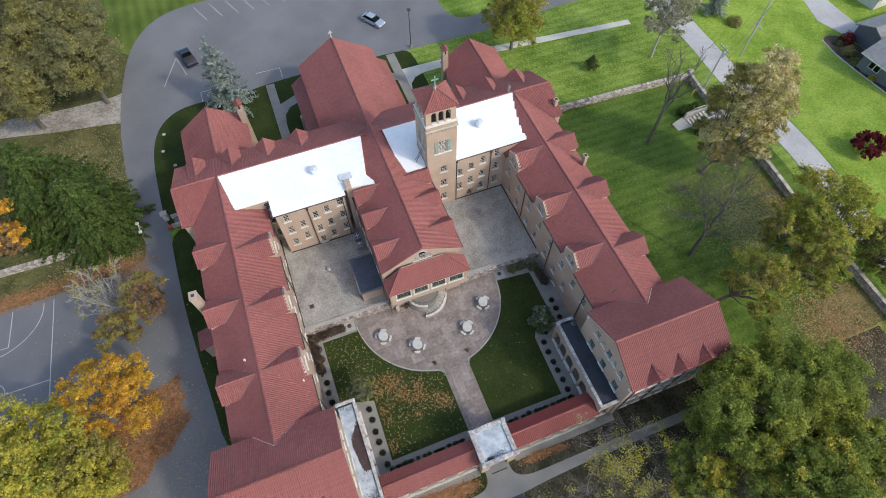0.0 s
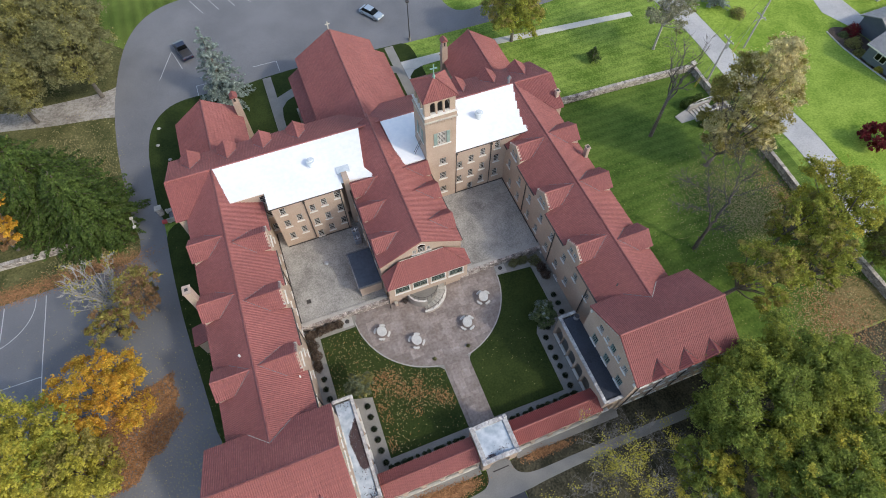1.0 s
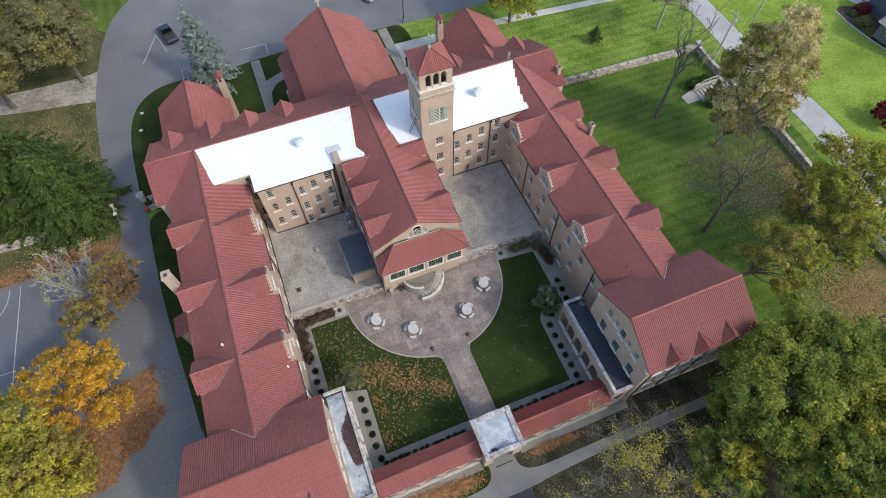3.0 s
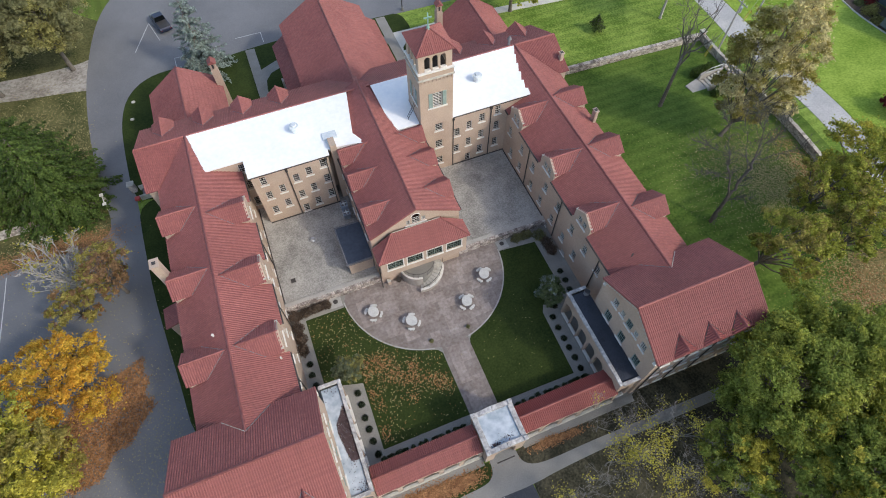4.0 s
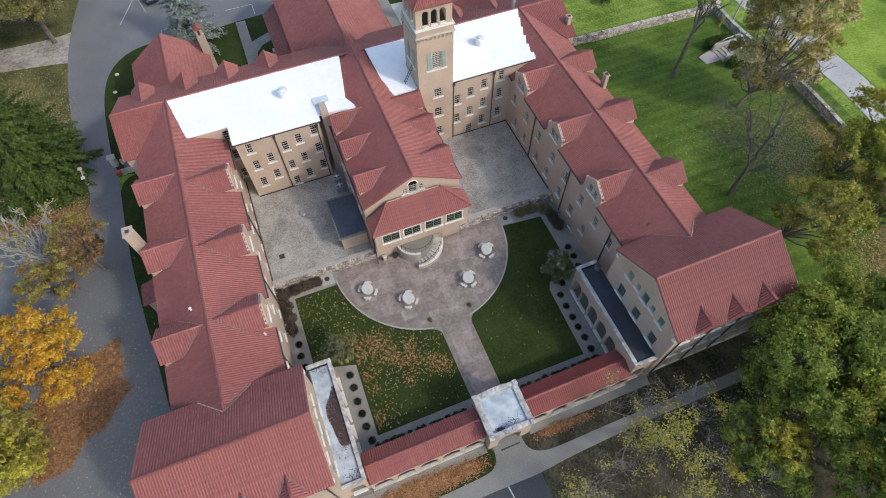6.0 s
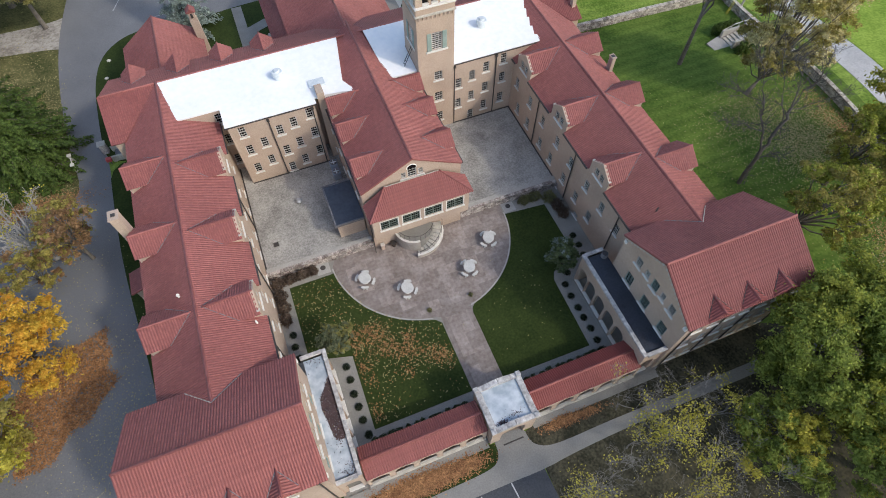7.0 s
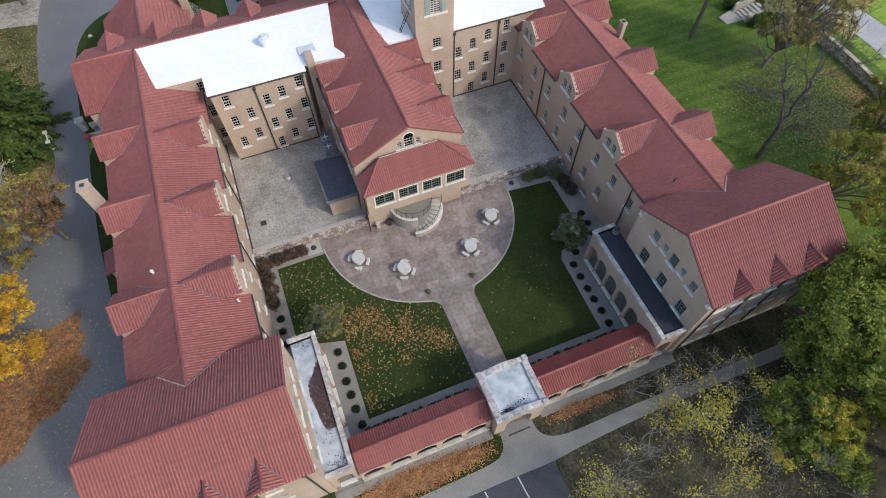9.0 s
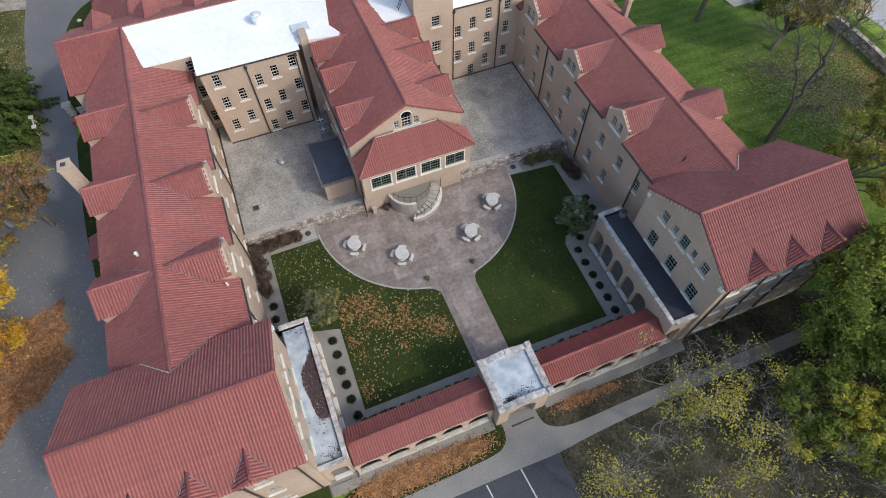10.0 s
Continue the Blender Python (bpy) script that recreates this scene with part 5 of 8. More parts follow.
def arcade(s, label):
    ob = thing("cloister_arcade", (s * 7.1, 10.6, 0), label, "arcade", "low arcades beside the gatehouse")
    a, b = 2.05, 12.1
    arches = [(a + 1.05 + 2.0 * k, 0.76) for k in range(5)]
    p = ((s * a, 9.44), (s * b, 9.44)) if s > 0 else ((s * b, 9.44), (s * a, 9.44))
    arch_wall("arch_wall", ob, *p, -0.3, 2.35, sorted((u - a if s > 0 else b - u, h) for u, h in arches), 0.2, 1.5, 0.6, False)
    for u, h in arches:
        part("sill_slab", box(s * (u - h + 0.01), s * (u + h - 0.01), 9.33, 9.57, 0.6, 0.70, 0.02), STONE, ob)
    p = ((s * b, 11.75), (s * a, 11.75)) if s > 0 else ((s * a, 11.75), (s * b, 11.75))
    arch_wall("arch_wall", ob, *p, -0.3, 2.55, sorted((b - u if s > 0 else u - a, h) for u, h in arches), 0.4, 1.5, 0.75, False)
    part("arcade_floor", box(s * a, s * b, 9.9, 11.4, -0.3, 0.1), CONCRETE, ob)
    for ye in (9.48, 12.05):
        slope("roof_slope", ob, (s * 2.0, 10.84, 3.15), (s * b, 10.84, 3.15), (s * 2.0, ye, 2.5), apart=True, tone=TILE_DARK if s > 0 else None)
    ridge_cap(ob, (s * 2.0, 10.84, 3.15), (s * b, 10.84, 3.15), 0.11)
    part("base_course", box(s * a, s * b, 9.31, 9.43, -0.2, 0.3, 0.02), STONE, ob)
    part("apron", box(s * a, s * 14.2, 8.62, 9.31, -0.2, 0.1, 0.01), CONCRETE, ob, "pale concrete apron strip")


arcade(-1, "low arcade with bright red ribbed tile roof")
arcade(1, "low arcade with dark red tile roof")

# ---- plants ----
def leaf_mesh(name, centres, normals, sizes, mat, rng, spread):
    """Many small leaves, each a bent quad, as one mesh."""
    n = len(centres)
    d = rng.normal(size=(n, 3)) * spread + normals
    d /= np.linalg.norm(d, axis=1)[:, None]
    u = np.cross(d, rng.normal(size=(n, 3)))
    u /= np.linalg.norm(u, axis=1)[:, None] + 1e-9
    v = np.cross(d, u)
    s = sizes[:, None]
    quad = np.stack([centres - u * s, centres - v * s * 0.55 + d * s * 0.12, centres + u * s, centres + v * s * 0.55 + d * s * 0.12], 1).reshape(-1, 3)
    me = bpy.data.meshes.new(name)
    me.vertices.add(4 * n)
    me.vertices.foreach_set("co", quad.astype(np.float32).ravel())
    me.loops.add(4 * n)
    me.loops.foreach_set("vertex_index", np.arange(4 * n, dtype=np.int32))
    me.polygons.add(n)
    me.polygons.foreach_set("loop_start", np.arange(0, 4 * n, 4, dtype=np.int32))
    me.update(calc_edges=True)
    me.materials.append(mat)
    return me


def hang(name, me, parent, label="", kind=""):
    ob = new(name, me)
    ob.parent = parent
    ob.matrix_parent_inverse = PLACE[parent.name].inverted()
    PLACE[ob.name] = Matrix.Identity(4)
    return tagged(ob, label, kind=kind)


def crown_points(rng, centre, radius, height, lobes, clumps, leaves, size):
    """Boughs that fill a crown, each set with small domes of leaves, gaps between them; returns the boughs, and for the leaves
    their places, outward ways, sizes and the number of their dome."""
    heads, cs, ns, ids = [], [], [], []
    lobes, clumps = int(lobes * 1.7), max(6, int(clumps * 0.5))
    for k in range(lobes):
        a, q = 2.39996 * k + rng.uniform(-0.4, 0.4), (k + 0.5) / lobes
        up = 1 - 1.7 * q + rng.uniform(-0.12, 0.12)
        rr = math.sqrt(max(0.04, 1 - 0.95 * up * up)) * rng.uniform(0.4, 0.92)
        head = np.array(centre) + np.array([rr * math.cos(a) * radius, rr * math.sin(a) * radius, up * height * 0.52])
        lr = radius * rng.uniform(0.20, 0.34)
        heads.append((head, lr))
        for _ in range(clumps):
            w = rng.normal(size=3)
            w[2] = abs(w[2]) * 0.9 - 0.3
            w /= np.linalg.norm(w)
            c = head + w * lr * rng.uniform(0.55, 1.12) * np.array([1, 1, 0.85])
            cr = lr * rng.uniform(0.16, 0.34)
            m = max(4, int(leaves * rng.uniform(0.5, 1.4) * (cr / lr / 0.25) ** 1.5))
            d = rng.normal(size=(m, 3))
            d[:, 2] = np.abs(d[:, 2]) - 0.25
            d /= np.linalg.norm(d, axis=1)[:, None]
            cs.append(c + d * cr * rng.uniform(0.45, 1.1, (m, 1)) * np.array([1.1, 1.1, 0.6]))
            ns.append(d * 0.7 + w * 0.3 + np.array([0, 0, 0.45]))
            ids.append(np.full(m, len(ids)))
            k2 = m // 3
            cs.append(c + rng.normal(size=(k2, 3)) * lr * 0.24)
            ns.append(rng.normal(size=(k2, 3)) + np.array([0, 0, 0.8]))
            ids.append(np.full(k2, len(ids) - 1))
    cs, ns, ids = np.concatenate(cs), np.concatenate(ns), np.concatenate(ids)
    return heads, cs, ns, size * rng.uniform(0.6, 1.35, len(cs)), ids


def tree(x, y, label, leaf, radius, top, seed, trunk=0.3, lobes=11, clumps=34, leaves=30, size=0.26, bark=None, second=None, share=0.0, low=0.35, name="tree", lean=(0, 0)):
    """A broad-leaved tree: tapered trunk, limbs to each lobe, and a crown of leaf clumps; second: a second leaf colour for a share."""
    rng = np.random.default_rng(seed)
    z = ground_z(x, y)
    ob = thing(name, (x, y, z), label, "tree")
    height = (top - z) * (1 - low)
    cx, cy, cz = x + lean[0], y + lean[1], top - height * 0.52
    heads, cs, ns, ss, ids = crown_points(rng, (cx, cy, cz), radius, height, lobes, clumps, leaves, size)
    fork = Vector((x + (cx - x) * 0.4, y + (cy - y) * 0.4, z + (top - z) * low * 0.9))
    bm = bmesh.new()
    add_tube(bm, [(x, y, z - 0.3), (x, y, z + 0.3), tuple(Vector((x, y, z)).lerp(fork, 0.6)), tuple(fork), (cx, cy, cz + height * 0.2)], [trunk * 1.5, trunk, trunk * 0.85, trunk * 0.7, trunk * 0.15], 9)
    part("trunk", bm, bark or BARK, ob, smooth=True)
    bm = bmesh.new()
    for head, lr in heads:
        h = Vector(head)
        mid = fork.lerp(h, 0.5) + Vector(rng.normal(size=3) * 0.25)
        add_tube(bm, [tuple(fork), tuple(mid), tuple(h)], [trunk * 0.45, trunk * 0.26, trunk * 0.08], 6)
        for _ in range(4):
            tip = h + Vector(rng.normal(size=3)).normalized() * lr * 0.85
            add_tube(bm, [tuple(mid.lerp(h, rng.uniform(0.3, 1))), tuple(tip)], [trunk * 0.1, trunk * 0.03], 4)
    part("limb_system", bm, bark or BARK, ob, smooth=True)
    if second is None:
        hang("crown", leaf_mesh("crown", cs, ns, ss, leaf, rng, 0.5), ob, kind="stuff")
    else:
        pick = (np.sin(cs[:, 0] * 0.9 + seed) + np.cos(cs[:, 1] * 0.8) + (rng.normal(size=ids.max() + 2) * 0.9)[ids]) > (1.6 - 3.2 * share)
        for sel, mt in ((~pick, leaf), (pick, second)):
            if sel.any():
                hang("crown", leaf_mesh("crown", cs[sel], ns[sel], ss[sel], mt, rng, 0.5), ob, kind="stuff")
    return ob


def bare_tree(x, y, label, height, seed, trunk=0.3, depth=5, spread=0.6, leaf=None, leaves=0, size=0.2, bark=None, name="tree", low=0.3, up=0.25):
    """A tree that has shed its leaves: limbs that fork down to twigs, with what leaves are left on them."""
    rng = np.random.default_rng(seed)
    z = ground_z(x, y)
    ob = thing(name, (x, y, z), label, "tree")
    tips = []
    bm, fine = bmesh.new(), bmesh.new()
    def grow(p, d, length, r, k):
        q = p + d * length * 0.5 + Vector(rng.normal(size=3)) * length * 0.05
        e = p + d * length + Vector(rng.normal(size=3)) * length * 0.09
        add_tube(bm if k < 3 else fine, [tuple(p), tuple(q), tuple(e)], [r, r * 0.82, r * 0.62], 7 if k < 2 else 5 if k < 3 else 3)
        if k >= 2:
            tips.append(e)
        if k >= depth:
            return
        for _ in range(3 if k < 4 else 2):
            w = (d + Vector(rng.normal(size=3)) * spread + Vector((0, 0, up * 0.4))).normalized()
            grow(p.lerp(e, rng.uniform(0.55, 1.0)), w, length * rng.uniform(0.55, 0.85), max(0.010, r * rng.uniform(0.45, 0.62)), k + 1)
    grow(Vector((x, y, z - 0.2)), Vector((rng.normal() * 0.06, rng.normal() * 0.06, 1)).normalized(), height * low, trunk, 0)
    part("trunk", bm, bark or BARK, ob, smooth=True)
    tagged(part("twig_mass", fine, bark or BARK, ob), kind="stuff")
    if leaf and leaves:
        t = np.array([tuple(v) for v in tips])
        c = t[rng.integers(0, len(t), max(1, leaves // 34))]
        c = np.repeat(c, 34, 0) + rng.normal(size=(len(c) * 34, 3)) * (0.34, 0.34, 0.2)
        hang("crown", leaf_mesh("crown", c, np.tile((0, 0, 1.0), (len(c), 1)), size * rng.uniform(0.6, 1.3, len(c)), leaf, rng, 0.7), ob, kind="stuff")
    return ob


def limbed_tree(x, y, label, height, seed, trunk, limbs, reach, fork, lean=(0, 0), bark=None, twig=0.022, side=8, leaf=None, leaves=0, size=0.14):
    """A leafless tree with long curved limbs: fork is the height of the first limbs over the ground, lean shifts the crown."""
    rng = np.random.default_rng(seed)
    z = ground_z(x, y)
    ob = thing("tree", (x, y, z), label, "tree")
    foot, knee = Vector((x, y, z - 0.2)), Vector((x + lean[0] * 0.4, y + lean[1] * 0.4, z + fork))
    main, fine, tips = bmesh.new(), bmesh.new(), []
    add_tube(main, [tuple(foot), tuple(foot.lerp(knee, 0.5) + Vector((lean[0] * -0.05, lean[1] * -0.05, 0))), tuple(knee)], [trunk * 1.25, trunk * 0.9, trunk * 0.75], 9)
    def branch(p, q, r, sag, bm, n, sides):
        pts, radii = [], []
        for k in range(6):
            f = k / 5
            w = p.lerp(q, f) + Vector((0, 0, -sag * 4 * f * (1 - f)))
            if 0 < k < 5:
                w = w + Vector(rng.normal(size=3)) * (q - p).length * 0.035
            pts.append(w)
            radii.append(max(twig * 0.8, r * (1 - 0.8 * f)))
        add_tube(bm, [tuple(w) for w in pts], radii, sides)
        return pts, radii
    for k in range(limbs):
        a = 2.39996 * k + rng.uniform(-0.3, 0.3)
        far = reach * rng.uniform(0.45, 1.0)
        rise = z + height * (1.0 - 0.45 * (far / reach) ** 2 * rng.uniform(0.5, 1.2))
        start = knee if k % 2 else foot.lerp(knee, rng.uniform(0.75, 1.0))
        end = Vector((x + lean[0] + far * math.cos(a), y + lean[1] + far * math.sin(a), rise))
        span = (end - start).length
        pts, radii = branch(start, end, trunk * rng.uniform(0.42, 0.6), span * 0.06, main, 0, 6)
        for _ in range(side):
            f = rng.uniform(0.25, 0.98)
            i = min(4, int(f * 5))
            p = pts[i].lerp(pts[i + 1], f * 5 - i)
            d = ((pts[i + 1] - pts[i]).normalized() + Vector(rng.normal(size=3)) * 0.55 + Vector((0, 0, 0.15))).normalized()
            ln = span * rng.uniform(0.18, 0.42) * (1.1 - 0.5 * f)
            sub, srad = branch(p, p + d * ln, radii[i] * 0.5, ln * 0.05, fine, 0, 4)
            tips.append(sub[-1])
            for _ in range(6):
                g = rng.uniform(0.2, 1.0)
                j = min(4, int(g * 5))
                o = sub[j].lerp(sub[j + 1], g * 5 - j)
                e = (d + Vector(rng.normal(size=3)) * 0.6).normalized()
                tip = o + e * ln * rng.uniform(0.25, 0.5)
                add_tube(fine, [tuple(o), tuple(tip)], [twig, twig * 0.5], 3)
                tips.append(tip)
    part("trunk", main, bark or BARK, ob, smooth=True)
    tagged(part("twig_mass", fine, bark or BARK, ob), kind="stuff")
    if leaf and leaves:
        t = np.array([tuple(v) for v in tips])
        c = np.repeat(t[rng.integers(0, len(t), leaves // 5)], 5, 0)
        c = c + rng.normal(size=c.shape) * 0.22
        hang("crown", leaf_mesh("crown", c, np.tile((0, 0, 1.0), (len(c), 1)), size * rng.uniform(0.6, 1.3, len(c)), leaf, rng, 0.7), ob, kind="stuff")
    return ob


def leaning_tree(x, y, label, seed):
    """A leafless tree whose trunk leans over and parts into long crooked limbs, each set with side branches and fine twigs."""
    rng = np.random.default_rng(seed)
    z = ground_z(x, y)
    ob = thing("tree", (x, y, z), label, "tree")
    main, fine = bmesh.new(), bmesh.new()
    def crooked(pts, r0, r1, bm, sides, wild):
        """A limb through pts with bends between them; returns its points and radii."""
        way = [Vector(p) for p in pts]
        for _ in range(2):
            out = [way[0]]
            for a, b in zip(way, way[1:]):
                out += [a.lerp(b, 0.5) + Vector(rng.normal(size=3)) * (b - a).length * wild, b]
            way = out
        n = len(way) - 1
        radii = [r0 + (r1 - r0) * (k / n) ** 0.8 for k in range(n + 1)]
        add_tube(bm, [tuple(p) for p in way], radii, sides)
        return way, radii
    def dress(way, radii, count, reach):
        for _ in range(count):
            k = int(rng.integers(max(1, len(way) // 4), len(way) - 1))
            d = ((way[k + 1] - way[k]).normalized() + Vector(rng.normal(size=3)) * 0.7 + Vector((0, 0, 0.2))).normalized()
            ln = reach * rng.uniform(0.4, 1.0)
            sub, _ = crooked([way[k], way[k] + d * ln], min(radii[k] * 0.5, 0.06), 0.014, fine, 4, 0.09)
            for _ in range(7):
                o = sub[int(rng.integers(1, len(sub)))]
                e = (d + Vector(rng.normal(size=3)) * 0.7).normalized()
                tip = o + e * ln * rng.uniform(0.2, 0.45)
                add_tube(fine, [tuple(o), tuple(o.lerp(tip, 0.5) + Vector(rng.normal(size=3)) * 0.05), tuple(tip)], [0.018, 0.014, 0.009], 3)
    crooked([(x, y, z - 0.2), (x + 0.45, y + 0.3, 2.8), (x + 0.75, y + 0.5, 5.0)], 0.24, 0.19, main, 9, 0.02)
    limbs = [([(34.9, 24.2, 5.0), (35.5, 24.5, 7.2), (36.0, 24.9, 9.2)], 0.25, 0.18, 3, 1.6),
             ([(36.0, 24.9, 9.2), (37.6, 26.8, 11.2), (38.4, 28.6, 13.2)], 0.13, 0.02, 7, 2.2),
             ([(36.0, 24.9, 9.2), (38.8, 25.8, 10.8), (41.4, 27.4, 12.6)], 0.14, 0.02, 7, 2.2),
             ([(36.0, 24.9, 9.2), (38.6, 24.4, 9.6), (41.6, 23.8, 10.2)], 0.09, 0.02, 5, 1.6),
             ([(35.6, 24.6, 8.0), (35.4, 26.4, 10.8), (35.6, 28.4, 13.4)], 0.10, 0.02, 6, 2.0),
             ([(34.7, 24.1, 4.2), (34.0, 25.3, 7.6), (33.2, 26.4, 10.6)], 0.19, 0.09, 6, 1.5),
             ([(33.2, 26.4, 10.6), (33.6, 27.8, 12.0), (33.4, 29.2, 13.0)], 0.08, 0.02, 5, 1.6),
             ([(33.5, 26.0, 9.9), (31.6, 27.4, 10.6), (30.2, 28.2, 11.2)], 0.08, 0.02, 5, 1.6),
             ([(34.1, 25.0, 6.8), (31.8, 25.6, 8.2), (29.5, 26.4, 9.0)], 0.08, 0.02, 6, 1.5),
             ([(34.6, 24.0, 2.8), (36.5, 23.9, 3.6), (38.0, 23.3, 3.4)], 0.13, 0.02, 5, 1.3),
             ([(34.5, 23.9, 2.4), (33.6, 23.2, 3.0), (33.0, 22.8, 2.4)], 0.07, 0.02, 3, 0.8)]
    for pts, r0, r1, count, reach in limbs:
        dress(*crooked(pts, r0 * 0.68, r1 * 0.8, main, 7, 0.07), int(count * 4.2), reach * 1.15)
    part("trunk", main, DARK_BARK, ob, smooth=True)
    tagged(part("twig_mass", fine, DARK_BARK, ob), kind="stuff")
    return ob


def conifer(x, y, label, leaf, radius, top, seed, layers=16, arms=15, per=26, size=0.3, droop=0.25, name="conifer", trunk=0.28, thin=1.0, fan=0.16):
    """A needle tree: whorls of drooping branches, each a spray of needle tufts."""
    rng = np.random.default_rng(seed)
    z = ground_z(x, y)
    ob = thing(name, (x, y, z), label, "tree")
    bm = bmesh.new()
    add_tube(bm, [(x, y, z - 0.2), (x, y, z + (top - z) * 0.5), (x, y, top)], [trunk, trunk * 0.6, 0.02], 8)
    part("trunk", bm, BARK, ob, smooth=True)
    cs, ns = [], []
    twig = bmesh.new()
    for k in range(layers):
        f = k / (layers - 1)
        zz = z + 0.8 + (top - z - 1.0) * f
        reach = radius * (1 - f) ** 0.75 + 0.15
        for j in range(max(4, int(arms * (1 - f * 0.6)))):
            a = rng.uniform(0, 2 * math.pi)
            ln = reach * rng.uniform(0.7, 1.1)
            d = np.array([math.cos(a), math.sin(a), 0])
            tip = np.array([x, y, zz]) + d * ln + np.array([0, 0, -droop * ln * rng.uniform(0.5, 1.3)])
            add_tube(twig, [(x, y, zz), tuple(tip)], [0.05, 0.012], 3)
            m = max(4, int(per * (ln / radius) * thin))
            s = rng.uniform(0.18, 1.05, m)[:, None]
            c = np.array([x, y, zz]) * (1 - s) + tip * s
            side = np.array([-d[1], d[0], 0])
            c = c + side * (rng.normal(size=(m, 1)) * fan * ln * (1.15 - s)) + rng.normal(size=(m, 3)) * 0.08
            cs.append(c)
            ns.append(np.tile(d * 0.5 + np.array([0, 0, 0.9]), (m, 1)))
    tagged(part("branch_mass", twig, BARK, ob), kind="stuff")
    cs, ns = np.concatenate(cs), np.concatenate(ns)
    hang("crown", leaf_mesh("crown", cs, ns, size * rng.uniform(0.6, 1.3, len(cs)), leaf, rng, 0.35), ob, kind="stuff")
    return ob


def shrub(x, y, label, leaf, rx, ry, h, seed, n=500, size=0.09, z=None, name="shrub", group="", category="shrub", ragged=0.16):
    rng = np.random.default_rng(seed)
    z = ground_z(x, y) if z is None else z
    ob = thing(name, (x, y, z), label, category, group)
    bm = bmesh.new()
    for k in range(7):
        a = rng.uniform(0, 6.28)
        add_tube(bm, [(x, y, z - 0.05), (x + 0.6 * rx * math.cos(a), y + 0.6 * ry * math.sin(a), z + h * 0.7)], [0.03, 0.01], 4)
    tagged(part("stem_mass", bm, BARK, ob), kind="stuff")
    w = rng.normal(size=(n, 3))
    w /= np.linalg.norm(w, axis=1)[:, None]
    w[:, 2] = np.abs(w[:, 2])
    r = rng.uniform(0.55, 1.05, n)[:, None] * (1 + ragged * np.sin(w[:, :1] * 5 + seed) * np.cos(w[:, 1:2] * 4))
    c = np.array([x, y, z + 0.03]) + w * r * np.array([rx, ry, h])
    hang("foliage", leaf_mesh("foliage", c, w, size * rng.uniform(0.6, 1.3, n), leaf, rng, 0.6), ob, kind="stuff")
    return ob


# woods and single trees
tree(-41.0, 90.5, "tall broad olive-brown tree beside the gravel track", LEAF_DULL, 9.0, 12.5, 1, 0.45, 24, 60, 60, 0.17, second=LEAF_OLIVE, share=0.3)
tree(-36.6, 83.6, "olive tree overhanging the drive verge", LEAF_DULL, 6.2, 10.5, 2, 0.35, 17, 50, 55, 0.16, second=LEAF_OLIVE, share=0.25)
tree(-46.5, 81.5, "olive-green tree beside the gravel track", LEAF_DULL, 6.0, 10.0, 3, 0.35, 17, 50, 55, 0.16, second=LEAF_OLIVE, share=0.3)
tree(-53.0, 92.0, "tall olive-brown tree at the wood edge", LEAF_DULL, 8.0, 12.0, 4, 0.4, 12, 36, 28, 0.36)
conifer(-43.0, 62.5, "broad dark green fir with layered branches", LEAF_FIR, 8.8, 12.8, 5, 18, 40, 170, 0.20, 0.24, fan=0.10)
conifer(-38.3, 57.4, "dark green fir close to the drive", LEAF_FIR, 6.8, 10.5, 6, 16, 36, 160, 0.19, 0.24, fan=0.10)
tree(-49.5, 70.5, "orange maple behind the firs", LEAF_ORANGE, 3.6, 7.5, 7, 0.22, 8, 26, 26, 0.27, second=LEAF_BROWN, share=0.3)
tree(-49.0, 57.5, "orange maple by the stone wall", LEAF_ORANGE, 4.0, 6.5, 8, 0.22, 8, 26, 26, 0.27, second=LEAF_BROWN, share=0.2)
limbed_tree(-35.4, 42.0, "half-bare pale tree with yellowing leaves", 6.6, 9, 0.26, 15, 4.6, 1.2, (-2.2, 2.4), PALE_BARK, 0.03, 9, LEAF_YELLOW, 600, 0.13)
tree(-35.8, 38.4, "low yellowing bush tree beside the drive", LEAF_OCHRE, 2.4, 4.4, 37, 0.14, 9, 24, 36, 0.13, second=LEAF_BROWN, share=0.35)
tree(-31.9, 40.6, "thin yellowing tree beside the drive", LEAF_OCHRE, 3.2, 6.6, 10, 0.2, 11, 24, 34, 0.13, second=LEAF_BROWN, share=0.35)
tree(-36.0, 29.7, "bright orange maple shedding its leaves", LEAF_ORANGE, 5.2, 7.0, 11, 0.25, 12, 36, 44, 0.13, second=LEAF_GOLD, share=0.35)
tree(-43.5, 25.0, "yellow-green maple beside the sports court", LEAF_YELLOW, 6.0, 9.0, 12, 0.3, 15, 46, 50, 0.14, second=LEAF_LIME, share=0.4)
tree(-38.4, 21.6, "olive-yellow maple over the drive", LEAF_YELLOW, 4.5, 7.5, 13, 0.25, 13, 40, 46, 0.13, second=LEAF_OCHRE, share=0.5)
tree(-42.5, 12.0, "yellowing maple near the front lot", LEAF_YELLOW, 5.0, 8.0, 14, 0.25, 10, 30, 26, 0.28, second=LEAF_BROWN, share=0.5)
conifer(-17.4, 75.2, "loose blue-grey pine beside the parking lot", LEAF_BLUE, 4.0, 11.5, 15, 15, 16, 44, 0.24, 0.05, thin=1.0)
tree(30.6, 71.5, "yellow-green tree with ochre tips beside the walk", LEAF_LIME, 5.8, 8.8, 16, 0.3, 15, 46, 56, 0.15, second=LEAF_OCHRE, share=0.35)
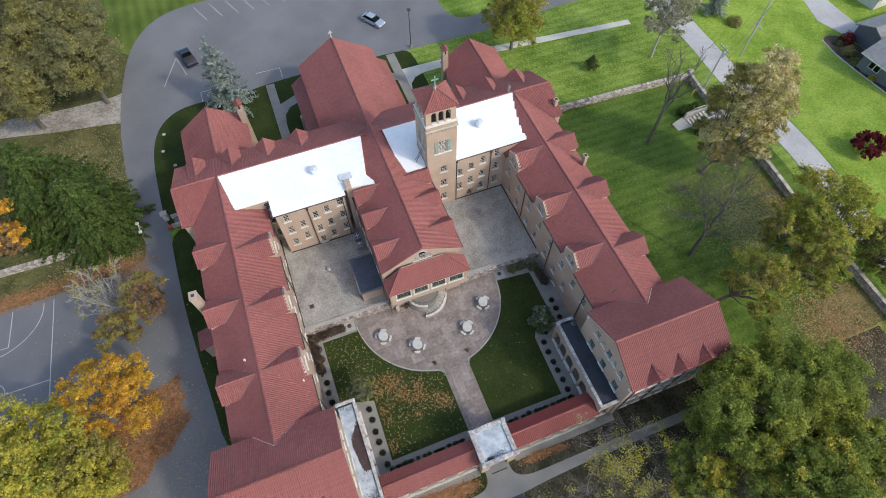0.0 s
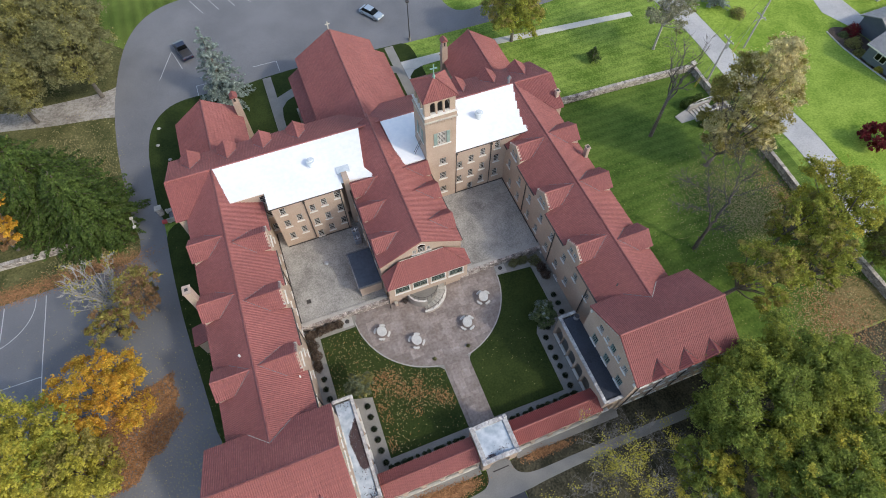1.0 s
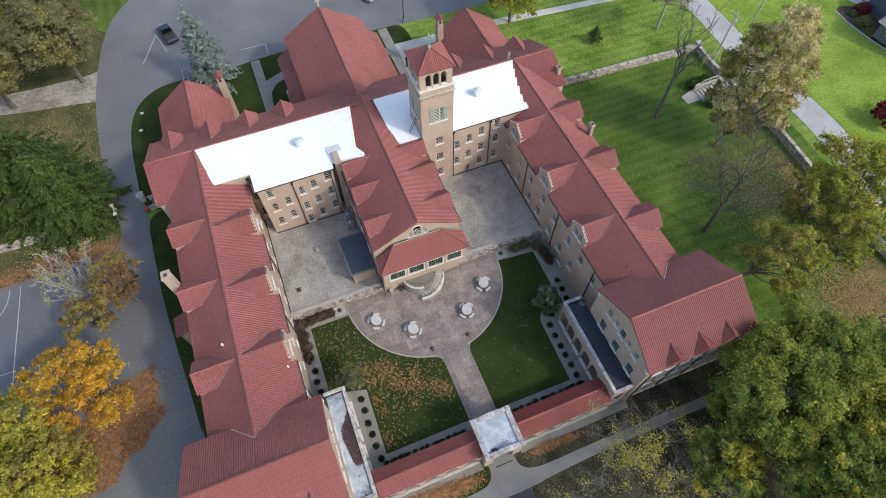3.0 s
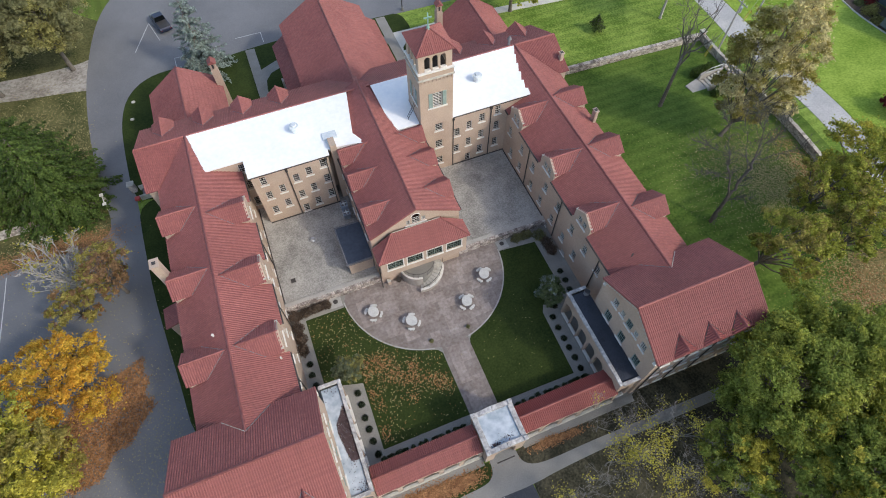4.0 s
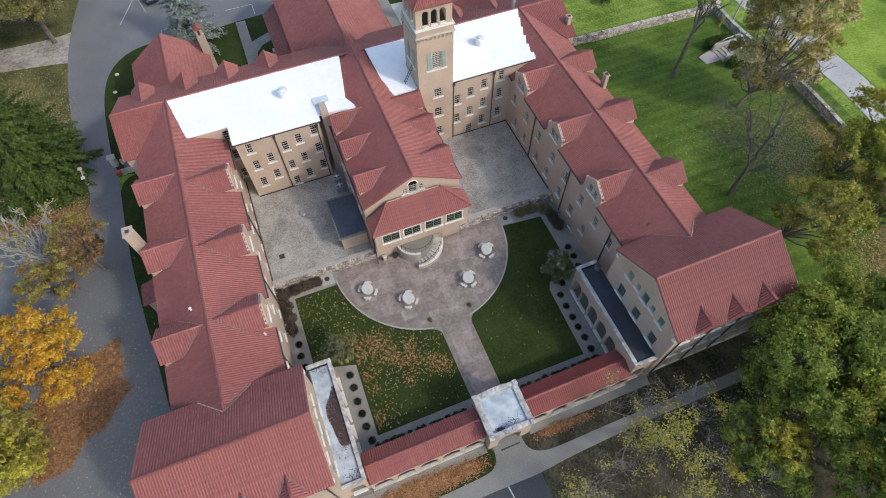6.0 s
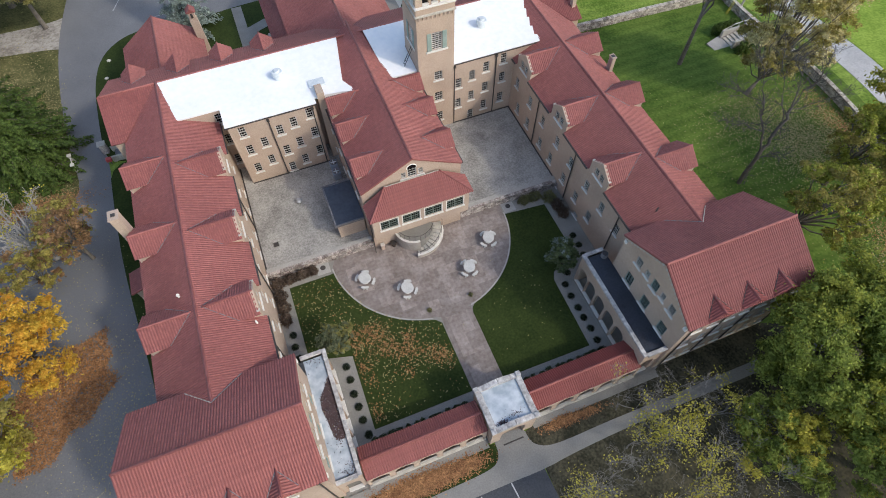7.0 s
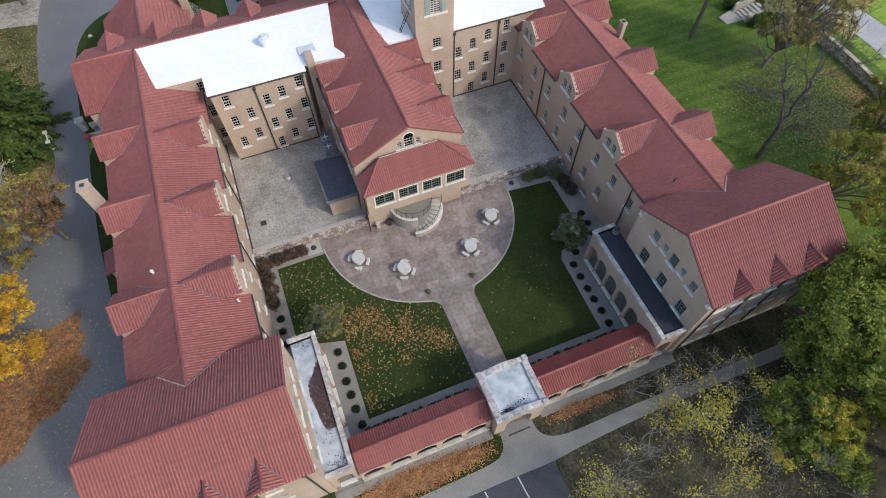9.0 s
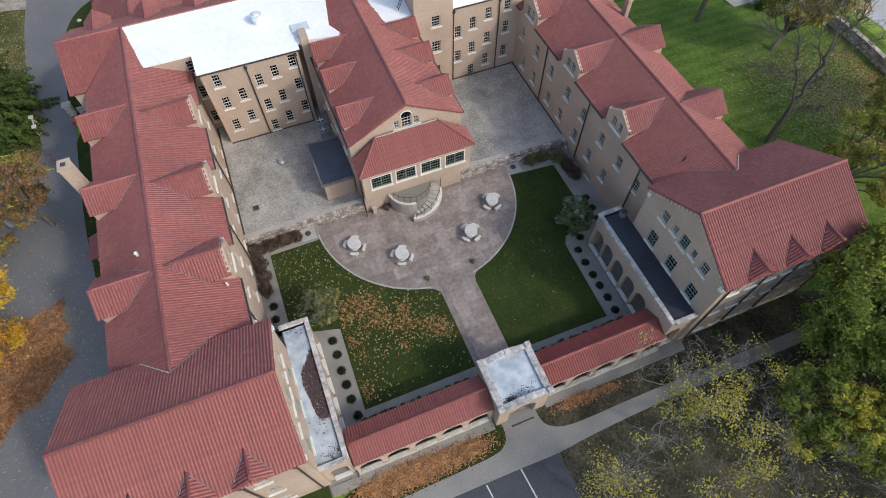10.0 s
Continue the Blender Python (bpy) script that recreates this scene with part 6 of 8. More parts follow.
tree(52.3, 60.7, "tall thin grey pine on the lawn", LEAF_PALE, 4.3, 10.0, 17, 0.22, 16, 30, 34, 0.12, PALE_BARK, LEAF_DULL, 0.35, low=0.42, name="conifer")
limbed_tree(40.4, 43.2, "tall leafless tree on the lawn", 19.0, 18, 0.25, 7, 3.4, 8.5, (1.2, 1.0), BARK, 0.018, 7)
tree(43.9, 34.8, "tall tan-leaved tree on the lawn", LEAF_TAN, 4.9, 18.0, 19, 0.27, 26, 50, 50, 0.125, BARK, LEAF_OCHRE, 0.35, low=0.10, lean=(2.9, 0.8))
leaning_tree(34.17, 23.7, "leafless leaning tree with crooked limbs beside the wing", 20)
tree(32.0, 16.6, "ochre oak beside the gabled block", LEAF_LIME, 4.2, 9.2, 21, 0.3, 10, 34, 52, 0.12, second=LEAF_OCHRE, share=0.4, lean=(4.0, -0.9))
tree(42.6, 20.2, "ochre oak at the edge of the lawn", LEAF_LIME, 3.6, 9.6, 35, 0.28, 9, 32, 48, 0.12, second=LEAF_OCHRE, share=0.5, lean=(0.8, -0.3))
tree(42.4, 14.6, "yellow-green oak beside the leafy verge", LEAF_LIME, 3.7, 9.2, 36, 0.3, 9, 34, 50, 0.12, second=LEAF_OCHRE, share=0.4)
tree(49.3, 16.8, "broad yellow-green oak beside the street", LEAF_LIME, 6.0, 10.5, 22, 0.36, 12, 36, 54, 0.135, second=LEAF_YELLOW, share=0.2, lean=(-0.4, 3.4))
tree(53.5, 13.5, "green tree beside the street", LEAF_GREEN, 4.6, 8.0, 23, 0.3, 12, 40, 50, 0.15, second=LEAF_OLIVE, share=0.3)
tree(24.6, 4.0, "large dense green tree beside the front walk", LEAF_GREEN, 6.4, 11.0, 24, 0.4, 19, 44, 130, 0.115, second=LEAF_LIME, share=0.3)
tree(31.5, 4.5, "large dense green tree beside the gabled block", LEAF_GREEN, 6.2, 10.5, 25, 0.4, 18, 42, 120, 0.118, second=LEAF_LIME, share=0.3)
tree(25.5, -4.5, "large green tree with yellowing tips", LEAF_GREEN, 6.4, 10.5, 26, 0.4, 18, 42, 120, 0.115, second=LEAF_YELLOW, share=0.2)
tree(31.6, -3.6, "broad green tree in the front grove", LEAF_GREEN, 4.6, 9.0, 27, 0.35, 14, 36, 100, 0.125, second=LEAF_LIME, share=0.3)
tree(17.6, 0.6, "small green and yellow tree in the front grove", LEAF_GREEN, 3.8, 7.0, 28, 0.22, 12, 44, 56, 0.11, second=LEAF_YELLOW, share=0.3)
bare_tree(38.0, -2.0, "leafless pale tree in the front grove", 9.5, 29, 0.16, 6, 0.62, None, 0, bark=TWIG_BARK)
for k, (x, y, h, n) in enumerate(((4.4, 2.4, 8.5, 600), (8.4, 4.4, 10.0, 500), (11.4, 4.0, 10.5, 3400), (8.4, -1.2, 10.0, 2400), (14.6, 4.2, 10.0, 1300), (11.4, -3.6, 11.0, 1600), (9.2, 7.4, 9.0, 160), (14.2, 6.6, 8.5, 300), (15.6, -0.8, 10.0, 500), (2.8, 1.0, 7.5, 1300), (12.4, 0.4, 10.0, 900), (18.4, 2.4, 9.0, 300))):
    bare_tree(x, y, "slender half-bare tree with yellow leaves" if n > 300 else "slender leafless tree with few yellow leaves", h, 40 + k, 0.075, 6, 0.62, LEAF_BRIGHT, int(n * 0.62), 0.085, TWIG_BARK, low=0.30)
tree(68.6, 29.2, "round dark red maple across the street", LEAF_RED, 2.6, 2.8, 51, 0.15, 9, 24, 24, 0.2, low=0.15)
conifer(41.0, 61.8, "small young spruce on the lawn", LEAF_FIR, 1.25, 0.9, 52, 14, 12, 26, 0.11, 0.1, trunk=0.08)
conifer(69.0, 66.6, "blue spruce across the street", LEAF_BLUE, 2.3, 6.4, 53, 14, 14, 26, 0.2, 0.1)
tree(-11.2, 21.1, "small grey-green tree on the leafy lawn", LEAF_SAGE, 1.5, 4.6, 54, 0.07, 12, 32, 50, 0.07, second=LEAF_OLIVE, share=0.5, name="small_tree")
tree(11.1, 21.7, "small dark green tree on the courtyard lawn", LEAF_SHRUB, 1.7, 3.9, 55, 0.08, 13, 34, 60, 0.068, second=LEAF_BLUE, share=0.05, name="small_tree")

# shrubs of the garden court
k = 60
for x, y in ((-14.8, 24.3), (-14.9, 23.1), (-14.8, 21.9), (-11.1, 19.6), (-11.1, 18.35), (-11.15, 17.0), (-11.1, 15.8), (-11.1, 14.6), (-11.0, 13.3),
             (14.3, 24.4), (14.3, 23.2), (14.2, 22.0), (11.7, 20.8), (10.9, 19.7), (10.85, 18.4), (10.85, 17.1), (10.85, 16.0), (10.9, 14.8), (10.9, 13.6), (10.8, 12.6)):
    k += 1
    shrub(x, y, "low clipped dark shrub in a paving hole", LEAF_CLIPPED, 0.36, 0.36, 0.2, k, 1200, 0.032, 0.02, "clipped_shrub", "clipped shrubs along the walks", ragged=0.0)
for x, y, rx, ry in ((-14.9, 29.9, 0.8, 0.7), (-13.6, 30.0, 0.9, 0.55), (-12.4, 30.1, 0.8, 0.5), (-11.5, 30.1, 0.6, 0.5), (-15.0, 28.5, 0.7, 0.8), (-14.9, 27.2, 0.65, 0.8), (-15.0, 26.0, 0.6, 0.75)):
    k += 1
    shrub(x, y, "brown-leaved barberry bush against the wall", LEAF_BARB, rx, ry, 0.95, k, 900, 0.08, 0.02, "barberry_bush", "barberry bushes")
for x, y, rx, ry in ((11.6, 30.1, 0.75, 0.55), (12.8, 30.1, 0.8, 0.55), (14.2, 29.5, 0.8, 0.8), (14.5, 28.3, 0.7, 0.8), (14.6, 27.2, 0.7, 0.7)):
    k += 1
    shrub(x, y, "greenish brown bush against the wing", LEAF_BARB if x > 14.4 else LEAF_DULL, rx, ry, 1.0, k, 900, 0.08, 0.02, "garden_bush", "bushes by the court wall")
hedge = random.Random(12)
for s in (-1, 1):
    for j in range(12):
        k += 1
        shrub(s * (2.6 + j * 0.74 + hedge.uniform(-0.15, 0.15)), 12.68 + hedge.uniform(-0.06, 0.06), "small dark hedge plant before the arcade", LEAF_HEDGE, hedge.uniform(0.22, 0.44), hedge.uniform(0.2, 0.3), hedge.uniform(0.2, 0.4), k, 420, 0.05, 0.02, "hedge_plant", "hedge plants before the arcades")
for x, y in ((-2.25, 22.0), (1.97, 22.05)):
    k += 1
    shrub(x, y, "small faded plant tuft at the patio corner", LEAF_DULL, 0.24, 0.24, 0.3, k, 260, 0.06, 0.04, "plant_tuft", "plant tufts at the patio corners")
for x, y, rx, h, mt in ((71.0, 62.8, 1.4, 1.4, LEAF_OLIVE), (83.9, 48.7, 1.3, 1.5, LEAF_OLIVE), (82.9, 46.2, 1.0, 1.0, LEAF_OLIVE), (86.0, 51.4, 1.4, 2.0, LEAF_RED), (82.2, 41.6, 0.9, 0.9, LEAF_YELLOW), (82.6, 43.6, 0.9, 0.9, LEAF_SHRUB)):
    k += 1
    shrub(x, y, "rounded garden shrub by the neighbouring house" if mt is not LEAF_RED else "dark red garden shrub by the house", mt, rx, rx, h, k, 900, 0.14)
for x, y in ((48.8, 46.9), (49.8, 47.1), (50.8, 47.1), (51.8, 47.2), (48.6, 42.0), (49.5, 42.0), (50.4, 42.2), (51.3, 42.4)):
    k += 1
    shrub(x, y, "small upright evergreen beside the grotto", LEAF_FIR, 0.65, 0.65, 1.6, k, 700, 0.11, None, "evergreen_shrub", "evergreens round the grotto")


# ---- garden furniture and courts ----
def picnic_table():
    ob = thing("garden_table", (0, 0, 0), "white oval concrete table with four curved benches", "table", "garden tables on the patio")
    n = 28
    ring = [(0.56 * math.copysign(abs(math.cos(a)) ** 0.92, math.cos(a)), 0.66 * math.copysign(abs(math.sin(a)) ** 0.92, math.sin(a))) for a in (2 * math.pi * q / n for q in range(n))]
    bm = prism(ring, 0.68, 0.76)
    bmesh.ops.bevel(bm, geom=[e for e in bm.edges if abs(e.verts[0].co.z - e.verts[1].co.z) < 1e-5], offset=0.015, segments=1, affect="EDGES")
    part("tabletop", bm, TABLE_WHITE, ob)
    ped = cylinder(0, 0, 0.05, 0.1, 0.36, 0.30, 16)
    cylinder(0, 0, 0.1, 0.68, 0.16, 0.24, 16, ped)
    part("pedestal", ped, TABLE_WHITE, ob)
    for a0 in (53, 127, 233, 307):
        ang = [a0 - 17 + 34 * q / 6 for q in range(7)]
        ring = [(1.0 * math.cos(radians(a)), 1.0 * math.sin(radians(a))) for a in ang]
        for end, inner in ((a0 + 17, False), (a0 - 17, True)):
            c = Vector((0.88 * math.cos(radians(end)), 0.88 * math.sin(radians(end))))
            turn = [end + (180 if inner else 0) + 30 * q for q in range(1, 6)]
            cap = [(c.x + 0.12 * math.cos(radians(a)), c.y + 0.12 * math.sin(radians(a))) for a in turn]
            ring += cap
            if not inner:
                ring += [(0.76 * math.cos(radians(a)), 0.76 * math.sin(radians(a))) for a in ang[::-1]]
        seat = part("bench", prism(ring, 0.36, 0.45), TABLE_WHITE, ob)
        for q in (-9, 9):
            a = radians(a0 + q)
            part("bench_leg", box(0.88 * math.cos(a) - 0.07, 0.88 * math.cos(a) + 0.07, 0.88 * math.sin(a) - 0.07, 0.88 * math.sin(a) + 0.07, 0.04, 0.36), TABLE_WHITE, seat)
    return ob


TABLE_WHITE = material("white_concrete", (0.50, 0.495, 0.47), (0.66, 0.655, 0.625), 0.8, 1.5, 14, 0.2)
first = picnic_table()
first.matrix_basis = pose(-6.93, 27.22, 0.02, 0, 0, 19)
for x, y, a in ((-3.46, 24.74, 17), (2.92, 24.68, -16), (6.02, 27.06, -18.5)):
    copy_thing(first, pose(x, y, 0.02, 0, 0, a))


def stone_wall(name, runs, label, height, width=0.5, course=0.22, seed=1, limit=280):
    """A dry wall of uneven stones on a core; runs: points along it; the stones of the near end are pieces of their own."""
    rnd = random.Random(seed)
    ob = thing(name, (*runs[0], ground_z(*runs[0])), label, "wall", kind="structure")
    joined_v, joined_f, count = [], [], 0
    for (x0, y0), (x1, y1) in zip(runs, runs[1:]):
        d = Vector((x1 - x0, y1 - y0, 0))
        length = d.length
        d /= length
        nrm = Vector((-d.y, d.x, 0))
        steps = max(1, int(length / 3))
        for q in range(steps):
            a, b = q * length / steps, (q + 1) * length / steps
            pa, pb = Vector((x0, y0, 0)) + d * a, Vector((x0, y0, 0)) + d * b
            w = width / 2 - 0.04
            ring = [(pa + nrm * w).xy, (pb + nrm * w).xy, (pb - nrm * w).xy, (pa - nrm * w).xy]
            part("core", prism([tuple(v) for v in ring[::-1]], lambda x, y: base_z(x, y) - 0.4, lambda x, y: base_z(x, y) + height - 0.05), FIELD_STONE, ob)
        for row in range(int(height / course) + 1):
            u = rnd.uniform(0, 0.2)
            while u < length - 0.1:
                ln = rnd.uniform(0.25, 0.6)
                top = row >= int(height / course)
                for side in ((0,) if top else (-1, 1)):
                    p = Vector((x0, y0, 0)) + d * (u + ln / 2) + nrm * side * (width / 2 - 0.06 + rnd.uniform(-0.02, 0.03))
                    z = base_z(p.x, p.y) + (height if top else row * course + course / 2)
                    hx, hy, hz = ln / 2 - 0.012, (width / 2 + 0.03 if top else 0.1), (0.06 if top else course / 2 - 0.01)
                    vs = []
                    for cx, cy, cz in ((-1, -1, -1), (1, -1, -1), (1, 1, -1), (-1, 1, -1), (-1, -1, 1), (1, -1, 1), (1, 1, 1), (-1, 1, 1)):
                        k2 = 0.86 + rnd.uniform(0, 0.14)
                        vs.append(p + d * cx * hx * k2 + nrm * cy * hy * k2 + Vector((0, 0, z + cz * hz * k2)))
                    fs = [(0, 3, 2, 1), (4, 5, 6, 7), (0, 1, 5, 4), (1, 2, 6, 5), (2, 3, 7, 6), (3, 0, 4, 7)]
                    if count < limit:
                        part("stone", raw(vs, fs), FIELD_STONE, ob)
                    else:
                        base = len(joined_v)
                        joined_v += vs
                        joined_f += [tuple(base + q2 for q2 in f) for f in fs]
                    count += 1
                u += ln
    if joined_f:
        me = bpy.data.meshes.new("stones")
        me.from_pydata(joined_v, [], joined_f)
        me.materials.append(FIELD_STONE_REST)
        hang("stones", me, ob, kind="stuff")
    return ob


FIELD_STONE_REST = material("field_stone_rest", (0.28, 0.24, 0.21), (0.58, 0.54, 0.49), 0.9, 1.6, 6, 0.6, vary=0.35, island=True)
base_z = lambda x, y: 0.0
for s in (-1, 1):
    stone_wall("wall_court", [(4.42 if s > 0 else -4.9, 30.88), (s * 15.55, 30.88)], "low field stone wall between patio and gravel court", 0.95, 0.34, 0.24, 5 + s, 180)
    ob = tagged(part("trim_court_coping", box(s * 4.9, s * 15.55, 31.0, 31.45, 0.93, 1.04, 0.02), EDGING), "pale coping strip of the court wall", "coping", kind="structure")
base_z = ground_z
stone_wall("wall_far", [(30.8, 54.9), (37, 54.7), (43, 54.5), (49, 54.2), (55.2, 53.9)], "pale dry stone wall across the lawn", 1.1, 0.5, 0.24, 11, 200)
stone_wall("wall_street", [(55.2, 53.6), (54.4, 47), (53.7, 40), (52.9, 32), (52.4, 26.6), (52.2, 16.9), (52.0, 6)], "dry stone wall along the street", 1.1, 0.5, 0.24, 12, 60)
stone_wall("wall_drive", [(-36.4, 55.35), (-40, 55.1), (-45.5, 55.0), (-52.3, 55.1), (-62, 55.2)], "pale dry stone wall behind the sports court", 0.9, 0.5, 0.24, 13, 150)
for x, y in ((-30.2, 56.4), (55.3, 54.0)):
    z = ground_z(x, y)
    ob = thing("gate_pillar", (x, y, z), "square field stone pillar with flat cap", "pillar", "stone pillars of the boundary")
    part("shaft", box(x - 0.35, x + 0.35, y - 0.35, y + 0.35, z - 0.2, z + 1.35, 0.05), FIELD_STONE, ob)
    part("cap", box(x - 0.45, x + 0.45, y - 0.45, y + 0.45, z + 1.35, z + 1.5, 0.04), STONE, ob)


def iron_gate():
    """The gate end of the boundary wall: pale posts with a rail, and a dark iron panel up to the stones."""
    z = ground_z(-34, 55.5)
    ob = thing("iron_gate", (-34.6, 55.4, z), "dark iron gate panel with pale stone posts", "gate")
    for x, y in ((-33.85, 56.2), (-33.55, 54.6)):
        post = part("post", box(x - 0.16, x + 0.16, y - 0.16, y + 0.16, z - 0.2, z + 1.15, 0.02), STONE, ob)
        part("post_cap", box(x - 0.22, x + 0.22, y - 0.22, y + 0.22, z + 1.15, z + 1.25, 0.02), SILL, post)
    bm = bmesh.new()
    add_tube(bm, [(-33.85, 56.2, z + 1.05), (-33.55, 54.6, z + 1.05)], [0.06, 0.06], 8)
    part("rail", bm, SILL, ob)
    for h in (0.2, 1.0):
        bm = bmesh.new()
        add_tube(bm, [(-36.3, 55.4, z + h), (-33.85, 55.5, z + h)], [0.035, 0.035], 6)
        part("rail", bm, DARK_METAL, ob)
    for k in range(17):
        bm = bmesh.new()
        add_tube(bm, [(-36.25 + k * 0.148, 55.4 + 0.006 * k, z), (-36.25 + k * 0.148, 55.4 + 0.006 * k, z + 1.1)], [0.018, 0.018], 5)
        part("bar", bm, DARK_METAL, ob)


def cellar_hatch():
    """Sloped dark doors over a cellar stair between two low stone cheeks."""
    x0, x1, y0, y1 = -29.2, -26.6, 54.7, 56.1
    z = ground_z(-28, 55.4)
    ob = thing("cellar_hatch", (-27.9, 55.4, z), "dark sloped cellar doors beside the drive", "hatch")
    for a, b in ((y0, (y0 + y1) / 2 - 0.02), ((y0 + y1) / 2 + 0.02, y1)):
        bm = raw([(x0, a, z + 0.3), (x1, a, z + 1.0), (x1, b, z + 1.0), (x0, b, z + 0.3), (x0, a, z - 0.1), (x1, a, z - 0.1), (x1, b, z - 0.1), (x0, b, z - 0.1)],
                 [(0, 1, 2, 3), (7, 6, 5, 4), (0, 4, 5, 1), (1, 5, 6, 2), (2, 6, 7, 3), (3, 7, 4, 0)])
        bmesh.ops.recalc_face_normals(bm, faces=bm.faces[:])
        part("hatch_door", bm, LEAD, ob)
    for y in (y0 - 0.25, y1 + 0.02):
        part("cheek", box(x0 - 0.3, x1, y, y + 0.23, z - 0.1, z + 0.85, 0.03), STONE, ob)


def warning_box():
    x, y = -29.75, 54.3
    z = ground_z(x, y)
    ob = thing("utility_box", (x, y, z), "small red metal utility box on a post", "utility box")
    part("post", cylinder(x, y, z - 0.1, z + 0.6, 0.05, n=8), DARK_METAL, ob)
    part("casing", box(x - 0.3, x + 0.3, y - 0.25, y + 0.25, z + 0.55, z + 0.95, 0.03), RED_PAINT, ob)


RED_PAINT = material("red_paint", (0.42, 0.05, 0.05), (0.55, 0.09, 0.08), 0.5, 3, 20, 0.05)
iron_gate()
cellar_hatch()
warning_box()


def condenser(x, y):
    ob = thing("condenser_unit", (x, y, 0.87), "grey outdoor cooling unit with round fan", "cooling unit", "cooling units in the court")
    part("casing", box(x - 0.42, x + 0.42, y - 0.42, y + 0.42, 0.87, 1.75, 0.04), UNIT_BLUE, ob)
    part("fan_ring", cylinder(x, y, 1.75, 1.79, 0.36, n=20), LEAD, ob)
    bm = bmesh.new()
    for q in range(4):
        a = q * math.pi / 2
        add_tube(bm, [(x, y, 1.81), (x + 0.33 * math.cos(a), y + 0.33 * math.sin(a), 1.81)], [0.09, 0.05], 5)
    part("fan_blade", bm, FAN_WHITE, ob)


condenser(-5.9, 41.35)
condenser(-5.95, 40.05)
for name, runs in (("trim_court_drain", ((8.55, 15.6, 42.62, 42.78), (15.44, 15.58, 31.5, 42.6))), ("trim_court_drain_west", ((-14.5, -6.1, 42.42, 42.58), (-15.58, -15.44, 31.5, 45.0)))):
    strip = thing(name, (runs[0][0], runs[0][2], 0.87), "dark strip at the foot of the court walls", "drain", kind="structure")
    for x0, x1, y0, y1 in runs:
        part("channel", box(x0, x1, y0, y1, 0.8, 0.885), DARK_METAL, strip)
ob = thing("court_vent", (-10.6, 38.3, 0.87), "round pale metal ventilation cap on gravel", "vent")
part("pipe", cylinder(-10.6, 38.3, 0.8, 1.1, 0.2, n=16), METAL, ob)
part("hood", cylinder(-10.6, 38.3, 1.1, 1.3, 0.34, 0.2, 16), METAL, ob)
ob = thing("drain_cover", (-14.0, 34.0, 0.87), "dark square drain cover in the gravel", "drain")
part("frame", box(-14.32, -13.68, 33.68, 34.32, 0.8, 0.9, 0.01), CONCRETE, ob)
part("grate", box(-14.25, -13.75, 33.75, 34.25, 0.88, 0.915), DARK_METAL, ob)
for x in (-10.4, 9.7):
    ob = thing("planting_pad", (x, 30.2, 0), "pale concrete pad with a dark round drain", "drain pad", "drain pads by the court wall")
    part("pad", box(x - 0.65, x + 0.65, 29.5, 30.8, -0.1, 0.06, 0.02), EDGING, ob)
    part("drain", cylinder(x, 30.2, 0.05, 0.08, 0.27, n=18), DARK_METAL, ob)
ob = thing("roof_condenser", (13.72, 19.3, 4.33), "small round cooling unit on the black roof", "cooling unit")
part("casing", cylinder(13.72, 19.3, 4.33, 4.85, 0.3, n=18), LEAD, ob)
part("fan_ring", cylinder(13.72, 19.3, 4.85, 4.9, 0.25, n=18), DARK_METAL, ob)
ob = thing("flower_pot", (-3.02, 30.05, 0.02), "dark clay flower pot by the porch wall", "flower pot")
part("pot", cylinder(-3.02, 30.05, 0.02, 0.55, 0.2, 0.3, 16), SOIL, ob)
part("soil", cylinder(-3.02, 30.05, 0.55, 0.57, 0.26, n=16), DARK_METAL, ob)
ob = thing("water_spigot_box", (-4.15, 30.1, 0.02), "small buff brick utility box by the porch", "utility box")
part("box_body", box(-4.33, -3.97, 29.95, 30.3, 0.02, 0.75, 0.03), BRICK, ob)
part("box_lid", box(-4.36, -3.94, 29.92, 30.33, 0.75, 0.81, 0.02), STONE, ob)


# ---- fallen leaves ----
def fallen(name, label, blobs, count, seed, z=None, size=0.10, mat=None):
    rng = np.random.default_rng(seed)
    pts = []
    for x, y, rx, ry, share in blobs:
        n = int(count * share)
        p = rng.normal(size=(n, 2)) * (rx, ry) * 0.55 + (x, y)
        pts.append(p)
    p = np.concatenate(pts)
    zz = np.array([(ground_z(a, b) if z is None else z) for a, b in p]) + rng.uniform(0.02, 0.07, len(p))
    c = np.column_stack([p, zz])
    me = leaf_mesh(name, c, np.tile((0, 0, 1.0), (len(c), 1)), size * rng.uniform(0.6, 1.3, len(c)), mat or FALLEN, rng, 0.3)
    tagged(new(name, me), label, "leaves", kind="stuff")


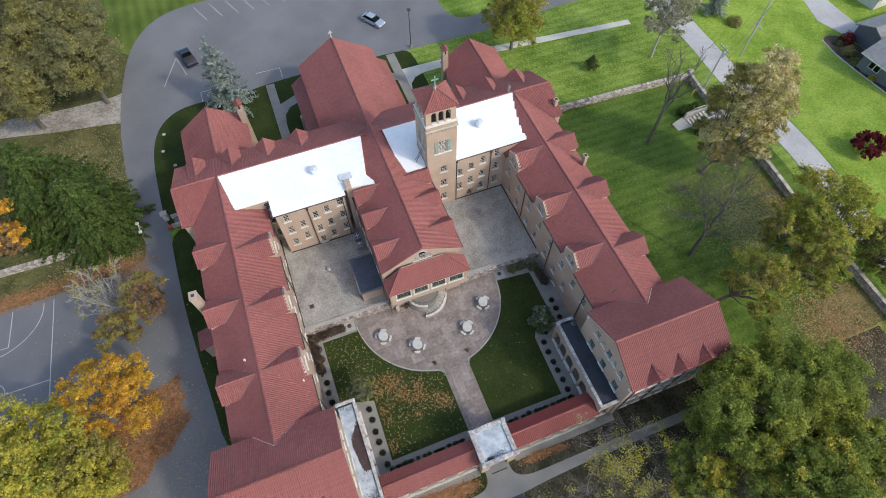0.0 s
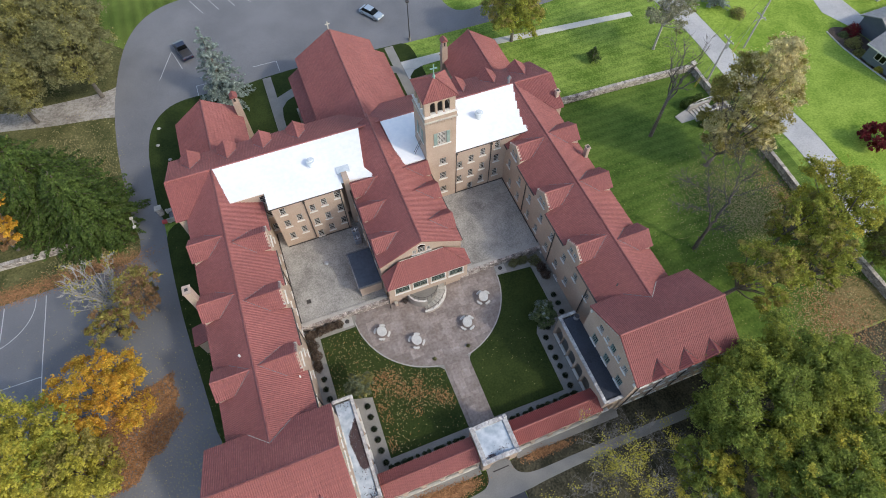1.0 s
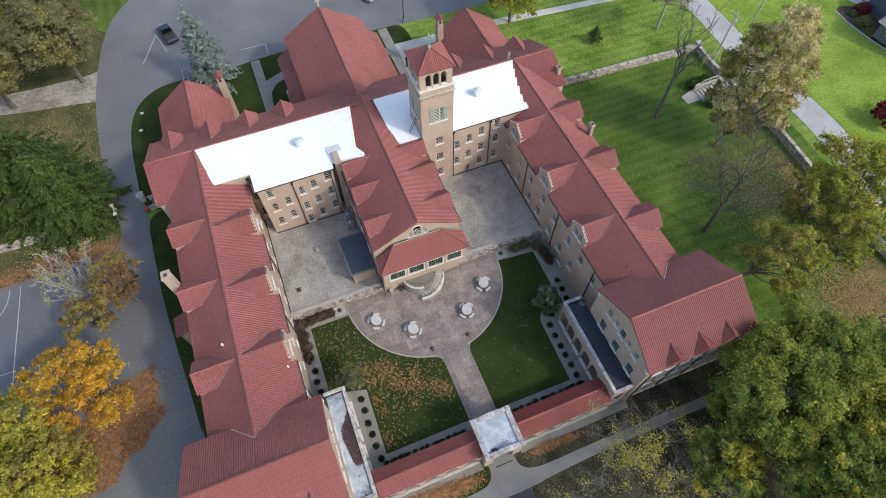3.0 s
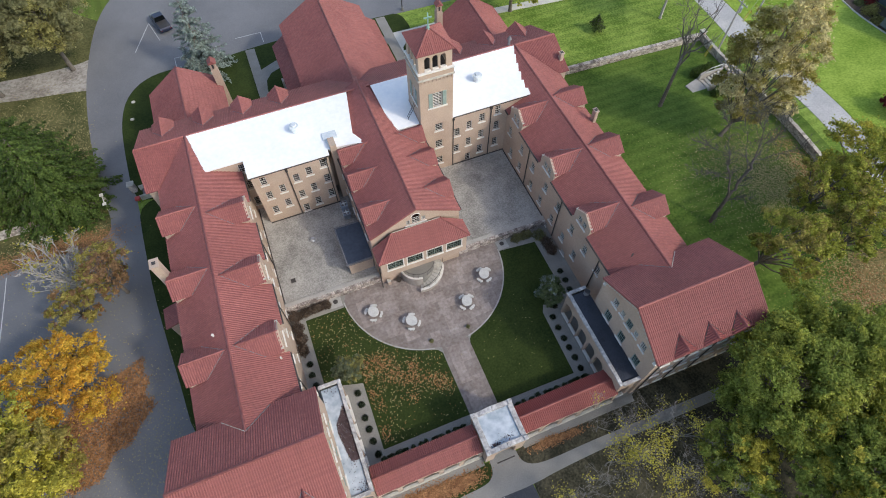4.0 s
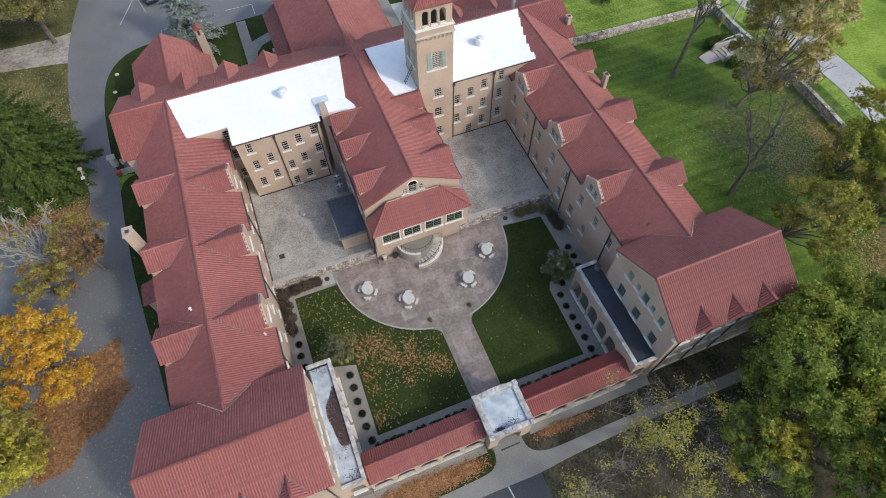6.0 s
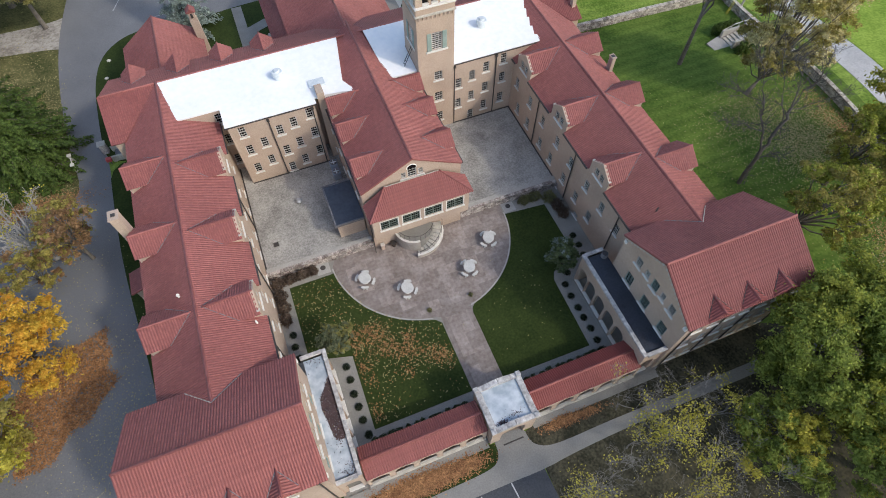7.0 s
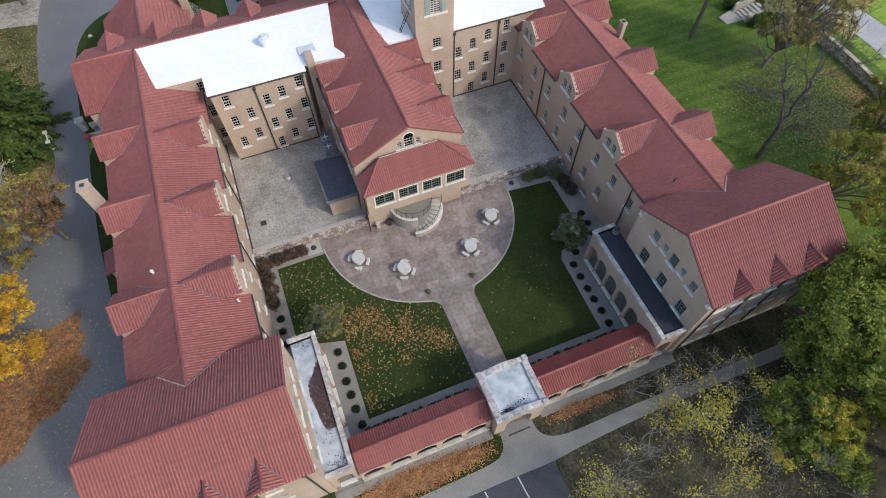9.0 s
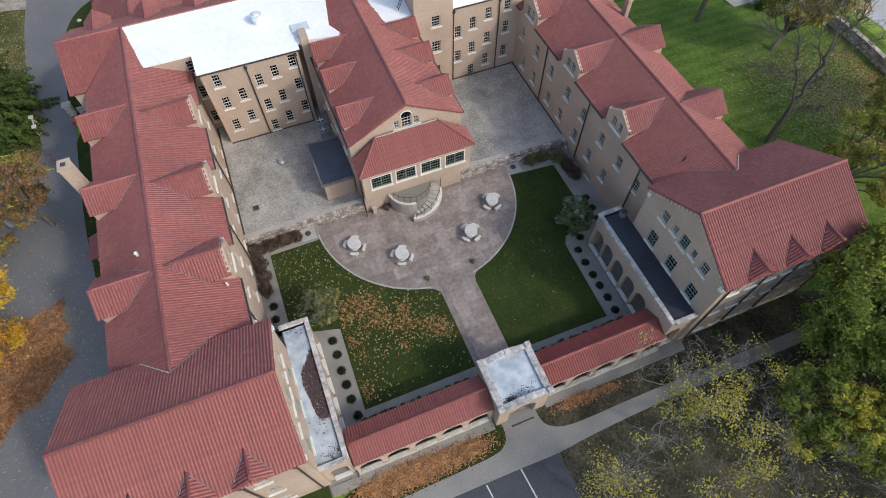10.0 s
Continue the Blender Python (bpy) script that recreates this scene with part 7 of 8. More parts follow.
def lawn_leaves(label, count, seed, size, mat, band, spread):
    """Leaves on the lawn: thick in ragged drifts along a band that crosses it and down its outer edge, thin elsewhere."""
    rng = np.random.default_rng(seed)
    drifts = [(-9.7 + 7.4 * f + rng.normal() * 0.45, 22.0 - 4.6 * f + rng.normal() * 0.45, rng.uniform(0.35, 0.8)) for f in np.linspace(0, 1, 15)]
    drifts += [(-9.8 + rng.normal() * 0.3, y, rng.uniform(0.3, 0.55)) for y in (20.5, 19.0, 17.6, 15.2, 14.4)] + [(-6.1, 17.2, 0.5), (-5.0, 20.3, 0.6), (-7.4, 21.8, 0.7)]
    p = []
    while len(p) < count:
        x, y = rng.uniform(-13.9, -1.7), rng.uniform(13.6, 29)
        if math.hypot(x, y - 30) < 9.3 or (x < -10.2 and y < 21.3):
            continue
        patch = min(1.0, sum(math.exp(-((x - u) ** 2 + (y - v) ** 2) / r / r) for u, v, r in drifts))
        if rng.uniform() < band * patch * (0.55 + 0.45 * math.sin(9 * x) * math.sin(7 * y)) + spread * (0.35 if y < 16.5 and x > -8 else 1.0):
            p.append((x, y, 0.06 + rng.uniform(0, 0.04)))
    c = np.array(p)
    me = leaf_mesh("fallen_leaves", c, np.tile((0, 0, 1.0), (len(c), 1)), size * rng.uniform(0.6, 1.4, len(c)), mat, rng, 0.3)
    tagged(new("fallen_leaves", me), label, "leaves", kind="stuff")


LAWN_LEAF = material("lawn_leaf", (0.20, 0.080, 0.030), (0.42, 0.215, 0.085), 0.9, 2, 10, 0.0, vary=0.5, island=True)
PALE_LEAF = material("pale_lawn_leaf", (0.28, 0.225, 0.09), (0.52, 0.45, 0.235), 0.9, 2, 10, 0.0, vary=0.3, island=True)
lawn_leaves("rusty leaves lying in drifts on the lawn", 1100, 7, 0.080, LAWN_LEAF, 0.75, 0.016)
lawn_leaves("dark brown leaves among the drifts on the lawn", 900, 9, 0.07, FALLEN, 0.8, 0.012)
lawn_leaves("pale yellow leaves scattered over the lawn", 850, 8, 0.078, PALE_LEAF, 0.12, 0.05)
fallen("fallen_leaves", "pale leaves scattered on the wing lawn", [(46.5, 25.5, 4.5, 5, 0.55), (42.5, 31, 5.5, 5, 0.37), (36, 26, 5, 10, 0.08)], 8000, 30, None, 0.075, PALE_LEAF)
fallen("fallen_leaves", "few pale leaves on the clean lawn", [(6, 20, 5, 5, 1.0)], 60, 31, 0.04, 0.06, PALE_LEAF)
def heap(label, cx, cy, rx, ry, turn, count, seed, size):
    """Leaves that lie thick over an oval with a ragged edge."""
    rng = np.random.default_rng(seed)
    a, r = rng.uniform(0, 2 * math.pi, count), rng.uniform(0, 1, count) ** 0.5
    r = r * (1 + 0.10 * np.sin(5 * a + 1) + 0.06 * np.sin(11 * a)) + np.abs(rng.normal(size=count)) * 0.05
    c, s = math.cos(radians(turn)), math.sin(radians(turn))
    px, py = r * np.cos(a) * rx, r * np.sin(a) * ry
    p = np.column_stack([cx + c * px - s * py, cy + s * px + c * py, rng.uniform(0.06, 0.12, count)])
    me = leaf_mesh("fallen_leaves", p, np.tile((0, 0, 1.0), (count, 1)), size * rng.uniform(0.6, 1.3, count), FALLEN, rng, 0.35)
    tagged(new("fallen_leaves", me), label, "leaves", kind="stuff")


heap("brown leaves heaped under the orange maple", -35.4, 25.8, 6.0, 3.5, 46, 15000, 21, 0.105)
fallen("fallen_leaves", "rusty leaves heaped along the arcade bed", [(-8.6, 8.0, 3.0, 0.75, 0.6), (-5.2, 8.0, 2.2, 0.6, 0.25), (-11.0, 7.9, 1.8, 0.7, 0.15)], 11000, 22, 0.09, 0.085)
fallen("fallen_leaves", "rusty leaves in the bed beside the gate", [(4.6, 8.3, 1.6, 0.4, 0.7), (6.6, 8.2, 1.6, 0.35, 0.3)], 1800, 23, 0.09, 0.075)
fallen("fallen_leaves", "brown leaves along the sports court edge", [(-40, 50.6, 6, 1.3, 0.4), (-50, 50.2, 6, 1.3, 0.35), (-35.5, 47.5, 2.5, 3.2, 0.25)], 13000, 24, None, 0.10)
fallen("fallen_leaves", "dry leaves on the rough grass", [(-40, 52.5, 5, 1.5, 0.3), (-42, 72, 6, 7, 0.5), (-37, 65, 2, 6, 0.2)], 5000, 28, None, 0.09, PALE_LEAF)
fallen("fallen_leaves", "scattered leaves on the drive", [(-31, 22, 5, 12, 0.7), (-38, 38, 9, 9, 0.3)], 4200, 25, None, 0.07, PALE_LEAF)
fallen("fallen_leaves", "dry brown leaves on the verge by the trees", [(45, 8.5, 5, 5, 0.7), (50.5, 24, 2, 8, 0.3)], 7000, 26, None, 0.10)
fallen("fallen_leaves", "pale dry leaves on the verge by the trees", [(45, 9.5, 6, 6, 0.45), (50, 25, 2.5, 8, 0.2), (43.5, 25.0, 4, 5, 0.35)], 8000, 32, None, 0.09, PALE_LEAF)
WET_LEAF = material("wet_leaf", (0.045, 0.028, 0.031), (0.120, 0.076, 0.076), 0.85, 3, 12, 0.1, vary=0.4, island=True)


def drift(label, count, seed, mat, size, edge=0.0):
    """Wet leaves that have drifted against the inner side of the coping, in a half oval."""
    rng = np.random.default_rng(seed)
    a, r = rng.uniform(-math.pi / 2, math.pi / 2, count), rng.uniform(edge, 1, count) ** 0.5
    r = r * (1 + 0.08 * np.sin(5 * a)) + np.abs(rng.normal(size=count)) * 0.05
    p = np.column_stack([-12.42 - np.abs(1.08 * r * np.cos(a)), 15.0 + 2.35 * r * np.sin(a), 4.335 + rng.uniform(0.004, 0.03, count)])
    p[:, 0] = np.maximum(p[:, 0], -13.9)
    me = leaf_mesh("fallen_leaves", p, np.tile((0, 0, 1.0), (count, 1)), size * rng.uniform(0.6, 1.3, count), mat, rng, 0.2)
    tagged(new("fallen_leaves", me), label, "leaves", kind="stuff")


drift("dark wet leaves heaped against the loggia coping", 5200, 33, WET_LEAF, 0.055)
drift("few yellow leaves on the wet leaf heap", 40, 34, PALE_LEAF, 0.06)
fallen("fallen_leaves", "dark leaves scattered on the stained loggia roof", [(-12.8, 10.4, 0.7, 0.6, 0.6), (-13.1, 12.4, 0.7, 1.2, 0.2), (-13.2, 19.2, 0.6, 0.5, 0.2)], 130, 27, 4.32, 0.06, WET_LEAF)
fallen("fallen_leaves", "dead leaves gathered on the gatehouse roof", [(-0.9, 9.35, 0.5, 0.15, 0.7), (0.2, 9.6, 0.9, 0.5, 0.3)], 160, 29, 3.72, 0.06, WET_LEAF)
sheet("ground_litter", [(45, 7.1), (44.6, 10.0), (45.4, 12.6), (46, 14.6), (51.5, 13), (52.5, 7.1)], 0.05, LITTER, "bare ground strewn with dead leaves", "ground", curved=True)
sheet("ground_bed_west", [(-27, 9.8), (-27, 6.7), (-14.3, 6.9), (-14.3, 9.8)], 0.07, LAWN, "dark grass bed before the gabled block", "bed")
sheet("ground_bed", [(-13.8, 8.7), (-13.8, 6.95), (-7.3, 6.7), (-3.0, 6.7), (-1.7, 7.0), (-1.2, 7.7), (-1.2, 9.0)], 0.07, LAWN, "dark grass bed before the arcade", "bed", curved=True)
sheet("ground_bed_east", [(0.9, 9.0), (0.9, 7.6), (1.4, 6.8), (3.2, 6.6), (7.9, 6.6), (12.4, 6.5), (24, 6.4), (27, 6.95), (27, 9.6), (14.3, 9.6), (14.3, 8.7)], 0.07, MOULD, "dark planting bed along the front", "bed", curved=True)
sheet("ground_grove", [(1.5, 8.2), (27, 9), (29, 7), (50, 6.9), (50, -30), (1.5, -30)], 0.055, MOULD, "bare leaf mould under the trees", "grass")


# ---- vehicles ----
def car(x, y, z, turn, label, paint, length=4.6, width=1.8, pickup=False):
    ob = thing("car", (0, 0, 0), label, "car", "parked cars")
    h = 0.92 if not pickup else 1.05
    L, W = length / 2, width / 2
    prof = [(-L, 0.35), (-L, h - 0.2), (-L + 0.15, h), (L - 0.9, h), (L - 0.1, h - 0.2), (L, 0.5), (L - 0.1, 0.3)]
    bm = bmesh.new()
    def extrude(pr, w0, w1):
        a = [bm.verts.new((px, -w0 if pz < 0.8 else -w1, pz)) for px, pz in pr]
        b = [bm.verts.new((px, w0 if pz < 0.8 else w1, pz)) for px, pz in pr]
        bm.faces.new(a)
        bm.faces.new(b[::-1])
        for q in range(len(pr)):
            bm.faces.new((a[q], b[q], b[(q + 1) % len(pr)], a[(q + 1) % len(pr)]))
    extrude(prof, W, W - 0.06)
    bmesh.ops.recalc_face_normals(bm, faces=bm.faces[:])
    bmesh.ops.bevel(bm, geom=bm.edges[:], offset=0.05, segments=2, affect="EDGES")
    body = part("body", bm, paint, ob)
    bm = bmesh.new()
    if pickup:
        cab = [(-0.5, h - 0.03), (-0.35, 1.72), (0.75, 1.72), (1.35, h - 0.03)]
    else:
        cab = [(-L + 0.35, h - 0.03), (-L + 1.15, 1.42), (0.35, 1.42), (1.15, h - 0.03)]
    a = [bm.verts.new((px, -W + (0.1 if pz < 1.2 else 0.28), pz)) for px, pz in cab]
    b = [bm.verts.new((px, W - (0.1 if pz < 1.2 else 0.28), pz)) for px, pz in cab]
    for f in (a, b[::-1], *[(a[q], b[q], b[(q + 1) % 4], a[(q + 1) % 4]) for q in range(4)]):
        bm.faces.new(f)
    bmesh.ops.recalc_face_normals(bm, faces=bm.faces[:])
    part("cabin_glass", bm, GLASS, ob, "dark glazed cabin")
    x0, x1 = cab[1][0] - 0.03, cab[2][0] + 0.03
    part("roof", box(x0, x1, -W + 0.25, W - 0.25, cab[1][1] - 0.02, cab[1][1] + 0.04, 0.03), paint, ob)
    if pickup:
        part("cargo_bed", box(-L + 0.12, -0.6, -W + 0.18, W - 0.18, h + 0.001, h + 0.02), DARK_METAL, ob)
    for wx in (-L + 0.85, L - 0.9):
        for s in (-1, 1):
            bm = bmesh.new()
            bmesh.ops.create_cone(bm, cap_ends=True, segments=18, radius1=0.33, radius2=0.33, depth=0.22, matrix=Matrix.Translation((wx, s * (W - 0.1), 0.33)) @ Matrix.Rotation(radians(90), 4, "X"))
            wheel = part("wheel", bm, DARK_METAL, ob)
            bm = bmesh.new()
            bmesh.ops.create_cone(bm, cap_ends=True, segments=14, radius1=0.2, radius2=0.18, depth=0.05, matrix=Matrix.Translation((wx, s * (W + 0.015), 0.33)) @ Matrix.Rotation(radians(90), 4, "X"))
            part("rim", bm, METAL, wheel)
    for s in (-1, 1):
        part("headlight", box(L - 0.12, L + 0.01, s * (W - 0.5), s * (W - 0.12), 0.55, 0.7, 0.02), WHITE, ob)
        part("tail_light", box(-L - 0.01, -L + 0.06, s * (W - 0.4), s * (W - 0.1), 0.62, 0.76, 0.02), LEAF_RED, ob)
    ob.matrix_basis = pose(x, y, z, 0, 0, turn)
    return ob


def paint(name, c):
    m = material(name, tuple(v * 0.9 for v in c), c, 0.3, 1, 10, 0.0, metal=0.3)
    m.node_tree.nodes["Principled BSDF"].inputs["Coat Weight"].default_value = 0.6
    return m


car(-22.8, 89.3, -2.15, 105, "dark blue pickup truck parked on asphalt", paint("dark_blue_paint", (0.02, 0.028, 0.06)), 5.2, 1.9, True)
car(10.1, 87.0, -2.15, -58, "silver-blue saloon car parked on asphalt", paint("silver_paint", (0.42, 0.50, 0.58)), 4.6, 1.75)


# ---- poles, neighbouring houses, grotto ----
def utility_pole(x, y, height, label, lean=0.0, wire=True):
    z = ground_z(x, y)
    ob = thing("utility_pole", (x, y, z), label, "utility pole", "poles along the street")
    bm = bmesh.new()
    add_tube(bm, [(x, y, z - 0.3), (x, y, z + height)], [0.16, 0.11], 10)
    part("pole", bm, PALE_BARK, ob, smooth=True)
    part("crossarm", box(x - 0.06, x + 0.06, y - 1.15, y + 1.15, z + height - 0.7, z + height - 0.56, 0.01), PALE_BARK, ob)
    for q in (-1.0, -0.5, 0.5, 1.0):
        part("insulator", cylinder(x, y + q, z + height - 0.56, z + height - 0.38, 0.05, n=8), WHITE, ob)
    part("transformer", cylinder(x + 0.32, y, z + height - 2.2, z + height - 1.3, 0.24, n=14), METAL, ob)
    if height > 10:
        part("crossarm", box(x - 1.1, x + 1.1, y - 0.06, y + 0.06, z + 5.6, z + 5.74, 0.01), PALE_BARK, ob)
        part("crossarm", box(x - 0.06, x + 0.06, y - 1.1, y + 1.1, z + 6.2, z + 6.34, 0.01), PALE_BARK, ob)
    guard = bmesh.new()
    add_tube(guard, [(x - 2.6, y - 0.3, z), (x, y, z + height * 0.75)], [0.03, 0.02], 5)
    part("guy_wire", guard, METAL, ob)
    for q in (0.12, -0.12):
        bm = bmesh.new()
        add_tube(bm, [(x - 2.6, y - 0.3 + q, z), (x - 2.1, y - 0.25 + q, z + 1.9)], [0.045, 0.045], 6)
        part("guy_guard", bm, YELLOW_PLASTIC, ob, "yellow plastic wire guard")


YELLOW_PLASTIC = material("yellow_plastic", (0.6, 0.5, 0.02), (0.7, 0.6, 0.04), 0.5, 2, 10, 0.0)
utility_pole(55.9, 50.5, 8.8, "grey wooden utility pole with crossarm by the wall")
utility_pole(66.7, 55.2, 13.0, "tall wooden utility pole with crossarm across the street")
ob = thing("utility_pole", (57.5, 47.8, ground_z(57.5, 47.8)), "short dark wooden stub pole beside the street", "utility pole", "poles along the street")
bm = bmesh.new()
add_tube(bm, [(57.5, 47.8, ground_z(57.5, 47.8) - 0.3), (57.7, 47.9, ground_z(57.5, 47.8) + 6.6)], [0.17, 0.12], 10)
part("pole", bm, BARK, ob, smooth=True)
part("pole_cap", cylinder(57.7, 47.9, ground_z(57.5, 47.8) + 6.58, ground_z(57.5, 47.8) + 6.68, 0.14, 0.05, 10), METAL, ob)


def cable(p, q, sag):
    bm = bmesh.new()
    a, b = Vector(p), Vector(q)
    pts = [a.lerp(b, k / 12) - Vector((0, 0, sag * 4 * (k / 12) * (1 - k / 12))) for k in range(13)]
    add_tube(bm, [tuple(v) for v in pts], [0.02] * 13, 4)
    tagged(part("power_cable", bm, DARK_METAL), "thin dark overhead power cable", "cable", "overhead cables")


for q in (-1.0, 0.5):
    cable((55.9, 50.5 + q, 6.3), (66.7, 55.2 + q, 10.2), 0.4)
ob = thing("street_lamp", (14.3, 78.2, -2.2), "dark parking lot lamp post", "street lamp")
part("post", cylinder(14.3, 78.2, -2.3, 5.2, 0.09, 0.06, 10), DARK_METAL, ob)
part("base", cylinder(14.3, 78.2, -2.2, -1.6, 0.25, n=14), CONCRETE, ob)
part("lamp_head", box(14.0, 14.6, 77.9, 78.5, 5.2, 5.4, 0.04), DARK_METAL, ob)


def house(x, y, turn, w, d, wall_h, label, roof_mat, wall_mat, chimney_at=None):
    z = ground_z(x, y)
    ob = thing("house", (x, y, z), label, "house", "neighbouring houses")
    m = pose(x, y, z, 0, 0, turn)
    ridge = wall_h + d * 0.22
    def put(name, bm, mat, parent=ob, label=""):
        bm.transform(m)
        return part(name, bm, mat, parent, label)
    put("wall", box(-w / 2, w / 2, -d / 2, d / 2, -0.3, wall_h), wall_mat)
    for s in (-1, 1):
        put("gable", raw([(s * w / 2, -d / 2, wall_h), (s * w / 2, d / 2, wall_h), (s * w / 2, 0, ridge), (s * (w / 2 - 0.2), -d / 2, wall_h), (s * (w / 2 - 0.2), d / 2, wall_h), (s * (w / 2 - 0.2), 0, ridge)],
                         [(0, 1, 2), (5, 4, 3), (0, 2, 5, 3), (2, 1, 4, 5), (1, 0, 3, 4)]), wall_mat)
        e = d / 2 + 0.5
        ze = wall_h - 0.5 * 0.44
        vs = [(-w / 2 - 0.4, 0, ridge + 0.05), (w / 2 + 0.4, 0, ridge + 0.05), (w / 2 + 0.4, s * e, ze), (-w / 2 - 0.4, s * e, ze)]
        vs += [(a, b, c - 0.18) for a, b, c in vs]
        bm = raw(vs, [(0, 1, 2, 3), (7, 6, 5, 4), (0, 4, 5, 1), (1, 5, 6, 2), (2, 6, 7, 3), (3, 7, 4, 0)])
        bmesh.ops.recalc_face_normals(bm, faces=bm.faces[:])
        put("roof", bm, roof_mat)
        put("fascia", box(-w / 2 - 0.42, w / 2 + 0.42, s * e - 0.05, s * e + 0.03, ze - 0.26, ze - 0.02), WHITE)
    for s in (-1, 1):
        for q in range(3):
            u = -w / 2 + w * (q + 0.5) / 3
            fr = put("window", box(u - 0.95, u + 0.95, s * d / 2 - 0.03, s * d / 2 + 0.05, 0.8, 2.1), WHITE)
            for v in (-0.47, 0.47):
                put("pane", box(u + v - 0.4, u + v + 0.4, s * d / 2 - 0.02, s * d / 2 + 0.065, 0.88, 2.02), GLASS, fr)
    if chimney_at is not None:
        put("chimney", box(chimney_at - 0.4, chimney_at + 0.4, -0.3, 0.6, ridge - 0.6, ridge + 0.9, 0.02), WHITE)


SHINGLE = material("grey_shingle", (0.20, 0.20, 0.205), (0.32, 0.32, 0.325), 0.9, 1.5, 12, 0.4)
SIDING = material("blue_grey_siding", (0.10, 0.12, 0.15), (0.15, 0.17, 0.20), 0.8, 1, 12, 0.2, stretch=(1, 1, 8))
SIDING_PALE = material("pale_siding", (0.55, 0.54, 0.51), (0.68, 0.67, 0.64), 0.8, 1, 12, 0.2)
house(86.6, 38.0, 96, 15, 8.5, 2.7, "blue-grey single-storey house with grey shingle roof", SHINGLE, SIDING, 3.0)
house(94.6, 49.4, 2, 14, 5.6, 2.9, "grey side range of a single-storey house", SHINGLE, SIDING, -3.0)
house(102.0, 61.2, 6, 11, 8, 2.7, "pale single-storey house with grey shingle roof", SHINGLE, SIDING_PALE)
sheet("ground_planting_bed", [(82.7, 53.4), (82.0, 49.0), (81.3, 41.1), (80.9, 36.0), (80.8, 31.0), (83.2, 31.0), (83.4, 46.0), (87.4, 46.9), (87.4, 52.4), (84.6, 54.2)], 0.06, SOIL, "dark mulched planting bed before the house", "flower bed", curved=True)
GREY_EDGE = material("bed_edging", (0.42, 0.41, 0.39), (0.58, 0.57, 0.54), 0.9, 1.5, 12, 0.4)
edging = thing("bed_edging", (81.3, 41.1, -2.15), "pale concrete blocks edging the planting bed", "edging", kind="structure")
BED_RUN = [(82.7, 53.4), (82.0, 49.0), (81.3, 41.1), (80.9, 36.0), (80.8, 31.0)]
for (ax, ay), (bx, by) in zip(BED_RUN, BED_RUN[1:]):
    count = max(1, round(math.hypot(bx - ax, by - ay) / 0.6))
    for k in range(count):
        f = (k + 0.5) / count
        bm = box(-0.28, 0.28, -0.1, 0.1, -0.1, 0.17, 0.02)
        x, y = ax + (bx - ax) * f, ay + (by - ay) * f
        bm.transform(pose(x, y, ground_z(x, y), 0, 0, math.degrees(math.atan2(by - ay, bx - ax))))
        part("edging_block", bm, GREY_EDGE, edging)
for k, (x, y, rx, h, leaf) in enumerate(((84.4, 51.4, 0.8, 0.8, LEAF_SHRUB), (82.4, 38.6, 0.6, 0.7, LEAF_SHRUB), (82.3, 36.6, 0.7, 0.8, LEAF_OLIVE), (82.2, 33.6, 0.6, 0.6, LEAF_SHRUB))):
    shrub(x, y, "low garden shrub in the mulched bed", leaf, rx, rx, h, 90 + k, 700, 0.12)
sheet("road_driveway", [(84.0, 75), (87.3, 63.8), (85.6, 57.9), (87.6, 52.6), (91.6, 52.6), (91.4, 62.3), (89.0, 75)], 0.05, STREET, "pale concrete driveway of the house", "driveway")


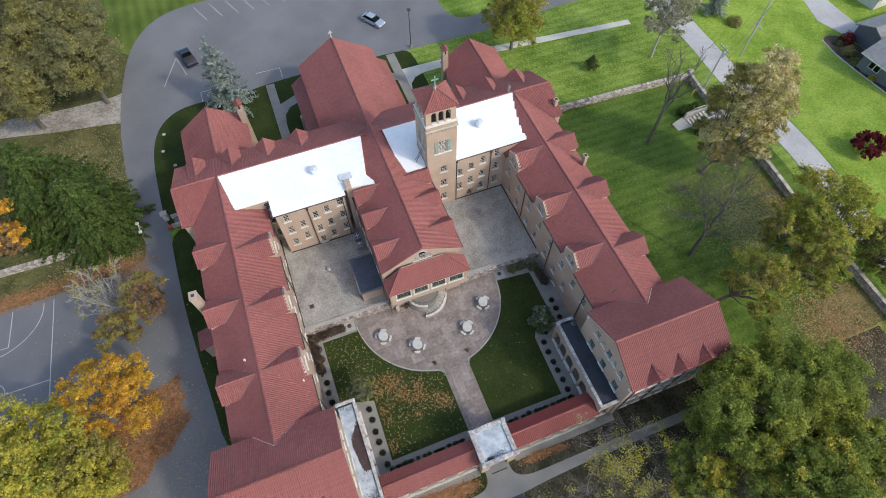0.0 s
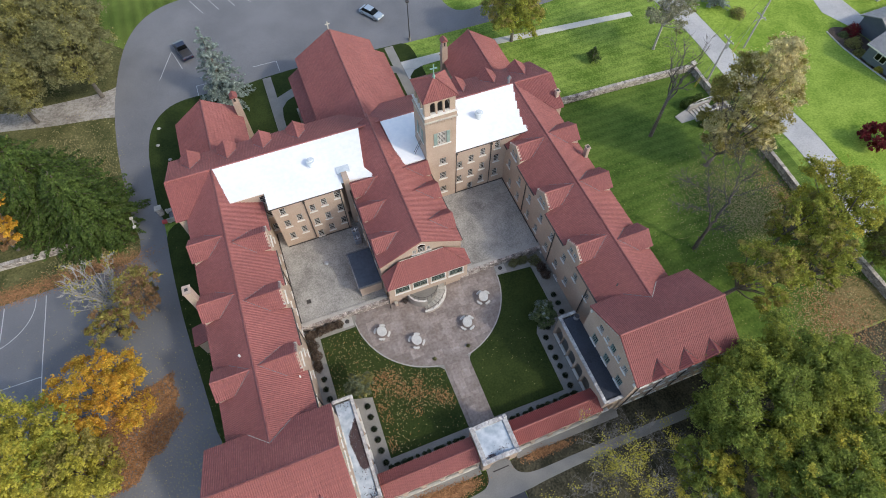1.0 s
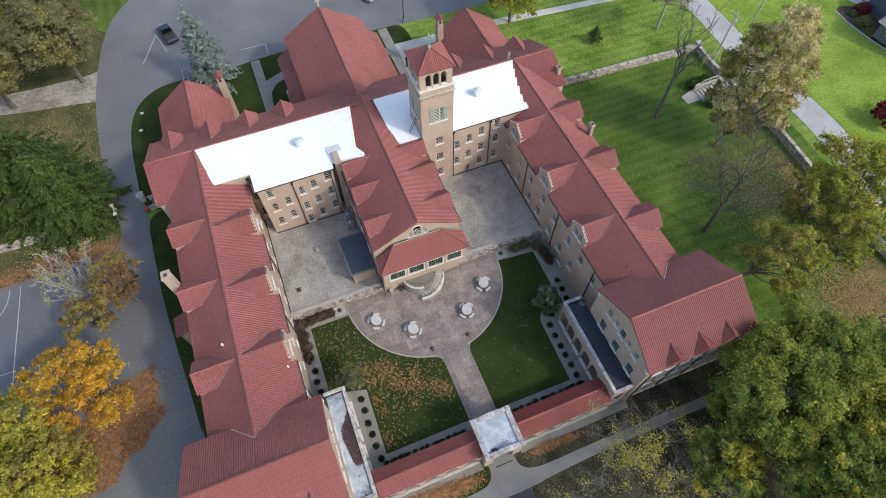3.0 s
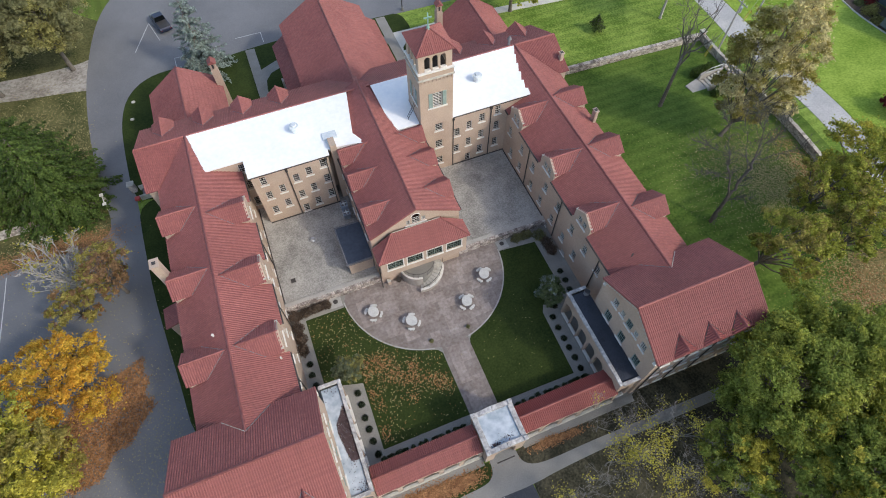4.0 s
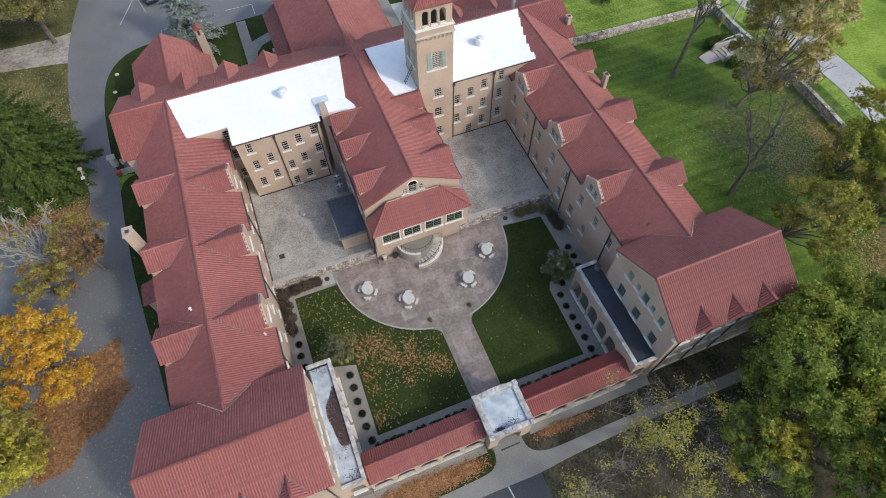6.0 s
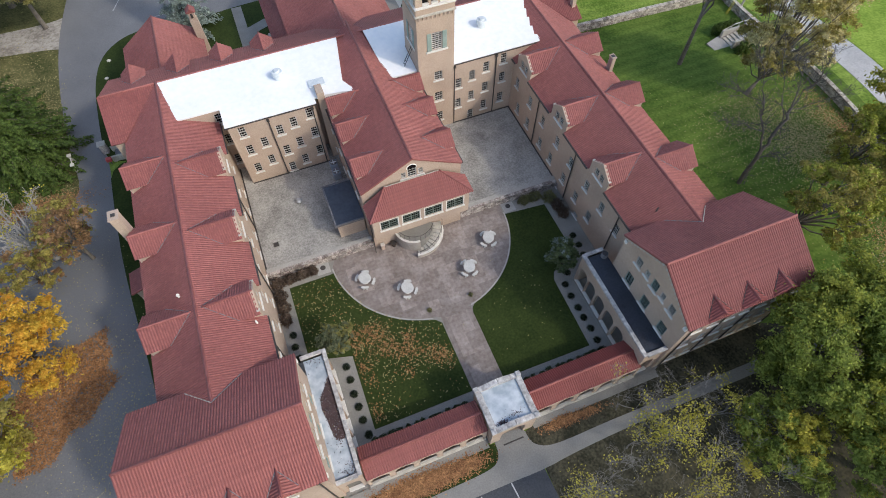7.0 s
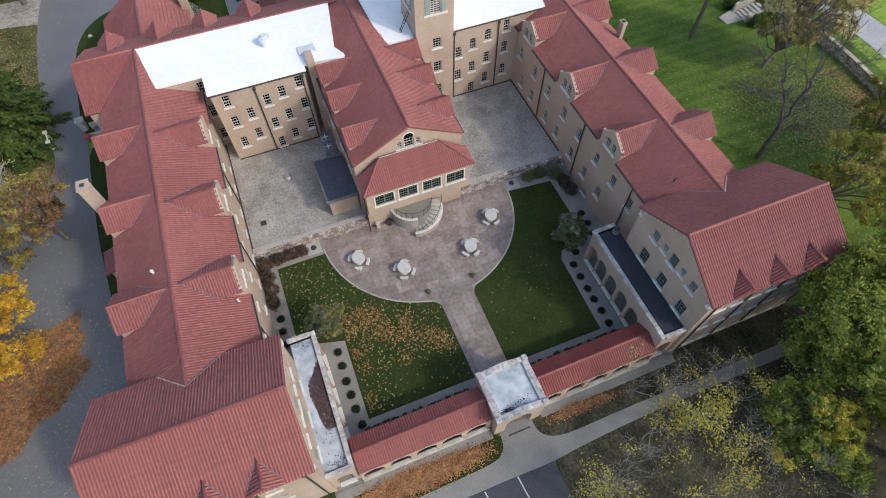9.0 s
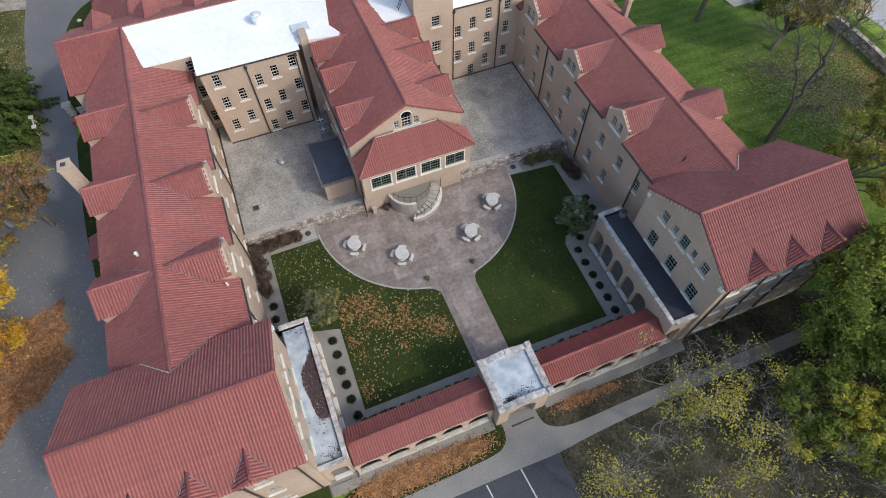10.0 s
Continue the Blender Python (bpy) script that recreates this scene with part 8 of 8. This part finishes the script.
def grotto():
    x, y = 50.2, 44.3
    z = ground_z(x, y)
    ob = thing("garden_grotto", (x, y, z), "small pale stone grotto with railed steps among evergreens", "grotto")
    rnd = random.Random(3)
    part("forecourt", prism([(46.2, 45.3), (46.5, 42.0), (49.0, 42.9), (48.6, 46.0)][::-1], z - 0.5, z + 0.10), EDGING, ob)
    for k in range(6):
        part("step", box(48.7 + k * 0.5, 49.2 + k * 0.5, 43.4, 45.4, z - 0.3, z + 0.22 + 0.15 * k, 0.02), STONE, ob)
    for py in (43.1, 45.5):
        part("cheek_wall", box(48.5, 52.4, py, py + 0.3, z - 0.3, z + 1.15, 0.03), EDGING, ob)
        bm = bmesh.new()
        pts = [(48.6, py + 0.15, z + 1.3), (50.2, py + 0.15, z + 1.75), (52.2, py + 0.15, z + 1.85)]
        add_tube(bm, pts, [0.05] * 3, 6)
        for px, pz in ((48.6, 1.3), (49.7, 1.6), (50.9, 1.8), (52.2, 1.85)):
            add_tube(bm, [(px, py + 0.15, z + 1.1), (px, py + 0.15, z + pz)], [0.04, 0.04], 6)
        part("rail", bm, SILL, ob, "white painted handrail")
    for k in range(40):
        px, py, pz = rnd.uniform(51.7, 53.4), rnd.uniform(42.8, 46.0), z + rnd.uniform(0.0, 1.5)
        bm = bmesh.new()
        bmesh.ops.create_icosphere(bm, subdivisions=1, radius=rnd.uniform(0.22, 0.42), matrix=pose(px, py, pz, rnd.uniform(0, 90), rnd.uniform(0, 90), 0))
        for v in bm.verts:
            v.co += Vector((rnd.uniform(-0.06, 0.06), rnd.uniform(-0.06, 0.06), rnd.uniform(-0.06, 0.06)))
        part("rock", bm, FIELD_STONE, ob)


grotto()
for x, y in ((-29.3, 69.5), (-28.8, 73.0), (-27.9, 66.0)):
    z = ground_z(x, y)
    bm = bmesh.new()
    bmesh.ops.create_icosphere(bm, subdivisions=2, radius=0.3, matrix=Matrix.Translation((x, y, z + 0.1)) @ Matrix.Diagonal((1, 0.8, 0.6, 1)))
    tagged(part("boulder", bm, STONE, smooth=True), "pale boulder on the drive verge", "boulder", "boulders on the verge")
